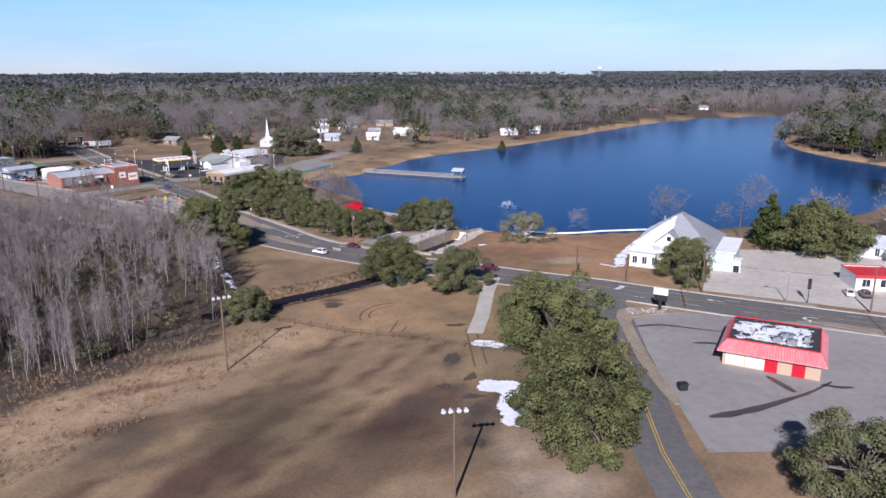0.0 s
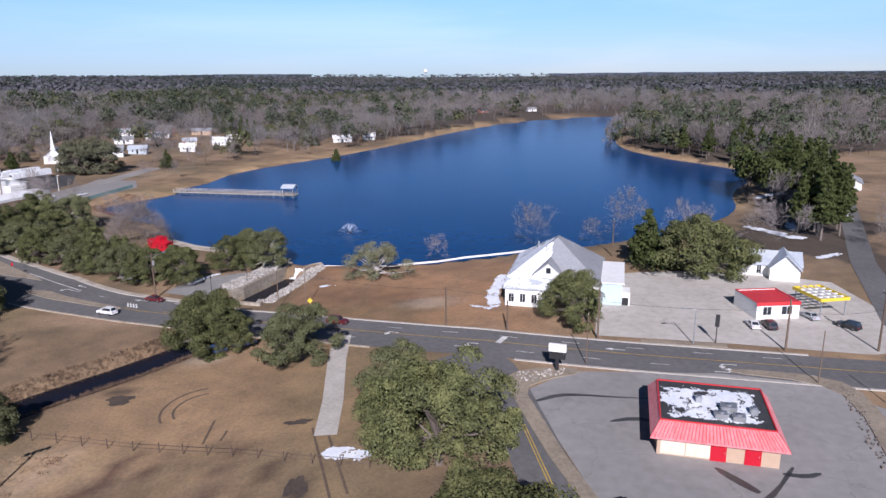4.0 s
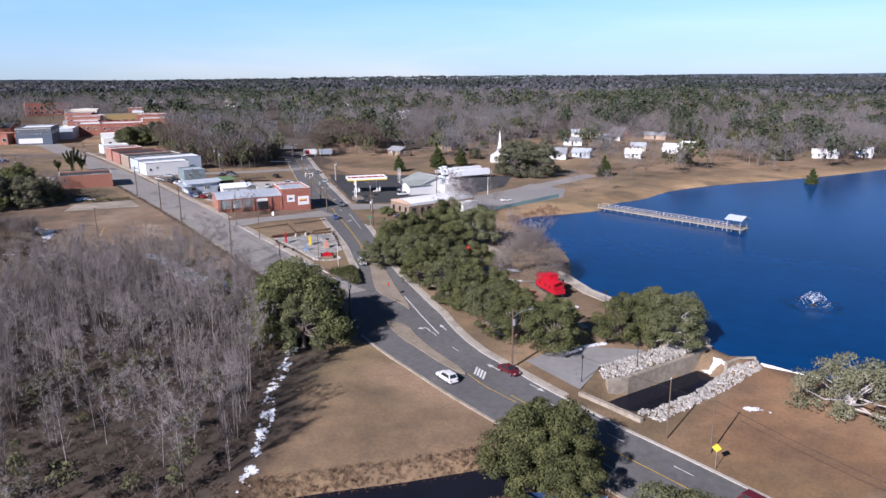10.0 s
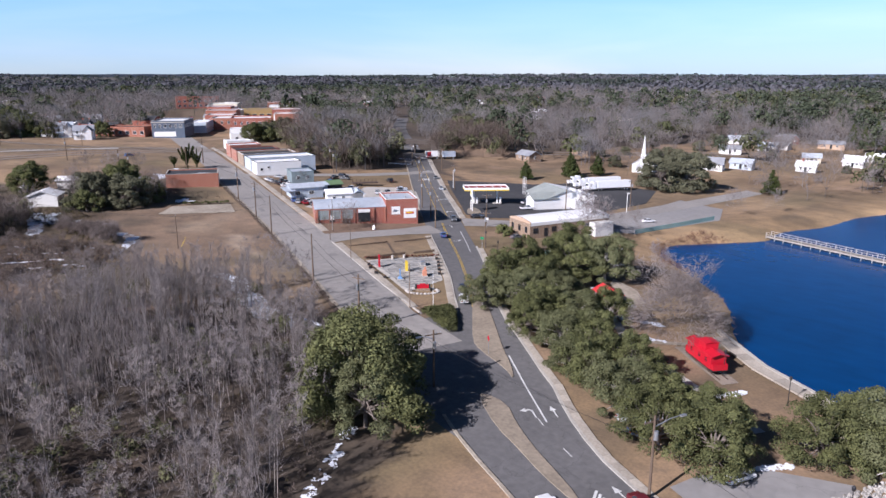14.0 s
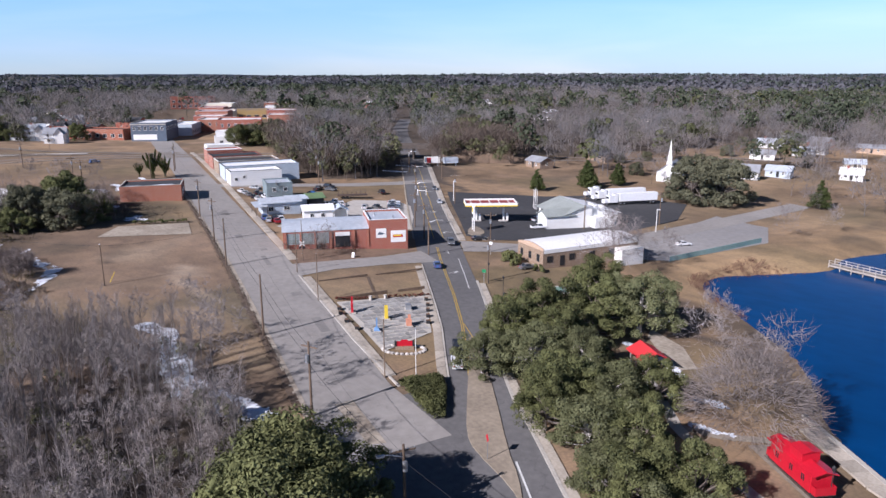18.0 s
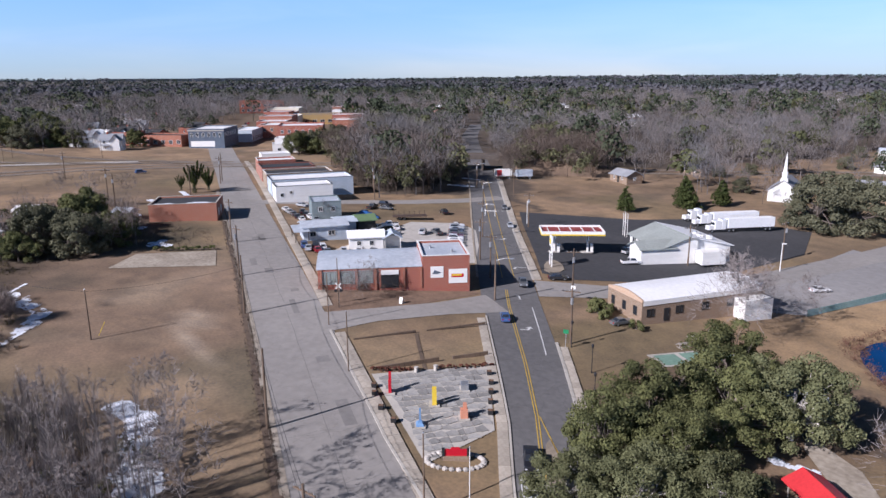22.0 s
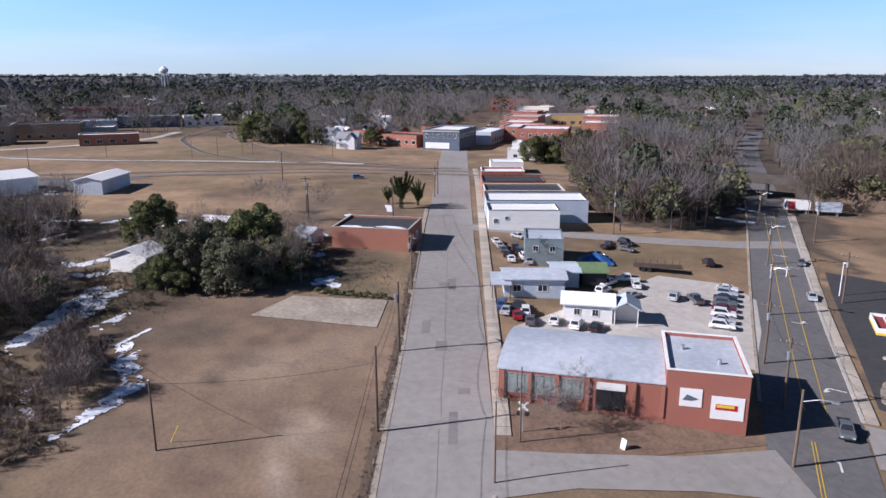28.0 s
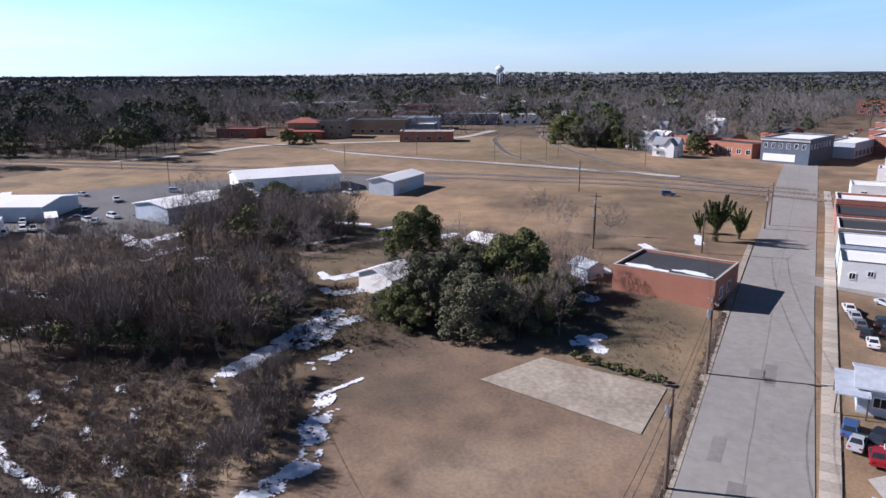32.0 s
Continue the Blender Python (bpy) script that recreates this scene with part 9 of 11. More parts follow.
rail_fence("field_fence", [(-53, 63), (-43.2, 61), (-30, 58), (-14.6, 52.8), (-2, 49.8)], "long rusty rail fence across the field", 1.3, 3.0, RAIL_STEEL)
FENCE = [(-119.5, 207.5), (-112.2, 212.6), (-109.2, 227), (-106, 243.4)]
rail_fence("lot_fence", FENCE, "chain fence with a pale green windbreak", 1.3, 3.0, STEEL)
wb = M()
for p, q in zip(FENCE[1:], FENCE[2:]):
    a, b = Vector((*p, hz(*p))), Vector((*q, hz(*q)))
    off = Vector((0.08, 0, 0))
    wb.add([v + o + Vector((0, 0, z)) for o in (off, off * 1.6) for v, z in ((a, 0.1), (b, 0.1), (b, 1.2), (a, 1.2))], [(0, 1, 2, 3), (7, 6, 5, 4), (3, 2, 6, 7), (0, 4, 5, 1)])
sheet("windbreak", wb, mat("green_mesh", (0.3, 0.44, 0.42), (0.16, 0.28, 0.27), 0.8), "pale green windbreak mesh on a fence", "fence", "")

xs = thing("crossing_sign", "white crossed-board railway crossing sign with dark lamps", "sign", (-156.2, 150.2, hz(-156.2, 150.2)), radians(62))
part("post", M().tube([(0, 0, -0.3), (0, 0, 3.2)], [0.06, 0.05], 6), STEEL, xs)
for a in (45, -45):
    b = part("board", M().box((0, -0.07, -0.11), (1.3, 0.04, 0.22)), WHITE, xs)
    b.matrix_basis = Matrix.Translation((0, 0, 2.9)) @ Matrix.Rotation(radians(a), 4, "Y")
for a in (-0.4, 0.4):
    part("lamp", M().tube([(a, -0.12, 2.1), (a, -0.05, 2.1)], [0.26, 0.26], 12), BLACK, xs)
ab = thing("sandwich_board", "white folding board standing on the verge", "sign", (-151.2, 158.8, hz(-151.2, 158.8) + 0.05), radians(20))
for s_ in (-1, 1):
    part("panel", M().add([(-0.3, 0.28 * s_, 0), (0.3, 0.28 * s_, 0), (0.3, 0.03 * s_, 1.0), (-0.3, 0.03 * s_, 1.0), (-0.3, 0.24 * s_, 0), (0.3, 0.24 * s_, 0), (0.3, 0, 1.0), (-0.3, 0, 1.0)], [(0, 1, 2, 3), (7, 6, 5, 4), (0, 4, 5, 1), (3, 2, 6, 7), (0, 3, 7, 4), (1, 5, 6, 2)]), WHITE, ab)
yb = thing("guy_guard", "slanting yellow guard on a pole stay", "guard", (-163.6, 116.4, hz(-163.6, 116.4)))
part("sleeve", M().tube([(0, 0, -0.1), (0.5, 0.9, 1.9)], [0.045, 0.045], 6), YELLOW_PAINT, yb)
# ---- sculpture plaza ----
FLAG = mat("flagstone_grey", (0.34, 0.33, 0.31), (0.24, 0.235, 0.225), 0.9, 0.5, 3, 0.3, 9, rnd=0.28)
pz = thing("plaza_paving", "grey irregular flagstones with pale joints", "paving", kind="structure")
pl_r = random.Random(3)
cols, rows = 17, 15
org, ux, uy = Vector((-131.2, 140.6)), Vector((0.955, -0.295)) * 1.18, Vector((0.36, 0.93)) * 1.12
knots = [[org + ux * i + uy * j + Vector((pl_r.uniform(-0.3, 0.3), pl_r.uniform(-0.3, 0.3))) for i in range(cols + 1)] for j in range(rows + 1)]
for j in range(rows):
    for i in range(cols):
        ring = [knots[j][i], knots[j][i + 1], knots[j + 1][i + 1], knots[j + 1][i]]
        c = sum(ring, Vector((0, 0))) / 4
        if not bool(inside(np.array(c.x), np.array(c.y), PLAZA)) or float(line_dist(np.array(c.x), np.array(c.y), PLAZA, True)) < 0.5:
            continue
        pts = []
        for a, b in zip(ring, ring[1:] + ring[:1]):
            pts += [(c.lerp(a, 0.9) - c), (c.lerp(a.lerp(b, 0.5), pl_r.uniform(0.86, 0.97)) - c)]
        o = part("flagstone", M().prism([tuple(q) for q in pts], -0.05, 0.025), FLAG, pz)
        o.matrix_basis = Matrix.Translation((c.x, c.y, base_h(c.x, c.y) + 0.1))


def sculpture(name, label, x, y, material, build):
    e = thing(name, label, "sculpture", (x, y, base_h(x, y) + 0.12), radians(-35))
    part("plinth", M().box((0, 0, 0), (1.5, 1.2, 0.14)), CONCRETE, e)
    part("figure", build(), material, e)


ORANGE_P = mat("faded_orange_paint", (0.6, 0.27, 0.17), (0.5, 0.22, 0.14), 0.6)
BLUE_P = mat("faded_blue_paint", (0.16, 0.3, 0.5), (0.12, 0.22, 0.4), 0.6)
sculpture("red_sculpture", "upright red painted metal sculpture on the plaza", -126.3, 140.4, RED_PAINT, lambda: M().box((-0.3, 0, 0.14), (0.3, 0.3, 2.4)).box((0.25, 0, 0.14), (0.35, 0.35, 1.6)).box((0, 0, 1.2), (1.0, 0.25, 0.35)))
sculpture("yellow_sculpture", "bright yellow abstract metal sculpture", -121.0, 143.0, YELLOW_PAINT, lambda: M().box((-0.35, 0, 0.14), (0.25, 0.5, 1.9)).box((0.4, 0, 0.14), (0.25, 0.5, 1.9)).box((0, 0, 0.3), (0.7, 0.3, 0.4)))
sculpture("blue_sculpture", "low blue angular sculpture on a plinth", -118.2, 139.0, BLUE_P, lambda: M().box((0, 0, 0.14), (1.2, 0.9, 0.35), taper=0.5).box((-0.3, 0, 0.4), (0.2, 0.2, 1.5)))
sculpture("orange_sculpture", "faded orange block sculpture on a pale plinth", -116.8, 144.0, ORANGE_P, lambda: M().box((0, 0, 0.14), (1.0, 0.8, 0.9)).box((-0.2, 0.1, 1.0), (0.4, 0.4, 0.7)))
sculpture("steel_sculpture", "low grey steel sculpture", -121.9, 148.2, STEEL, lambda: M().box((0, 0, 0.14), (1.3, 0.9, 0.7)))
sb = thing("welcome_sign", "red painted sign board on a low brick base", "sign", (-111.2, 138.4, base_h(-111, 138.4)), radians(232))
sb.scale = (0.78, 0.78, 0.7)
part("base", M().box((0, 0, -0.2), (3.4, 0.7, 0.9)), BRICK_BROWN, sb)
bd = part("board", M().box((0, 0, 0.7), (2.9, 0.25, 1.0)), RED_PAINT, sb)
part("lettering_bar", M().box((0, -0.14, 1.05), (2.1, 0.03, 0.3)), WHITE, bd)
part("crest", M().box((0, 0, 1.7), (1.4, 0.22, 0.3), taper=0.7), RED_PAINT, bd)
for a in (-1.6, 1.6):
    part("pillar", M().box((a, 0, -0.2), (0.35, 0.5, 2.0)), BLACK, sb)
fp = thing("flagpole", "slim white flagpole on the plaza lawn", "pole", (-104.0, 134.3, base_h(-104, 134.3)))
part("shaft", M().tube([(0, 0, -0.3), (0, 0, 6.5)], [0.06, 0.035], 8), WHITE, fp)
part("ball", M().tube([(0, 0, 6.5), (0, 0, 6.6), (0, 0, 6.7)], [0.03, 0.08, 0.02], 8), STEEL, fp)
STONE = mat("rounded_stone", (0.5, 0.47, 0.43), (0.36, 0.33, 0.3), 0.9, 0.6, 4, 0.4, rnd=0.25)
bl_me = M().tube([(0, 0, -0.1), (0, 0, 0.12), (0, 0, 0.26)], [0.3, 0.34, 0.12], 7).mesh("stone", STONE)
ring = thing("stone_edging", "ring of pale stones round the sign bed", "edging", kind="structure")
for i in range(26):
    t = 6.2832 * i / 26
    q = Vector((2.9 * math.cos(t), 1.5 * math.sin(t)))
    q.rotate(Matrix.Rotation(radians(52), 2))
    x, y = -111.0 + q.x, 138.2 + q.y
    shared("stone", bl_me, ring, Matrix.Translation((x, y, base_h(x, y) + 0.02)) @ Matrix.Rotation(i * 1.7, 4, "Z"))
for x, y in ((-128.6, 139.6), (-126.9, 138.6), (-123.6, 137.4), (-120.4, 137.0), (-115.8, 147.0), (-117.6, 148.6), (-119.4, 150.2), (-121.2, 151.8), (-123.4, 153.4)):
    e = thing("planter", "dark square planter at the plaza edge", "planter", (x, y, base_h(x, y) + 0.12), radians(-40), "plaza planters")
    part("tub", M().box((0, 0, 0), (0.55, 0.55, 0.5), taper=1.1), BLACK, e)
    part("soil", M().box((0, 0, 0.46), (0.5, 0.5, 0.06)), SCRUB, e)
for a, b in (((-142.4, 144.8), (-139.8, 153.6)), ((-139.6, 155.4), (-136.8, 164.2))):
    va, vb = Vector(a), Vector(b)
    ln = (vb - va).length
    e = thing("planting_bed", "bare brown planting bed edged with timber", "bed", (va.x, va.y, base_h(va.x, va.y)), math.atan2(vb.y - va.y, vb.x - va.x), "plaza beds")
    part("edge", M().box((ln / 2, 0, -0.1), (ln, 0.18, 0.3)), WOOD_POLE, e)
    part("edge", M().box((ln * (0.5 if a[0] < -141 else 0.3), -10.2, -0.9), (ln * (0.95 if a[0] < -141 else 0.55), 0.18, 0.9)), WOOD_POLE, e)


def hedge(name, label, poly, tall, leaf, seed, n=2600, size=0.13):
    e = thing(name, label, "hedge")
    r = np.random.RandomState(seed)
    xs, ys = [p[0] for p in poly], [p[1] for p in poly]
    pts = []
    while len(pts) < n:
        x, y = r.uniform(min(xs), max(xs), 4000), r.uniform(min(ys), max(ys), 4000)
        ok = inside(x, y, poly)
        pts += list(zip(x[ok], y[ok]))
    p = np.array(pts[:n])
    edge = np.clip(line_dist(p[:, 0], p[:, 1], poly, True) / 0.5, 0, 1)
    z = base_height(p[:, 0], p[:, 1]) + r.uniform(0, 1, n) ** 0.35 * tall * (0.55 + 0.45 * edge) * (1 + 0.12 * np.sin(p[:, 0] * 2) * np.cos(p[:, 1] * 1.7))
    c = np.stack([p[:, 0], p[:, 1], z], -1)
    part("foliage", M(), leaf, e, kind="stuff")
    e.children[0].data = quads_mesh("foliage", leaf_quads(r, c, np.full(n, 0.22), 3, size), leaf)
    m = M()
    for i in range(24):
        m.tube([(p[i, 0], p[i, 1], float(base_height(p[i, 0], p[i, 1])) - 0.1), (p[i, 0], p[i, 1], float(base_height(p[i, 0], p[i, 1])) + tall * 0.6)], [0.03, 0.015], 4, False)
    part("stem", m, BARK, e, kind="stuff")


hedge("corner_hedge", "clipped dense green hedge filling the plaza corner", [(-103.8, 131.2), (-101.0, 136.2), (-98, 134.0), (-93.4, 129.4), (-94.6, 128.4)], 1.3, LEAF, 5, 4200, 0.13)
hedge("clipped_hedge", "low clipped hedge in a rounded bed", [(-109.5, 159.6), (-106, 156.8), (-105, 158.4), (-108.2, 161.4)], 0.9, LEAF, 6, 900)
for i in range(9):
    f = i / 8
    x, y = -203.4 + 5.2 * f, 135.4 + 9.4 * f
    if i == 0:
        sh0 = shrub("clipped_shrub", "small round clipped shrub in a row", 301, 0.7, 0.9, LEAF, 0.14, 9, 60)
        put(sh0, x, y)
    else:
        again(sh0, x, y, rng.uniform(0.85, 1.1))
for i, (x, y, s) in enumerate(((-131.8, 183.8, 1.5), (-133.4, 185.4, 1.1), (-124.0, 183.4, 1.0), (-129.6, 182.6, 1.0), (-109.4, 109.6, 1.9), (-113, 109.4, 1.4))):
    if i == 0:
        sh1 = shrub("evergreen_shrub", "rounded evergreen shrub beside a wall", 303, 1.2, 1.6, LEAF, 0.15, 12, 80)
        put(sh1, x, y, s)
    else:
        again(sh1, x, y, s)
def ivy_tree(seed, tall):
    """A dead trunk that forks into a few upright limbs, all wrapped in ivy."""
    r = np.random.RandomState(seed)
    e = thing("ivy_clad_tree", "dead forked tree trunk wrapped in dark ivy", "tree")
    wood, cs, rs = M(), [], []
    limbs = [((0, 0, -0.3), (0.1, 0, tall * 0.4), (0.2, 0.1, tall * 0.7))]
    for i in range(12):
        th, f = 2.4 * i + r.uniform(0, 0.6), r.uniform(0.22, 0.5)
        a, out = (0.06, 0.0, tall * f), tall * r.uniform(0.16, 0.34)
        limbs.append((a, (out * 0.6 * math.cos(th), out * 0.6 * math.sin(th), tall * (f + 0.14)), (out * math.cos(th), out * math.sin(th), tall * min(1.0, f + r.uniform(0.35, 0.55)))))
    for a, b, c in limbs:
        wood.tube([a, b, c], [0.2, 0.13, 0.05], 5, False)
        for t in np.linspace(0, 1, 11):
            p, q = np.array(a) + (np.array(b) - np.array(a)) * t, np.array(b) + (np.array(c) - np.array(b)) * t
            cs += [p, q]
            rs += [r.uniform(0.3, 0.75), r.uniform(0.16, 0.5) * (1.1 - 0.6 * t)]
    part("ivy", M(), LEAF_DARK, e, kind="stuff")
    e.children[0].data = quads_mesh("ivy", leaf_quads(r, np.array(cs), np.array(rs), 40, 0.15, 1.25), LEAF_DARK)
    part("trunk", wood, BARK, e)
    return e


ivy = [ivy_tree(305 + i, 8.5) for i in range(2)]
grove(ivy, [(-262.4, 162.6, 1.08), (-265.5, 167.6, 0.8), (-269, 160.8, 0.55)])

# ---- court beside the office ----
ct = thing("games_court", "faded green painted games court with a white border", "court", kind="structure")
COURT_GREEN = mat("faded_green_court", (0.2, 0.32, 0.25), (0.13, 0.22, 0.175), 0.9, 0.5, 3, 0.15, 8)
CO = [(-116.8, 176.5), (-112.2, 188.7), (-107.9, 187.0), (-113.0, 175.0)]
part("slab", patch(CO, 0.07, 2.0), CONCRETE, ct)
for i in range(3):
    f0, f1 = 0.06 + 0.31 * i, 0.32 + 0.31 * i
    a, b, c_, d_ = (Vector(q) for q in CO)
    ring_ = [a.lerp(b, f0).lerp(d_.lerp(c_, f0), 0.1), a.lerp(b, f1).lerp(d_.lerp(c_, f1), 0.1), a.lerp(b, f1).lerp(d_.lerp(c_, f1), 0.9), a.lerp(b, f0).lerp(d_.lerp(c_, f0), 0.9)]
    part("lane", patch([tuple(q) for q in ring_], 0.078, 2.0), COURT_GREEN, ct)
for x, y, a_ in ((-116.6, 187.6, 70), (-115.6, 183.4, 70)):
    e = thing("picnic_bench", "grey wooden picnic table with two benches", "bench", (x, y, base_h(x, y)), radians(a_))
    part("tabletop", M().box((0, 0, 0.68), (1.7, 0.7, 0.06)), WOOD_DECK, e)
    for b_ in (-0.65, 0.65):
        part("seat", M().box((0, b_, 0.4), (1.7, 0.26, 0.05)), WOOD_DECK, e)
    for a2 in (-0.6, 0.6):
        part("leg", M().box((a2, 0, 0), (0.08, 1.3, 0.1)).box((a2, 0, 0), (0.08, 0.12, 0.68)), WOOD_DECK, e)

# ---- lakeside park ----
cb = thing("caboose", "bright red railway caboose on a short length of track", "caboose", (-61.4, 147.6, base_h(-61.4, 147.6) + 0.15), radians(-35))
cb.scale = (0.75, 0.82, 0.84)
part("body", M().box((0, 0, 0.95), (8.6, 2.9, 2.3), bev=0.08), RED_PAINT, cb)
k = M().extrude([(-1.6, 3.2), (0, 3.65), (1.6, 3.2), (1.6, 3.3), (0, 3.78), (-1.6, 3.3)], -5.0, 5.0)
part("roof", k, RED_PAINT, cb)
cu = part("cupola", M().box((0.6, 0, 3.5), (2.4, 2.4, 1.0), bev=0.06), RED_PAINT, cb)
part("cupola_roof", M().extrude([(-1.35, 4.5), (0, 4.75), (1.35, 4.5), (1.35, 4.58), (0, 4.84), (-1.35, 4.58)], -0.8, 2.0), RED_PAINT, cu)
part("underframe", M().box((0, 0, 0.6), (9.8, 2.5, 0.35)), BLACK, cb)
for s in (-1, 1):
    pf = part("platform", M().box((4.75 * s, 0, 0.85), (0.9, 2.7, 0.12)), BLACK, cb)
    part("railing", M().box((5.15 * s, 0, 0.97), (0.06, 2.6, 1.0)).box((4.75 * s, 1.3, 0.97), (0.8, 0.06, 1.0)).box((4.75 * s, -1.3, 0.97), (0.8, 0.06, 1.0)), RED_PAINT, pf)
for a in (-2.6, 0.4, 2.8):
    for f, b in ((0, -1.45), (2, 1.45)):
        window(cb, (a, b, 2.2), 0.7, 0.8, f, RED_PAINT)
for a in (-3.4, -2.2, 2.2, 3.4):
    for b in (-0.72, 0.72):
        part("wheel", M().tube([(a, b - 0.06, 0.35), (a, b + 0.06, 0.35)], [0.4, 0.4], 12), RAIL_STEEL, cb)
for b in (-0.72, 0.72):
    part("rail", M().box((0, b, -0.1), (13, 0.1, 0.14)), RAIL_STEEL, cb)
pv = thing("picnic_shelter", "open picnic shelter with a bright red roof", "shelter", (-88.4, 159.6, base_h(-86, 160)), radians(-32))
pv.scale = (0.7, 0.72, 0.85)
part("roof", gable_roof(6.0, 4.6, 2.5, 1.0, 0.5, "x"), RED_METAL, pv)
for a in (0.2, 5.8):
    for b in (0.2, 4.4):
        part("post", M().box((a, b, -0.3), (0.16, 0.16, 2.9)), WOOD_DECK, pv)
part("floor", M().box((3, 2.3, -0.15), (6.4, 5.0, 0.25)), CONCRETE, pv)
part("picnic_table", M().box((3, 2.3, 0.7), (2.0, 0.8, 0.08)).box((3, 1.5, 0.42), (2.0, 0.3, 0.06)).box((3, 3.1, 0.42), (2.0, 0.3, 0.06)).box((2.3, 2.3, 0), (0.12, 1.6, 0.7)).box((3.7, 2.3, 0), (0.12, 1.6, 0.7)), WOOD_DECK, pv)
PROM = [(-64.5, 158.5), (-55.6, 151.6), (-46, 146.6), (-37.5, 143)]
slabs("promenade", PROM, 2.0, "pale concrete promenade along the water wall", 2.2, 0.55)
kerb("lake_wall", [(-66, 161.5), (-55.2, 152.9), (-45.3, 147.8), (-35, 142.2), (-29.4, 138.6)], 0.6, 0.6, CONCRETE, "pale concrete wall at the water's edge")
kerb("dam_wall", [(-21, 134.4), (-15, 132.8), (-8, 131.9), (4, 133.4), (22, 139.9), (34, 146)], 0.5, -0.55, mat("frosted_wall", (0.8, 0.8, 0.8), (0.55, 0.54, 0.52), 0.8, 0.5, 3, 0.3), "low pale wall along the dam crest")

sheet("park_path", ribbon([(-84.5, 157.6), (-80.8, 154.2), (-75.1, 148.5), (-69.8, 145.1), (-63.7, 142.0), (-55.5, 138.2), (-48, 134)], 1.5, 0.08, 1.5), CONCRETE, "pale concrete path winding through the park", "path")
sheet("park_path", ribbon([(-75.1, 148.5), (-70.5, 150.2), (-66.4, 153.5), (-63, 156.4)], 1.3, 0.075, 1.5), CONCRETE_DIRTY, "stained concrete path towards the water wall", "path")
sheet("park_paving", patch([(-93, 173.0), (-86, 170.2), (-81, 164.8), (-83.0, 162.0), (-86.2, 164.8), (-91.5, 169.6)], 0.06), CONCRETE_DIRTY, "pale worn paving behind the picnic shelter", "paving")
sheet("caboose_bed", patch([(-67.8, 150.6), (-66.2, 152.6), (-55.6, 145.6), (-56.8, 143.2)], 0.07), BALLAST, "brown gravel bed below the caboose", "paving")
for a_, b_ in (((-72.4, 146.2), 60), ((-66.0, 143.0), 62), ((-79.6, 152.4), 45)):
    e = thing("park_bench", "dark slatted park bench beside the path", "bench", (a_[0], a_[1] + 1.3, base_h(*a_)), radians(b_ - 90))
    for z_ in (-0.16, 0.0, 0.16):
        part("seat_slat", M().box((0, z_, 0.42), (1.6, 0.13, 0.05)), WOOD_POLE, e)
    for z_ in (0.6, 0.78):
        part("back_slat", M().box((0, 0.28, z_), (1.6, 0.05, 0.13)), WOOD_POLE, e)
    for x_ in (-0.65, 0.65):
        part("leg", M().box((x_, 0.06, 0), (0.07, 0.5, 0.42)).box((x_, 0.3, 0.4), (0.07, 0.06, 0.52)), BLACK, e)

# pier
pe = thing("fishing_pier", "long grey wooden fishing pier with railings and a roofed end", "pier")
A, B = Vector((-88, 236.2)), Vector((-43.5, 225.6))
dr = (B - A).normalized()
ang = math.atan2(dr.y, dr.x)
ln = (B - A).length
pm = Matrix.Translation((A.x, A.y, 0.9)) @ Matrix.Rotation(ang, 4, "Z")
pe.matrix_basis = pm
plank = M().box((0, 0, 0), (0.36, 2.2, 0.06)).mesh("plank", WOOD_DECK)
for i in range(int(ln / 0.4)):
    shared("plank", plank, pe, Matrix.Translation((0.2 + 0.4 * i, 0, rng.uniform(-0.01, 0.01))))
for s in (-1.05, 1.05):
    part("beam", M().box((ln / 2, s, -0.3), (ln, 0.16, 0.28)), WOOD_DECK, pe)
    for z in (0.45, 0.95):
        part("handrail", M().box((ln / 2, s, z), (ln, 0.09, 0.1)), WOOD_DECK, pe)
post = M().box((0, 0, -2.6), (0.16, 0.16, 3.65)).mesh("post", WOOD_DECK)
for i in range(int(ln / 2.4) + 1):
    for s in (-1.05, 1.05):
        shared("post", post, pe, Matrix.Translation((2.4 * i, s, 0)))
part("landing", M().box((ln - 1.6, 0, -0.02), (4.6, 4.4, 0.1)), WOOD_DECK, pe)
for a in (ln - 3.4, ln + 0.2):
    for b in (-1.8, 1.8):
        part("roof_post", M().box((a, b, -2.6), (0.16, 0.16, 5.2)), WOOD_DECK, pe)
k = gable_roof(4.0, 4.0, 2.6, 0.8, 0.4, "x")
k.v = [(a + ln - 3.6, b - 2.0, c) for a, b, c in k.v]
part("shelter_roof", k, METAL_ROOF, pe)

# fountain
fo = thing("lake_fountain", "white floating fountain spraying in the lake", "fountain", (-18.8, 168.7, 0.0))
fo.scale = (0.85, 0.85, 0.8)
part("float", M().tube([(0, 0, -0.3), (0, 0, 0.15)], [0.9, 0.8], 14), BLACK, fo)
r = np.random.RandomState(9)
n = 520
th, rad = r.uniform(0, 6.28, n), r.uniform(0, 1, n)
f = r.uniform(0, 1, n)
reach = 2.2 + 1.6 * rad
c = np.stack([reach * f * np.cos(th), reach * f * np.sin(th), 0.2 + 2.9 * (1 - 0.45 * rad) * np.sin(np.pi * np.clip(f * 0.95 + 0.05, 0, 1))], -1)
part("spray", M(), FOAM, fo, kind="stuff")
fo.children[-1].data = quads_mesh("spray", leaf_quads(r, c, np.full(n, 0.12), 2, 0.075), FOAM)
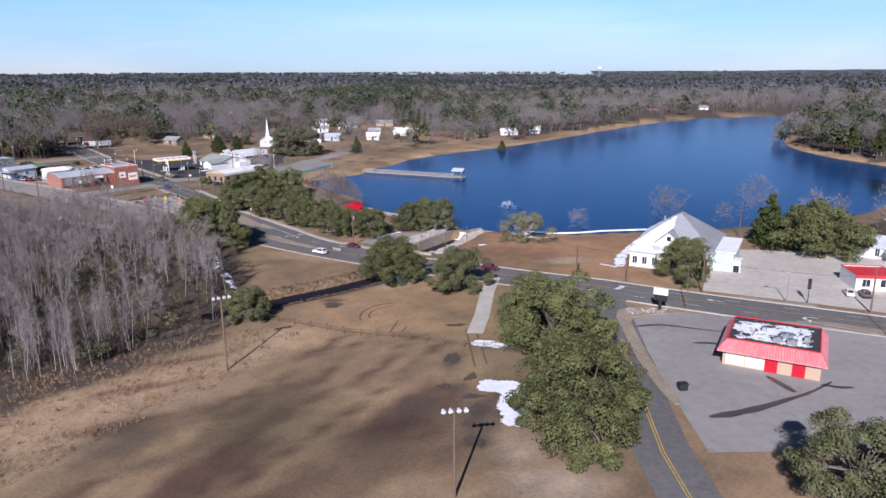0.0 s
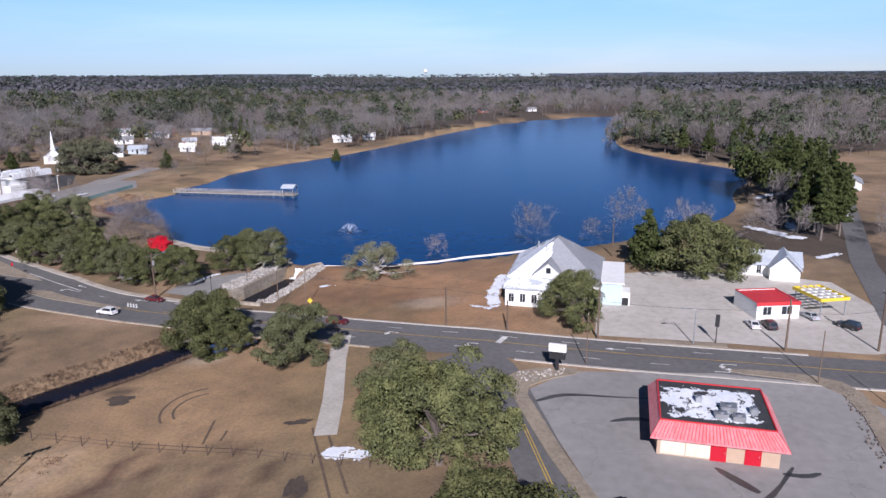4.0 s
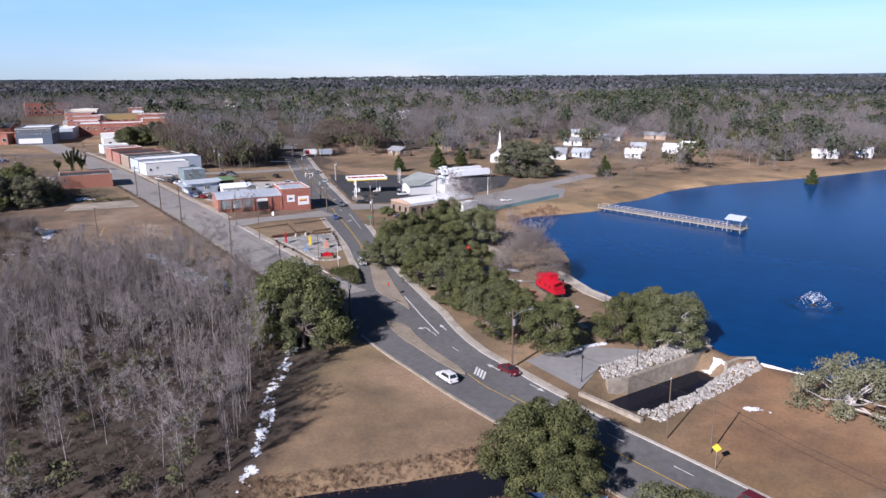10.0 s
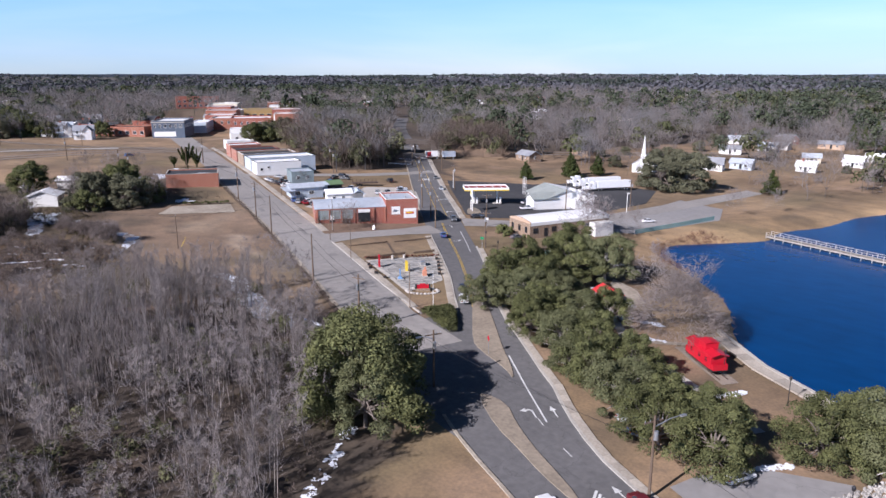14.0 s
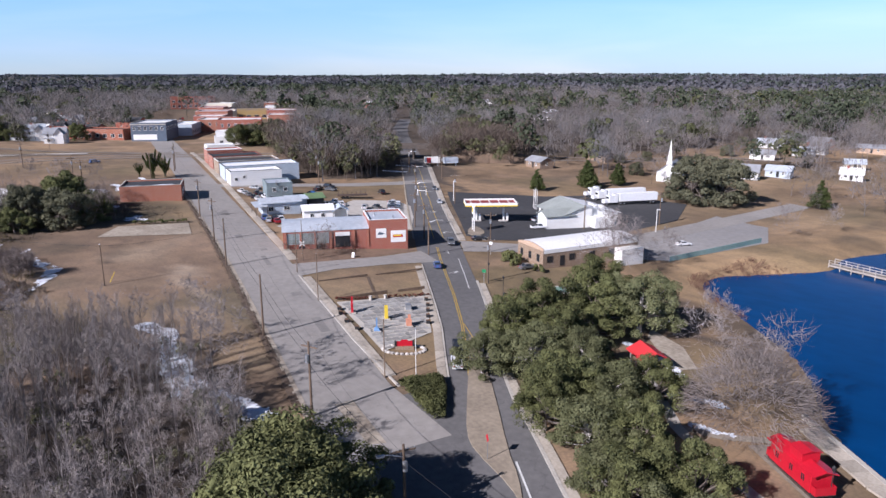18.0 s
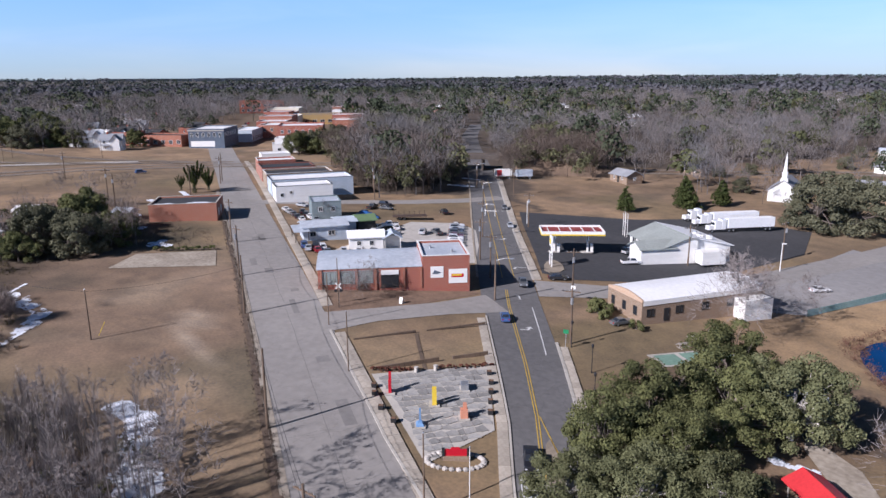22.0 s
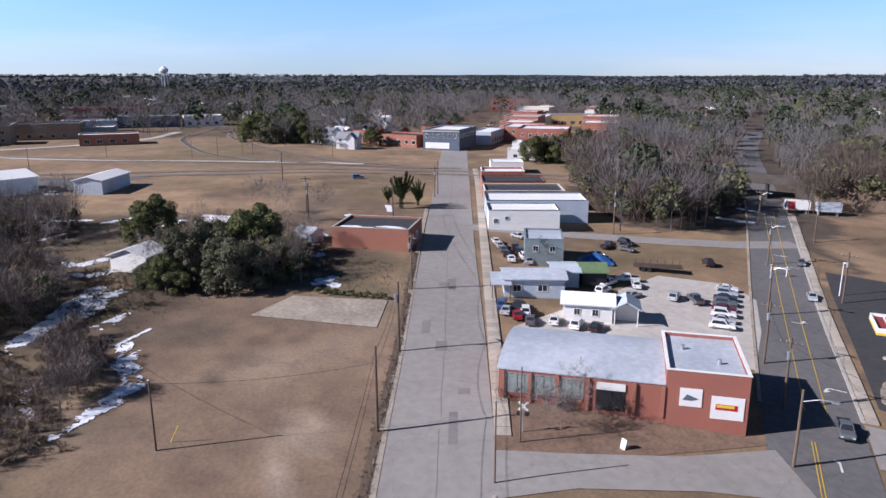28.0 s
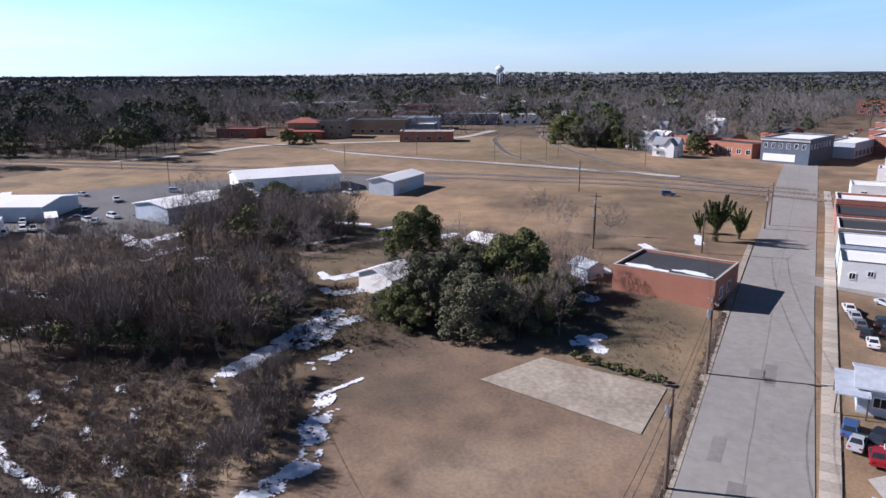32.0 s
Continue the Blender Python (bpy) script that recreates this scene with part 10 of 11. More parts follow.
for i in range(16):
    t = 0.393 * i + 0.2
    rr_ = 4.8 + 0.8 * (i % 3)
    m = M()
    m.add([(rr_ * math.cos(t) + x, rr_ * 0.8 * math.sin(t) + y, 0.012) for x, y in blob(0.9, 0.45, 14, i)], [tuple(range(14))])
    part("ripple_patch", m, RIPPLE, fo)

# spillway: wing walls, weir, riprap
for pts, w, top, nm in (([(-37.2, 116.4), (-35.3, 118.9), (-29.8, 132.6), (-28.8, 137.0)], 0.7, 0.25, "wing_wall"), ([(-38.6, 110.6), (-33.8, 109.2), (-29.2, 107.7)], 0.6, 0.5, "bridge_wall"), ([(-21.8, 134.6), (-23.8, 133.2), (-24.9, 130.2)], 0.5, 0.5, "wing_wall")):
    vs, fs = [], []
    pts = [Vector(p) for p in pts]
    for i, p in enumerate(pts):
        d = (pts[min(i + 1, len(pts) - 1)] - pts[max(i - 1, 0)]).normalized()
        nn = Vector((-d.y, d.x)) * w / 2
        zt = float(base_height(p.x, p.y)) + top
        vs += [(p.x + nn.x, p.y + nn.y, zt), (p.x - nn.x, p.y - nn.y, zt), (p.x - nn.x, p.y - nn.y, -3.4), (p.x + nn.x, p.y + nn.y, -3.4)]
    for i in range(len(pts) - 1):
        for j in range(4):
            fs.append((4 * i + j, 4 * i + 4 + j, 4 * i + 4 + (j + 1) % 4, 4 * i + (j + 1) % 4))
    fs += [(0, 1, 2, 3), (4 * len(pts) - 1, 4 * len(pts) - 2, 4 * len(pts) - 3, 4 * len(pts) - 4)]
    sheet(nm, M().add(vs, fs), CONCRETE_DIRTY, "stained concrete wall of the spillway", "wall")
wr = thing("weir", "white water pouring over the spillway weir", "weir")
part("sill", M().box((-26.8, 133.9, -3.4), (5.0, 1.0, 3.35), -0.55), CONCRETE_DIRTY, wr)
m, vs = M(), []
for i in range(13):
    a = i / 12
    x0, y0 = -28.9 + 4.2 * a, 135.2 - 2.6 * a
    for s, z in ((0.5, 0.02), (-0.5, 0.0), (-0.75, -0.6), (-1.6, -1.7), (-2.4, -1.86)):
        vs.append((x0 + 0.33 * s, y0 + 0.94 * s, z + 0.05 * math.sin(i * 2.3 + s * 5)))
m.add(vs, [(i * 5 + j, i * 5 + j + 1, i * 5 + j + 6, i * 5 + j + 5) for i in range(12) for j in range(4)])
part("falling_water", m, FOAM, wr, smooth=True)
RIPI = mat("riprap_rubble", (0.46, 0.435, 0.4), (0.27, 0.25, 0.225), 0.92, 0.6, 3, 0.5, island=0.3)


def rubble(n, poly, seed, lo, hi, name, label, lift=0.0, stone=None):
    r = np.random.RandomState(seed)
    m = M()
    xs, ys = [p[0] for p in poly], [p[1] for p in poly]
    k = 0
    while k < n:
        x, y = r.uniform(min(xs), max(xs)), r.uniform(min(ys), max(ys))
        if not bool(inside(np.array(x), np.array(y), poly)):
            continue
        s = r.uniform(lo, hi)
        ring = [(s * r.uniform(0.7, 1.1) * math.cos(t), s * r.uniform(0.7, 1.1) * math.sin(t)) for t in np.arange(0, 6.2, 1.05)]
        z = hz(x, y) + lift
        o = len(m.v)
        q = len(ring)
        m.v += [(x + a, y + b, z - 0.15) for a, b in ring] + [(x + a * 0.7, y + b * 0.7, z + s * r.uniform(0.5, 0.9)) for a, b in ring]
        m.f += [(o + i, o + (i + 1) % q, o + q + (i + 1) % q, o + q + i) for i in range(q)] + [tuple(range(o + q, o + 2 * q))]
        k += 1
    sheet(name, m, stone or RIPI, label, "rubble", "stuff")


rubble(1000, [(-37.9, 117.0), (-36.0, 119.4), (-30.5, 133.0), (-29.6, 137.0), (-33.4, 137.4), (-36.8, 128), (-40.2, 120.2)], 3, 0.1, 0.27, "riprap", "pale rubble bank beside the spillway", 0.1)
rubble(950, [(-30.6, 109.6), (-29.6, 113.2), (-26.4, 121.2), (-24.5, 130.0), (-21.4, 133.4), (-20.2, 131.5), (-22.8, 121.4), (-27.2, 109.0)], 4, 0.1, 0.27, "riprap", "pale rubble bank along the pool", 0.05)
rubble(60, [(13.4, 69), (17.2, 70.6), (20.5, 72), (20, 73.4), (13.2, 72.4)], 5, 0.1, 0.26, "rockery", "pale stones and shrubs round the sign", 0.16)
rubble(90, [(49, 48), (55, 62), (56, 66), (54.6, 66.6), (52.4, 60), (47.4, 47)], 6, 0.1, 0.2, "rockery", "dark stones along the lot edge", 0.12, mat("dark_edge_stone", (0.2, 0.165, 0.14), (0.12, 0.1, 0.09), 0.92, 0.6, 3, 0.5, island=0.3))


for k, (a, b) in enumerate((((-132.6, 141.9), (-129.4, 146.3)), ((-127.9, 149.4), (-125.3, 155.4)))):
    va, vb = Vector(a), Vector(b)
    for i in range(9):
        p = va.lerp(vb, i / 8)
        if i == 0 and k == 0:
            sh2 = shrub("dormant_shrub", "small red-brown dormant shrub in a row", 309, 0.4, 0.55, mat("red_brown_leaf", (0.2, 0.075, 0.05), (0.11, 0.045, 0.032), 0.9, 0.5, 4, 0.0), 0.09, 7, 40)
            put(sh2, p.x, p.y)
        else:
            again(sh2, p.x, p.y, rng.uniform(0.8, 1.15))
for x, y in ((-129.0, 146.1), (-128.0, 148.4)):
    e = thing("stone_post", "short pale stone post at the plaza edge", "post", (x, y, base_h(x, y)), 0.3)
    part("shaft", M().box((0, 0, -0.1), (0.42, 0.42, 0.85), bev=0.05), CONCRETE, e)
    part("cap", M().box((0, 0, 0.75), (0.5, 0.5, 0.09), bev=0.06), CONCRETE, e)

# ---- snow left in the shade ----
def snow(label, line, width, seed, cover=0.5, cell=0.24):
    """Old snow along a line: broken at its edges, thin in places."""
    xs, ys = [p[0] for p in line], [p[1] for p in line]
    k = lambda x, y: cover * ease(width, width * 0.35, line_dist(x, y, line)) - 9 * (line_dist(x, y, line) > width)
    m = ragged(min(xs) - width, max(xs) + width, min(ys) - width, max(ys) + width, cell, seed, k, lambda x, y: height(x, y) + 0.05 + 0.05 * vnoise(x, y, 0.9, seed))
    if m.f:
        sheet("snow_patch", m, SNOW, label, "snow", "stuff")


LAWN = "melting white snow patch on dry grass"
snow(LAWN, [(-5.4, 39.0), (-2.6, 38.8), (-1.8, 34.5), (-0.8, 30)], 2.8, 501, 0.95)
snow(LAWN, [(-9.4, 54.0), (-6.4, 53.2)], 1.9, 502, 0.75)
snow("snow on the shaded side of the hall", [(13.2, 101), (13.4, 106), (15, 113), (17, 119)], 1.8, 503, 0.75)
snow("thin snow below the hall lawn", [(9.5, 101), (12, 99.5)], 1.0, 504, 0.5)
snow(LAWN, [(-19, 117.6), (-16, 118.4)], 1.2, 505)
WOODEDGE = "strip of old snow in the shade of the wood"
snow(WOODEDGE, [(-81, 99.5), (-77, 94), (-74, 89), (-70, 85), (-66, 80.5)], 1.5, 506, 0.44, 0.18)
snow(WOODEDGE, [(-66, 80.5), (-61, 74.5), (-58.6, 71)], 1.3, 507, 0.42, 0.18)
snow(WOODEDGE, [(-140.5, 113.6), (-136.5, 115.2), (-132.5, 113.4), (-127, 112)], 2.6, 508, 0.8)
snow(WOODEDGE, [(-127, 112.0), (-119, 110.4), (-112, 112)], 3.4, 509, 0.78)
snow(WOODEDGE, [(-112, 112.4), (-107, 113), (-102.6, 111.6)], 3.4, 510, 0.86)
LOTEDGE = "old snow along the edge of the empty lot"
snow(LOTEDGE, [(-194.5, 111.6), (-190, 108)], 0.5, 511, 0.8, 0.2)
snow(LOTEDGE, [(-190, 108.6), (-187.6, 110.2), (-183.5, 109.2)], 2.1, 512, 0.56)
snow(LOTEDGE, [(-183.5, 109.6), (-180.5, 111.2), (-177, 111.4)], 2.1, 513, 0.56)
snow(LOTEDGE, [(-177, 111.2), (-174.5, 110), (-171, 108)], 2.1, 514, 0.56)
snow(LOTEDGE, [(-171, 108), (-166, 104)], 1.0, 515, 0.55)
THICKET = "patchy snow beside the dark thicket"
snow(THICKET, [(-194, 95.6), (-201, 98.4), (-208, 99.6), (-214, 102)], 2.5, 516, 0.68)
snow(THICKET, [(-203, 101.6), (-212, 104.6)], 2.8, 517, 0.62)
snow(THICKET, [(-197, 104.6), (-201, 107.6)], 1.7, 518, 0.5)
snow(THICKET, [(-222, 100.4), (-224, 103)], 2.0, 519, 0.75)
snow(THICKET, [(-229, 97.4), (-231, 100.4)], 2.0, 520, 0.75)
HEATHS = "small scattered patch of snow among the scrub"
for i, (x, y, u, v) in enumerate(((-181, 81.5, 1.0, 0.4), (-188.5, 79.4, 1.2, 0.5), (-174.2, 94.6, 1.0, 1.5), (-177.8, 100.4, 1.5, 0.4), (-173.6, 102, 1.0, 0.6), (-174.6, 82.4, 1.6, 1.6), (-171.8, 87.2, 1.5, 3.2), (-190.8, 95, 0.8, 0.6), (-185, 77.6, 1.0, 0.8), (-188, 86, 0.7, 0.5),
                                  (-183.4, 90.6, 0.8, 0.4), (-179, 88, 0.6, 0.8), (-169.5, 93, 1.0, 1.6), (-177, 75.6, 0.9, 0.6), (-169, 80, 0.8, 1.4), (-166, 88, 1.0, 1.6), (-163, 95, 1.4, 1.0))):
    snow(HEATHS, [(x - u, y - v), (x + u, y + v)], 0.95, 530 + i, 0.58, 0.18)
ROUGH = "patch of snow on the rough ground by the warehouses"
snow(ROUGH, [(-244, 52), (-252, 56)], 3.4, 550, 0.62)
snow(ROUGH, [(-236, 70), (-232, 78)], 2.2, 551, 0.65)
snow(ROUGH, [(-268, 80), (-266, 92)], 1.6, 552, 0.6)
snow(ROUGH, [(-216, 42), (-214, 60)], 2.2, 553, 0.55)
snow("snow behind the low brick store", [(-208, 135.6), (-210.5, 138.6)], 1.5, 554, 0.75)
snow("snow behind the low brick store", [(-226, 133), (-232, 137)], 1.6, 555, 0.7)
snow("snow behind the low brick store", [(-246, 147), (-252, 149)], 2.0, 556, 0.75)
snow("snow by the ivy-clad trunks", [(-259, 159), (-266, 160)], 1.2, 557, 0.7)
snow("snow on a low roof and ground among trees", [(-256, 109), (-260, 112)], 1.8, 558, 0.7)
PARKS = "snow in the shade of the park trees"
for i, (a, b, w) in enumerate((((-86, 164), (-82, 161.5), 1.4), ((-80, 155.5), (-74, 157.4), 1.6), ((-100, 181), (-96, 183), 1.8), ((-45.5, 125.5), (-43, 129), 1.0), ((-63, 127.4), (-59.5, 128.4), 1.0), ((-74, 150.2), (-70, 151), 1.0), ((-92, 165), (-88.6, 166), 1.2), ((-56, 139), (-54, 143), 1.0))):
    snow(PARKS, [a, b], w, 560 + i, 0.66)
LANE = "snow below the shaded trees by the lane"
for i, (a, b, w) in enumerate((((110, 206), (123, 213), 3.2), ((87, 161), (93, 149), 3.0), ((96, 158), (100, 166), 2.2), ((88, 130), (94, 133), 1.6), ((-238, 236), (-232, 240), 2.0), ((-246, 248), (-240, 250), 1.6), ((118, 168), (122, 178), 1.6))):
    snow(LANE, [a, b], w, 570 + i, 0.66, 0.4)
YARDS = "snow on the shaded side of the yard and its sheds"
for i, (a, b, w_, c_) in enumerate((((-230.8, 94.2), (-228.6, 95.6), 1.3, 0.8), ((-223.4, 97.2), (-221.6, 98.6), 1.2, 0.8), ((-241.5, 138.8), (-238, 140.4), 2.0, 0.75), ((-227.2, 135.0), (-224.6, 137.6), 2.4, 0.75), ((-256.1, 148.6), (-252, 150), 1.8, 0.8),
                                   ((-250, 45), (-240, 58), 2.6, 0.6), ((-242, 62), (-234, 60), 2.2, 0.55), ((-206, 64), (-196, 60), 1.5, 0.6), ((-209.7, 136.4), (-206.4, 138.4), 1.7, 0.8), ((-247, 84), (-254, 90), 1.4, 0.6), ((-262, 96), (-268, 104), 1.6, 0.6))):
    snow(YARDS, [a, b], w_, 590 + i, c_)
OLD_LINE = [(-178, 44), (-198, 61.9), (-204.3, 65.2), (-224, 76), (-243.7, 88.6), (-256, 99.5), (-268, 112)]
sheet("dirt_track", ribbon(chaikin(OLD_LINE, 2, False), 2.6, 0.05, 1.5), mat("rutted_earth", (0.25, 0.19, 0.14), (0.15, 0.115, 0.09), 0.97, 0.4, 2.5, 0.6, 5), "rutted earth track through the scrub", "track")
# ---- undergrowth ----
def strewn(poly, n, seed, inset=0.0):
    r = np.random.RandomState(seed)
    xs, ys = [p[0] for p in poly], [p[1] for p in poly]
    out = np.zeros((0, 2))
    while len(out) < n:
        x, y = r.uniform(min(xs), max(xs), 3 * n), r.uniform(min(ys), max(ys), 3 * n)
        ok = inside(x, y, poly) & (line_dist(x, y, poly, True) > inset)
        out = np.concatenate([out, np.stack([x[ok], y[ok]], -1)])
    return out[:n], r


STEM = mat("pale_sapling_bark", (0.42, 0.385, 0.36), (0.26, 0.23, 0.21), 0.95, 0.2, 2.0, 0.0, island=0.3, spec=0.05)


def thicket(name, poly, n, seed, lo, hi, k, material, label, form="brush", avoid=None, thin=0.021):
    """Undergrowth over an outline: brush, upright saplings or leafy evergreens, in drifts."""
    p, r = strewn(poly, n, seed)
    keep = r.uniform(0, 1, n) < 0.25 + 1.1 * vnoise(p[:, 0], p[:, 1], 5.5, seed)
    if avoid is not None:
        keep &= ~inside(p[:, 0], p[:, 1], avoid) | (r.uniform(0, 1, n) < 0.12)
    p = p[keep]
    tall = r.uniform(lo, hi, len(p)) * (0.75 + 0.5 * vnoise(p[:, 0], p[:, 1], 7, seed + 1))
    if form == "crown":
        q = bare_crowns(p[:, 0], p[:, 1], tall, k, r, thin)
    elif form == "evergreen":
        q = green_crowns(p[:, 0], p[:, 1], tall, k, r, 0.34, 9, 0.15)
    elif form == "sapling":
        q = sapling_cards(p[:, 0], p[:, 1], tall, k, r, 0.065)
        tagged(new("bare_stems", quads_mesh("bare_stems", q[:2 * len(p)], STEM)), "slender pale trunks of leafless saplings", "undergrowth", "", "stuff")
        q = q[2 * len(p):]
    else:
        q = bare_cards(p[:, 0], p[:, 1], tall, k, r, thin)
        q[..., 2] -= np.repeat(tall * 0.28, k)[:, None]
    tagged(new(name, quads_mesh(name, q, material)), label, "undergrowth", "", "stuff")


BRUSH = mat("grey_brown_brush", (0.18, 0.145, 0.122), (0.105, 0.083, 0.07), 0.95, 0.1, 1.0, 0.0, island=0.3, spec=0.05)
BRUSH_DARK = mat("dark_brush", (0.085, 0.068, 0.056), (0.048, 0.038, 0.033), 0.95, 0.1, 1.0, 0.0, island=0.3, spec=0.05)
BRUSH_GREY = mat("pale_grey_brush", (0.25, 0.208, 0.187), (0.142, 0.117, 0.105), 0.95, 0.1, 1.0, 0.0, island=0.3, spec=0.05)
BRUSH_BROWN = mat("brown_brush", (0.155, 0.122, 0.1), (0.088, 0.069, 0.058), 0.95, 0.1, 1.0, 0.0, island=0.3, spec=0.05)
REED = mat("dry_reeds", (0.36, 0.24, 0.14), (0.24, 0.155, 0.095), 0.95, 0.1, 1.0, 0.0, island=0.3, spec=0.05)
CREEK_REED = mat("dull_creek_reeds", (0.2, 0.135, 0.09), (0.11, 0.075, 0.055), 0.95, 0.1, 1.0, 0.0, island=0.35, spec=0.05)
GREENBRUSH = mat("evergreen_brush", (0.15, 0.15, 0.078), (0.082, 0.084, 0.046), 0.9, 0.1, 1.0, 0.0, island=0.3, spec=0.05)
WOODS_NEAR = [(-58, 66), (-66, 78), (-76, 92), (-90, 104), (-105, 112), (-128, 116), (-140, 100), (-130, 40), (-100, 12), (-66, 34)]
SAPLING = mat("grey_saplings", (0.285, 0.252, 0.24), (0.18, 0.158, 0.15), 0.95, 0.1, 1.0, 0.0, island=0.3, spec=0.05)
OLIVEBRUSH = mat("olive_brush", (0.13, 0.11, 0.052), (0.075, 0.064, 0.032), 0.95, 0.1, 1.0, 0.0, island=0.3, spec=0.05)
thicket("wood_saplings", WOODS_NEAR, 1250, 401, 5.5, 10.5, 170, SAPLING, "grey leafless saplings between the trees", "sapling", GLADE)
thicket("wood_brush", WOODS_NEAR, 1700, 402, 0.7, 2.4, 60, BRUSH, "tangled brown brush on the wood floor")
thicket("wood_dark_brush", WOODS_NEAR, 1500, 454, 0.8, 2.6, 60, BRUSH_DARK, "dark tangled brush on the wood floor")
thicket("wood_weeds", WOODS_NEAR, 1100, 410, 0.4, 1.1, 30, OLIVEBRUSH, "olive and brown weeds on the wood floor")
thicket("wood_evergreens", WOODS_NEAR, 210, 403, 1.8, 4.6, 240, GREENBRUSH, "dark evergreen undergrowth in the wood", "evergreen")
thicket("lot_scrub", SCRUBLAND, 2600, 404, 0.3, 1.2, 30, BRUSH, "low brown scrub and dead weeds")
thicket("lot_weeds", SCRUBLAND, 2200, 411, 0.25, 0.8, 26, OLIVEBRUSH, "olive-brown dead weeds")
HEATH = [(-168, 66), (-192, 64), (-195, 92), (-183, 100), (-172, 105), (-160, 100), (-158, 84)]
thicket("heath_scrub", HEATH, 4200, 412, 0.3, 1.1, 44, BRUSH_GREY, "tangled low brown scrub with snow between")
thicket("heath_tufts", HEATH, 900, 413, 0.3, 0.8, 30, REED, "tufts of dry tawny grass")
thicket("heath_bushes", HEATH, 230, 414, 1.0, 3.0, 200, BRUSH_BROWN, "scattered dark leafless bushes", "crown")
thicket("heath_bushes", HEATH, 110, 455, 1.5, 4.0, 240, BRUSH_GREY, "scattered grey leafless bushes", "crown")
DARK1 = [(-193, 62), (-194, 85), (-196, 94), (-200, 97.5), (-212, 98.5), (-222, 96), (-226, 89), (-222, 78), (-208, 74), (-204, 58)]
DARK2 = [(-183, 100.5), (-192, 99), (-194.5, 103), (-189, 106.6), (-184, 107.6), (-175, 108.4), (-172, 105)]
DARK3 = [(-238, 64), (-240, 76), (-243, 84), (-250, 91), (-264, 92), (-262, 62)]
thicket("dark_thicket", DARK1, 210, 405, 4.0, 8.0, 330, BRUSH_BROWN, "dense dark leafless thicket", "crown")
thicket("thicket_stems", DARK1, 170, 416, 4.5, 8.5, 300, BRUSH_GREY, "grey-brown leafless trees in the thicket", "crown")
thicket("thicket_evergreens", DARK1, 130, 409, 2.4, 6.2, 420, GREENBRUSH, "dark evergreens in the thicket", "evergreen")
thicket("brown_thicket", DARK2, 120, 406, 2.0, 5.0, 330, BRUSH_GREY, "grey-brown leafless bushes by the empty lot", "crown")
thicket("brown_thicket_weeds", DARK2, 120, 417, 0.6, 1.4, 50, OLIVEBRUSH, "olive weeds below the bushes")
thicket("tree_belt", DARK3, 90, 407, 6.5, 11.0, 330, BRUSH_GREY, "belt of leafless trees before the warehouses", "crown")
thicket("tree_belt_brush", DARK3, 150, 418, 2.0, 4.5, 160, BRUSH_BROWN, "dark brush under the tree belt")
thicket("thicket_evergreens", DARK3, 46, 408, 3.5, 8.0, 330, GREENBRUSH, "dark evergreens in the tree belt", "evergreen")
thicket("grey_brush", [(-196, 24), (-194, 56), (-222, 80), (-242, 74), (-246, 30)], 620, 419, 2.4, 6.5, 150, BRUSH_GREY, "grey-brown leafless brush across the rough ground", "crown")
thicket("lot_corner_thicket", [(-118, 105), (-128, 111), (-140, 111), (-150, 100), (-130, 98)], 150, 415, 3.0, 6.5, 150, SAPLING, "grey leafless thicket beside the empty lot", "sapling")
thicket("brick_store_weeds", [(-203.5, 136), (-214, 130), (-228, 138), (-216, 150), (-200, 147)], 700, 443, 0.2, 0.6, 24, BRUSH, "low brown weeds beside the brick store")
thicket("tree_cluster_stems", [(-207, 110), (-207, 133), (-222, 139), (-240, 136), (-246, 120), (-222, 108)], 46, 444, 5.0, 9.0, 330, BRUSH_GREY, "grey leafless trees among the evergreens", "crown")
thicket("tree_cluster_brush", [(-207, 126), (-209, 137), (-226, 143), (-240, 138), (-236, 128)], 60, 485, 1.2, 3.4, 160, BRUSH_BROWN, "brown bushes behind the evergreens")
thicket("bridge_wood", [(-245, 207), (-228, 215), (-233, 230), (-243, 248), (-300, 258), (-336, 258), (-340, 244), (-290, 222)], 190, 445, 8.0, 14.0, 330, BRUSH_BROWN, "leafless grey-brown wood beside the railway bridge", "crown", None, 0.05)
EMBANK = [(-236, 257), (-226, 268), (-217, 282), (-224, 300), (-262, 330), (-300, 340), (-262, 288), (-248, 272)]
thicket("embankment_wood", EMBANK, 130, 448, 8.0, 15.0, 300, BRUSH_BROWN, "leafless trees on the railway embankment", "crown", None, 0.05)
thicket("embankment_evergreens", EMBANK, 46, 449, 5.0, 11.0, 330, GREENBRUSH, "dark evergreens on the railway embankment", "evergreen")
EAST_SHORE = [(111, 352), (104, 376), (126, 458), (158, 545), (228, 650), (330, 620), (262, 340), (190, 300), (152, 262), (144, 276), (132, 306), (121, 330)]
thicket("shore_wood", EAST_SHORE, 620, 450, 9.0, 16.0, 150, FAR_BARE, "leafless trees crowding the lake shore", "crown", None, 0.09)
thicket("shore_pines", EAST_SHORE, 260, 451, 8.0, 17.0, 170, FAR_GREEN, "dark pines crowding the lake shore", "evergreen")
SHORE_BANK = [(103, 196), (112, 224), (127, 243), (144, 268), (160, 262), (150, 240), (138, 218), (124, 192), (112, 170), (104, 176)]
thicket("bank_wood", SHORE_BANK, 60, 452, 8.0, 14.0, 200, FAR_BARE, "leafless trees on the lake bank", "crown", None, 0.06)
thicket("bank_pines", SHORE_BANK, 70, 453, 9.0, 17.0, 260, LEAF_DARK, "dark pines on the lake bank", "evergreen")
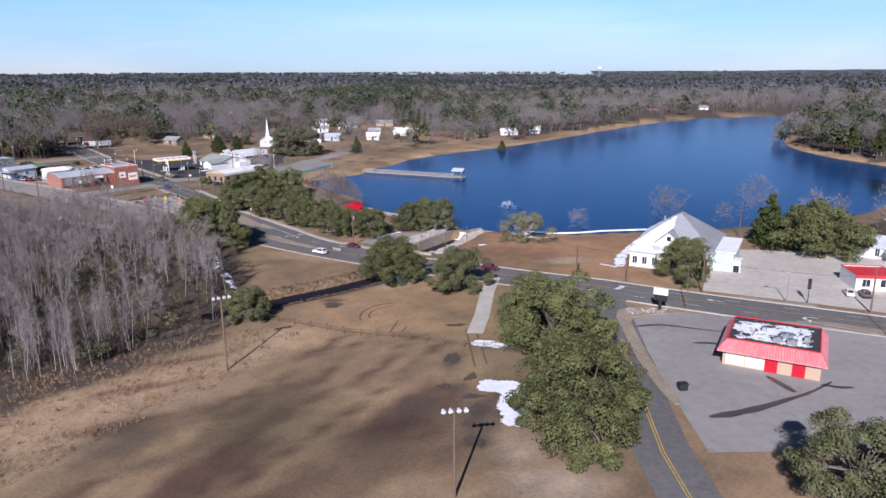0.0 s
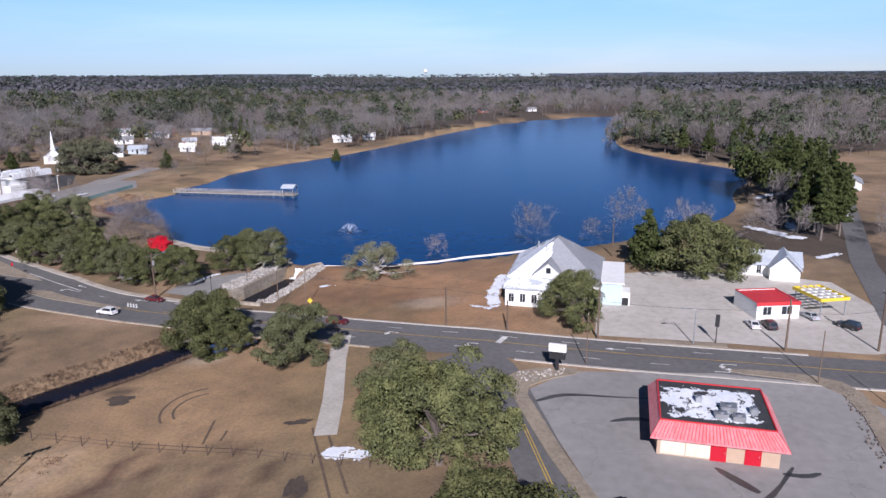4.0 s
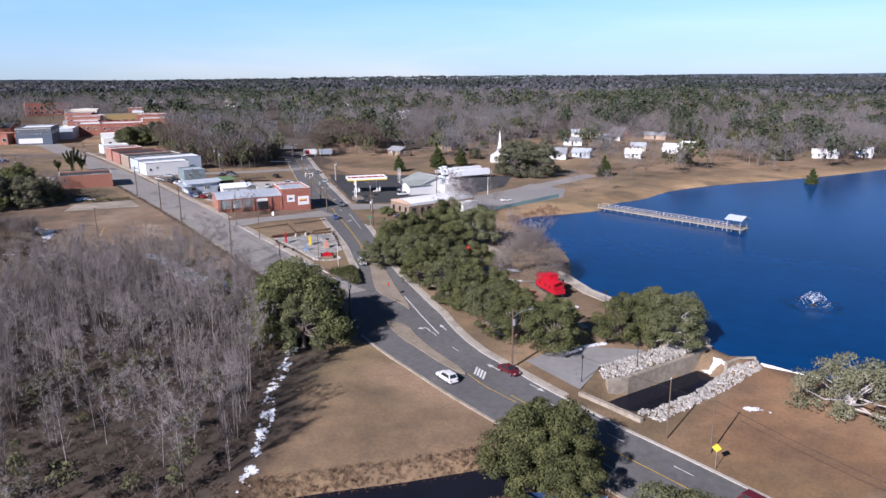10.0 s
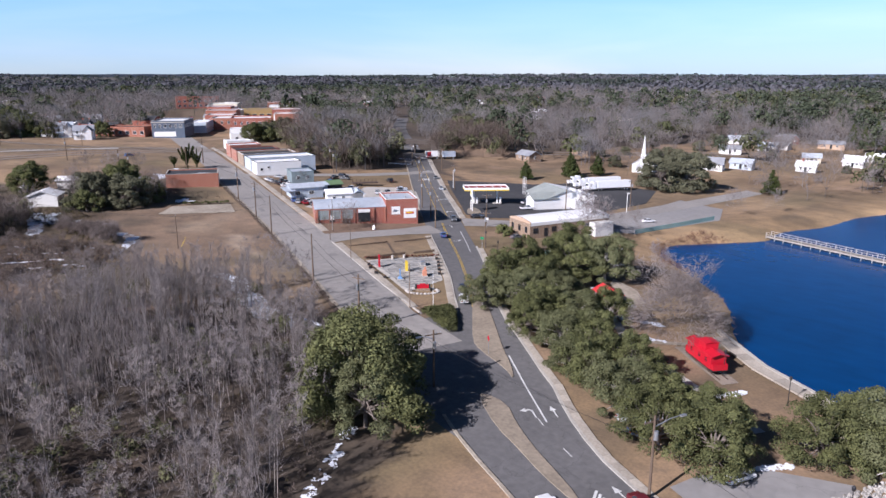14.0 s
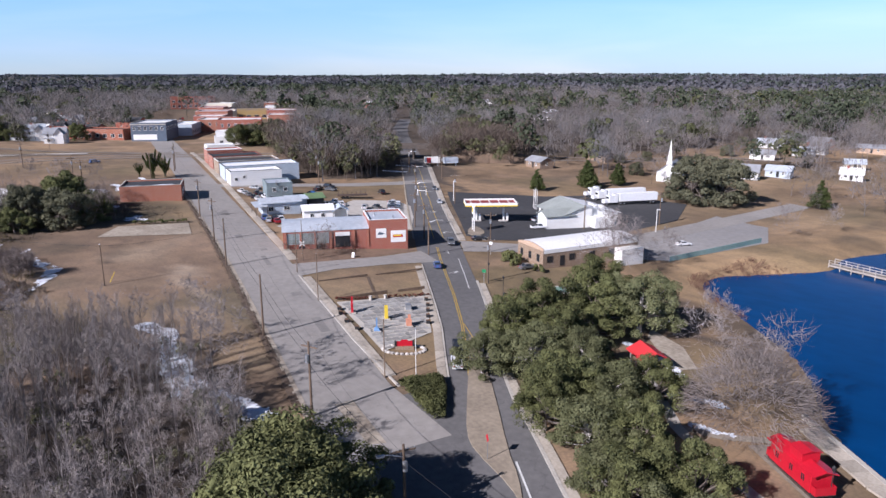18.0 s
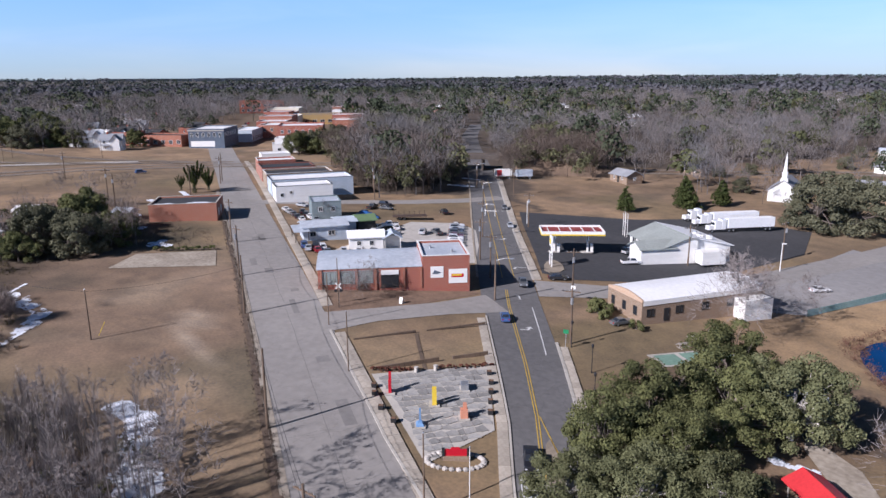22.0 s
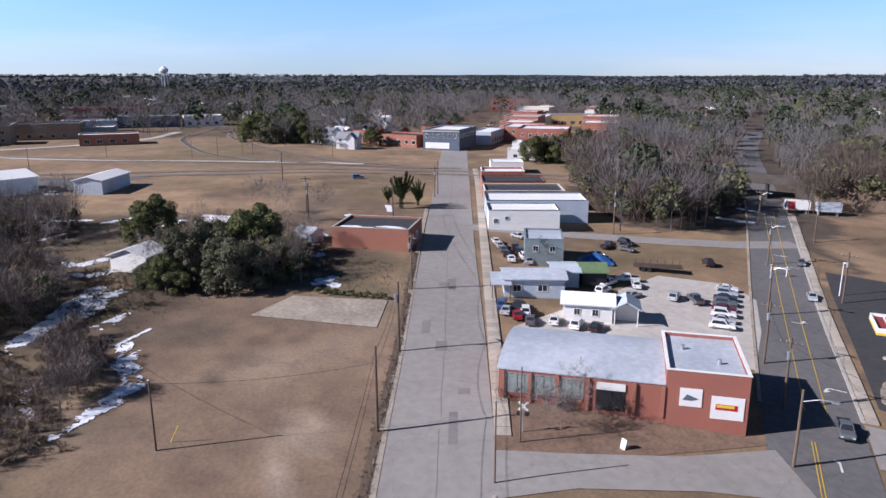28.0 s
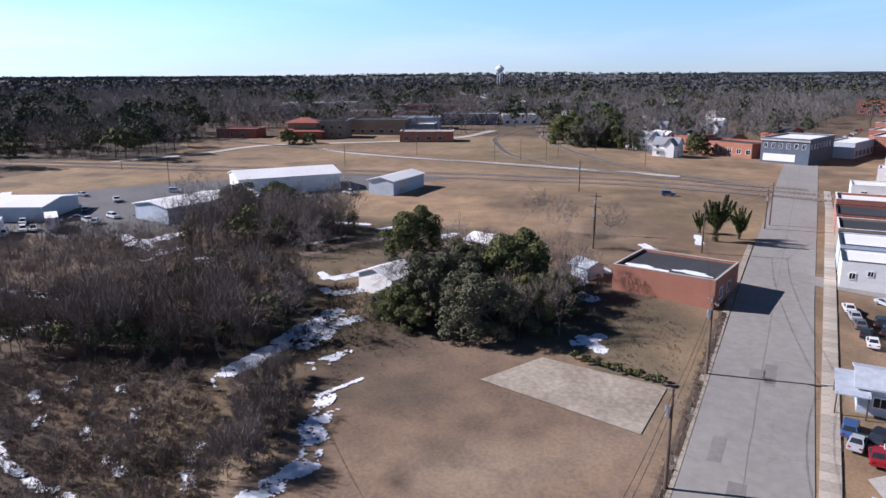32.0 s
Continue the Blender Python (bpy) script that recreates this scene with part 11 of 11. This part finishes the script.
for i, (a, b) in enumerate(zip(CREEK[:7], CREEK[1:8])):
    d = (Vector(b) - Vector(a)).normalized()
    nn = Vector((-d.y, d.x))
    for s in (-1, 1):
        A1, B1 = Vector(a) + nn * s * 1.9, Vector(b) + nn * s * 1.9
        A2, B2 = Vector(a) + nn * s * 5.4, Vector(b) + nn * s * 5.4
        thicket("creek_reeds", [tuple(A1), tuple(B1), tuple(B2), tuple(A2)], 260, 420 + 2 * i + (s > 0), 0.3, 1.0, 26, CREEK_REED, "dry brown reeds along the creek bank")
thicket("field_weeds", ROUGH_GRASS, 4200, 440, 0.35, 1.1, 16, REED, "tall dry tan grass beside the mown field", thin=0.025)
thicket("field_brush", ROUGH_GRASS, 260, 446, 0.4, 1.1, 40, mat("red_brown_weeds", (0.14, 0.07, 0.05), (0.085, 0.045, 0.034), 0.95, 0.1, 1.0, 0.0, island=0.3, spec=0.05), "low red-brown weeds in the dry grass")
thicket("wood_edge_brush", [(-92, 18), (-77, 33), (-57, 55), (-52, 60), (-56, 62), (-66, 52), (-80, 38), (-97, 24)], 420, 447, 0.6, 1.8, 60, BRUSH, "tangled brown brush at the foot of the wood")
thicket("shore_weeds", [(-101, 225), (-88, 228), (-76, 190), (-92, 192), (-104, 204)], 1500, 441, 0.6, 1.8, 26, mat("reddish_shore_weeds", (0.19, 0.105, 0.075), (0.115, 0.066, 0.05), 0.95, 0.1, 1.0, 0.0, island=0.3, spec=0.05), "dry reddish weeds on the lake shore")
thicket("workshop_bushes", [(-164.5, 150.5), (-157, 163), (-155.8, 162.2), (-163, 149.8)], 26, 442, 1.2, 3.8, 120, BRUSH, "bare brown bushes before the brick wall")

TOWN_W = [(-428, 135), (-424, 176), (-440, 192), (-520, 212), (-690, 250), (-700, -60), (-560, -80), (-455, -45), (-475, 30), (-560, 62), (-580, 130), (-470, 140)]
thicket("town_trees", TOWN_W, 760, 470, 7.0, 13.0, 70, FAR_BARE, "leafless street trees between the houses of the town", "crown", None, 0.13)
thicket("town_evergreens", TOWN_W, 300, 471, 6.0, 12.0, 130, FAR_GREEN, "dark evergreen trees between the houses of the town", "evergreen")
SW_WOOD = [(-352, -42), (-385, -36), (-424, -30), (-452, -48), (-560, -84), (-640, -190), (-480, -190), (-384, -110)]
thicket("yard_wood", SW_WOOD, 420, 486, 8.0, 14.0, 110, BRUSH_GREY, "dense leafless wood beyond the railway yard", "crown", None, 0.09)
thicket("yard_wood_brush", SW_WOOD, 500, 488, 2.0, 5.0, 60, BRUSH_DARK, "dark brush under the wood beyond the railway yard", thin=0.08)
thicket("yard_wood_evergreens", SW_WOOD, 90, 487, 6.0, 11.0, 150, FAR_GREEN, "dark evergreens in the wood beyond the railway yard", "evergreen")
for k, (poly, n) in enumerate((([(-452, 212), (-470, 238), (-600, 302), (-690, 345), (-690, 250), (-560, 222)], 260), ([(-392, 306), (-436, 326), (-580, 398), (-660, 420), (-640, 470), (-470, 400), (-380, 330)], 300),
                               ([(-560, 8), (-640, -10), (-680, -60), (-590, -90), (-550, -40)], 80), ([(-560, 110), (-640, 108), (-640, 40), (-580, 44)], 70))):
    thicket("town_trees", poly, n, 490 + 2 * k, 6.5, 12.0, 90, FAR_BARE, "leafless trees between the shops and yards of the town", "crown", None, 0.11)
    thicket("town_evergreens", poly, n // 3, 491 + 2 * k, 5.5, 10.5, 150, FAR_GREEN, "dark evergreens between the shops and yards of the town", "evergreen")
HEATH_B = [(-163, 101.5), (-164.5, 107.4), (-170, 106), (-179, 100.5), (-178, 96.5), (-168, 96)]
thicket("heath_edge_bushes", HEATH_B, 190, 472, 0.5, 1.7, 90, BRUSH, "tangled brown bushes at the corner of the lot")
thicket("heath_edge_bushes", HEATH_B, 60, 473, 0.4, 0.9, 60, REED, "tawny weeds at the corner of the lot")
VERGE_L = [(-106.5, 118.2), (-146.8, 131.8), (-182.8, 143.7), (-222, 156)]
sheet("verge", ribbon(VERGE_L, 1.0, 0.1, 1.5), MUD, "dark dirt verge with dead weeds along the wide street", "verge")
for k, (a, b) in enumerate(zip(VERGE_L, VERGE_L[1:])):
    thicket("verge_weeds", [(a[0], a[1] - 0.9), (b[0], b[1] - 0.9), (b[0], b[1] + 0.7), (a[0], a[1] + 0.7)], 420, 460 + k, 0.15, 0.6, 20, BRUSH, "dead brown weeds along the kerb")

BW = [(-245, 207), (-228, 215), (-233, 230), (-243, 248), (-300, 258), (-336, 258), (-340, 244), (-290, 222)]
thicket("bridge_wood_brush", BW, 260, 480, 2.0, 5.0, 110, BRUSH_DARK, "dark brush under the wood beside the bridge")
thicket("bridge_wood_evergreens", BW, 150, 481, 4.5, 12.0, 330, GREENBRUSH, "dark evergreens in the wood beside the bridge", "evergreen")
RW = [(-197, 100), (-203, 112), (-212, 110), (-226, 104), (-226, 98), (-212, 99)]
thicket("rough_weeds", RW, 900, 482, 0.2, 0.7, 30, OLIVEBRUSH, "olive weeds and debris on rough ground")
thicket("rough_scrub", RW, 300, 483, 0.3, 1.0, 40, BRUSH_DARK, "dark dead scrub on rough ground")

# trees among the houses and stores beyond the railway
for x, y, s in ((-420, 13, 0.75), (-424, 21, 0.6), (-436, 134, 1.5), (-449, 152, 1.6), (-446, 134, 1.3), (-418, 160, 0.9), (-462, 165, 1.2), (-480, 150, 1.3), (-475, 190, 1.2)):
    again(dark[0], x, y, s, None, "dark evergreen tree beside the town houses")
for x, y, s in ((-440, 162, 1.1), (-452, 172, 1.2), (-470, 178, 1.3), (-466, 142, 1.2), (-490, 168, 1.3), (-505, 185, 1.3), (-500, 150, 1.2), (-412, 165, 0.9), (-455, 40, 1.0),
                (-458, -8, 1.1), (-462, -22, 1.2), (-500, 10, 1.3), (-505, 45, 1.3), (-512, 75, 1.3), (-460, -50, 1.3), (-474, -62, 1.4), (-452, -66, 1.3), (-300, 36, 0.8)):
    again(lake_bare[0 if x > -470 else 1], x, y, s, None, "leafless tree among the town buildings")

# ---- the plan above is drawn in units of 1.3 metres: bring the whole place to metres ----
TO_METRES = Matrix.Scale(1.3, 4)
for ob in scene.objects:
    if ob.parent is None and ob.type not in ("CAMERA", "LIGHT"):
        ob.matrix_basis = TO_METRES @ ob.matrix_basis
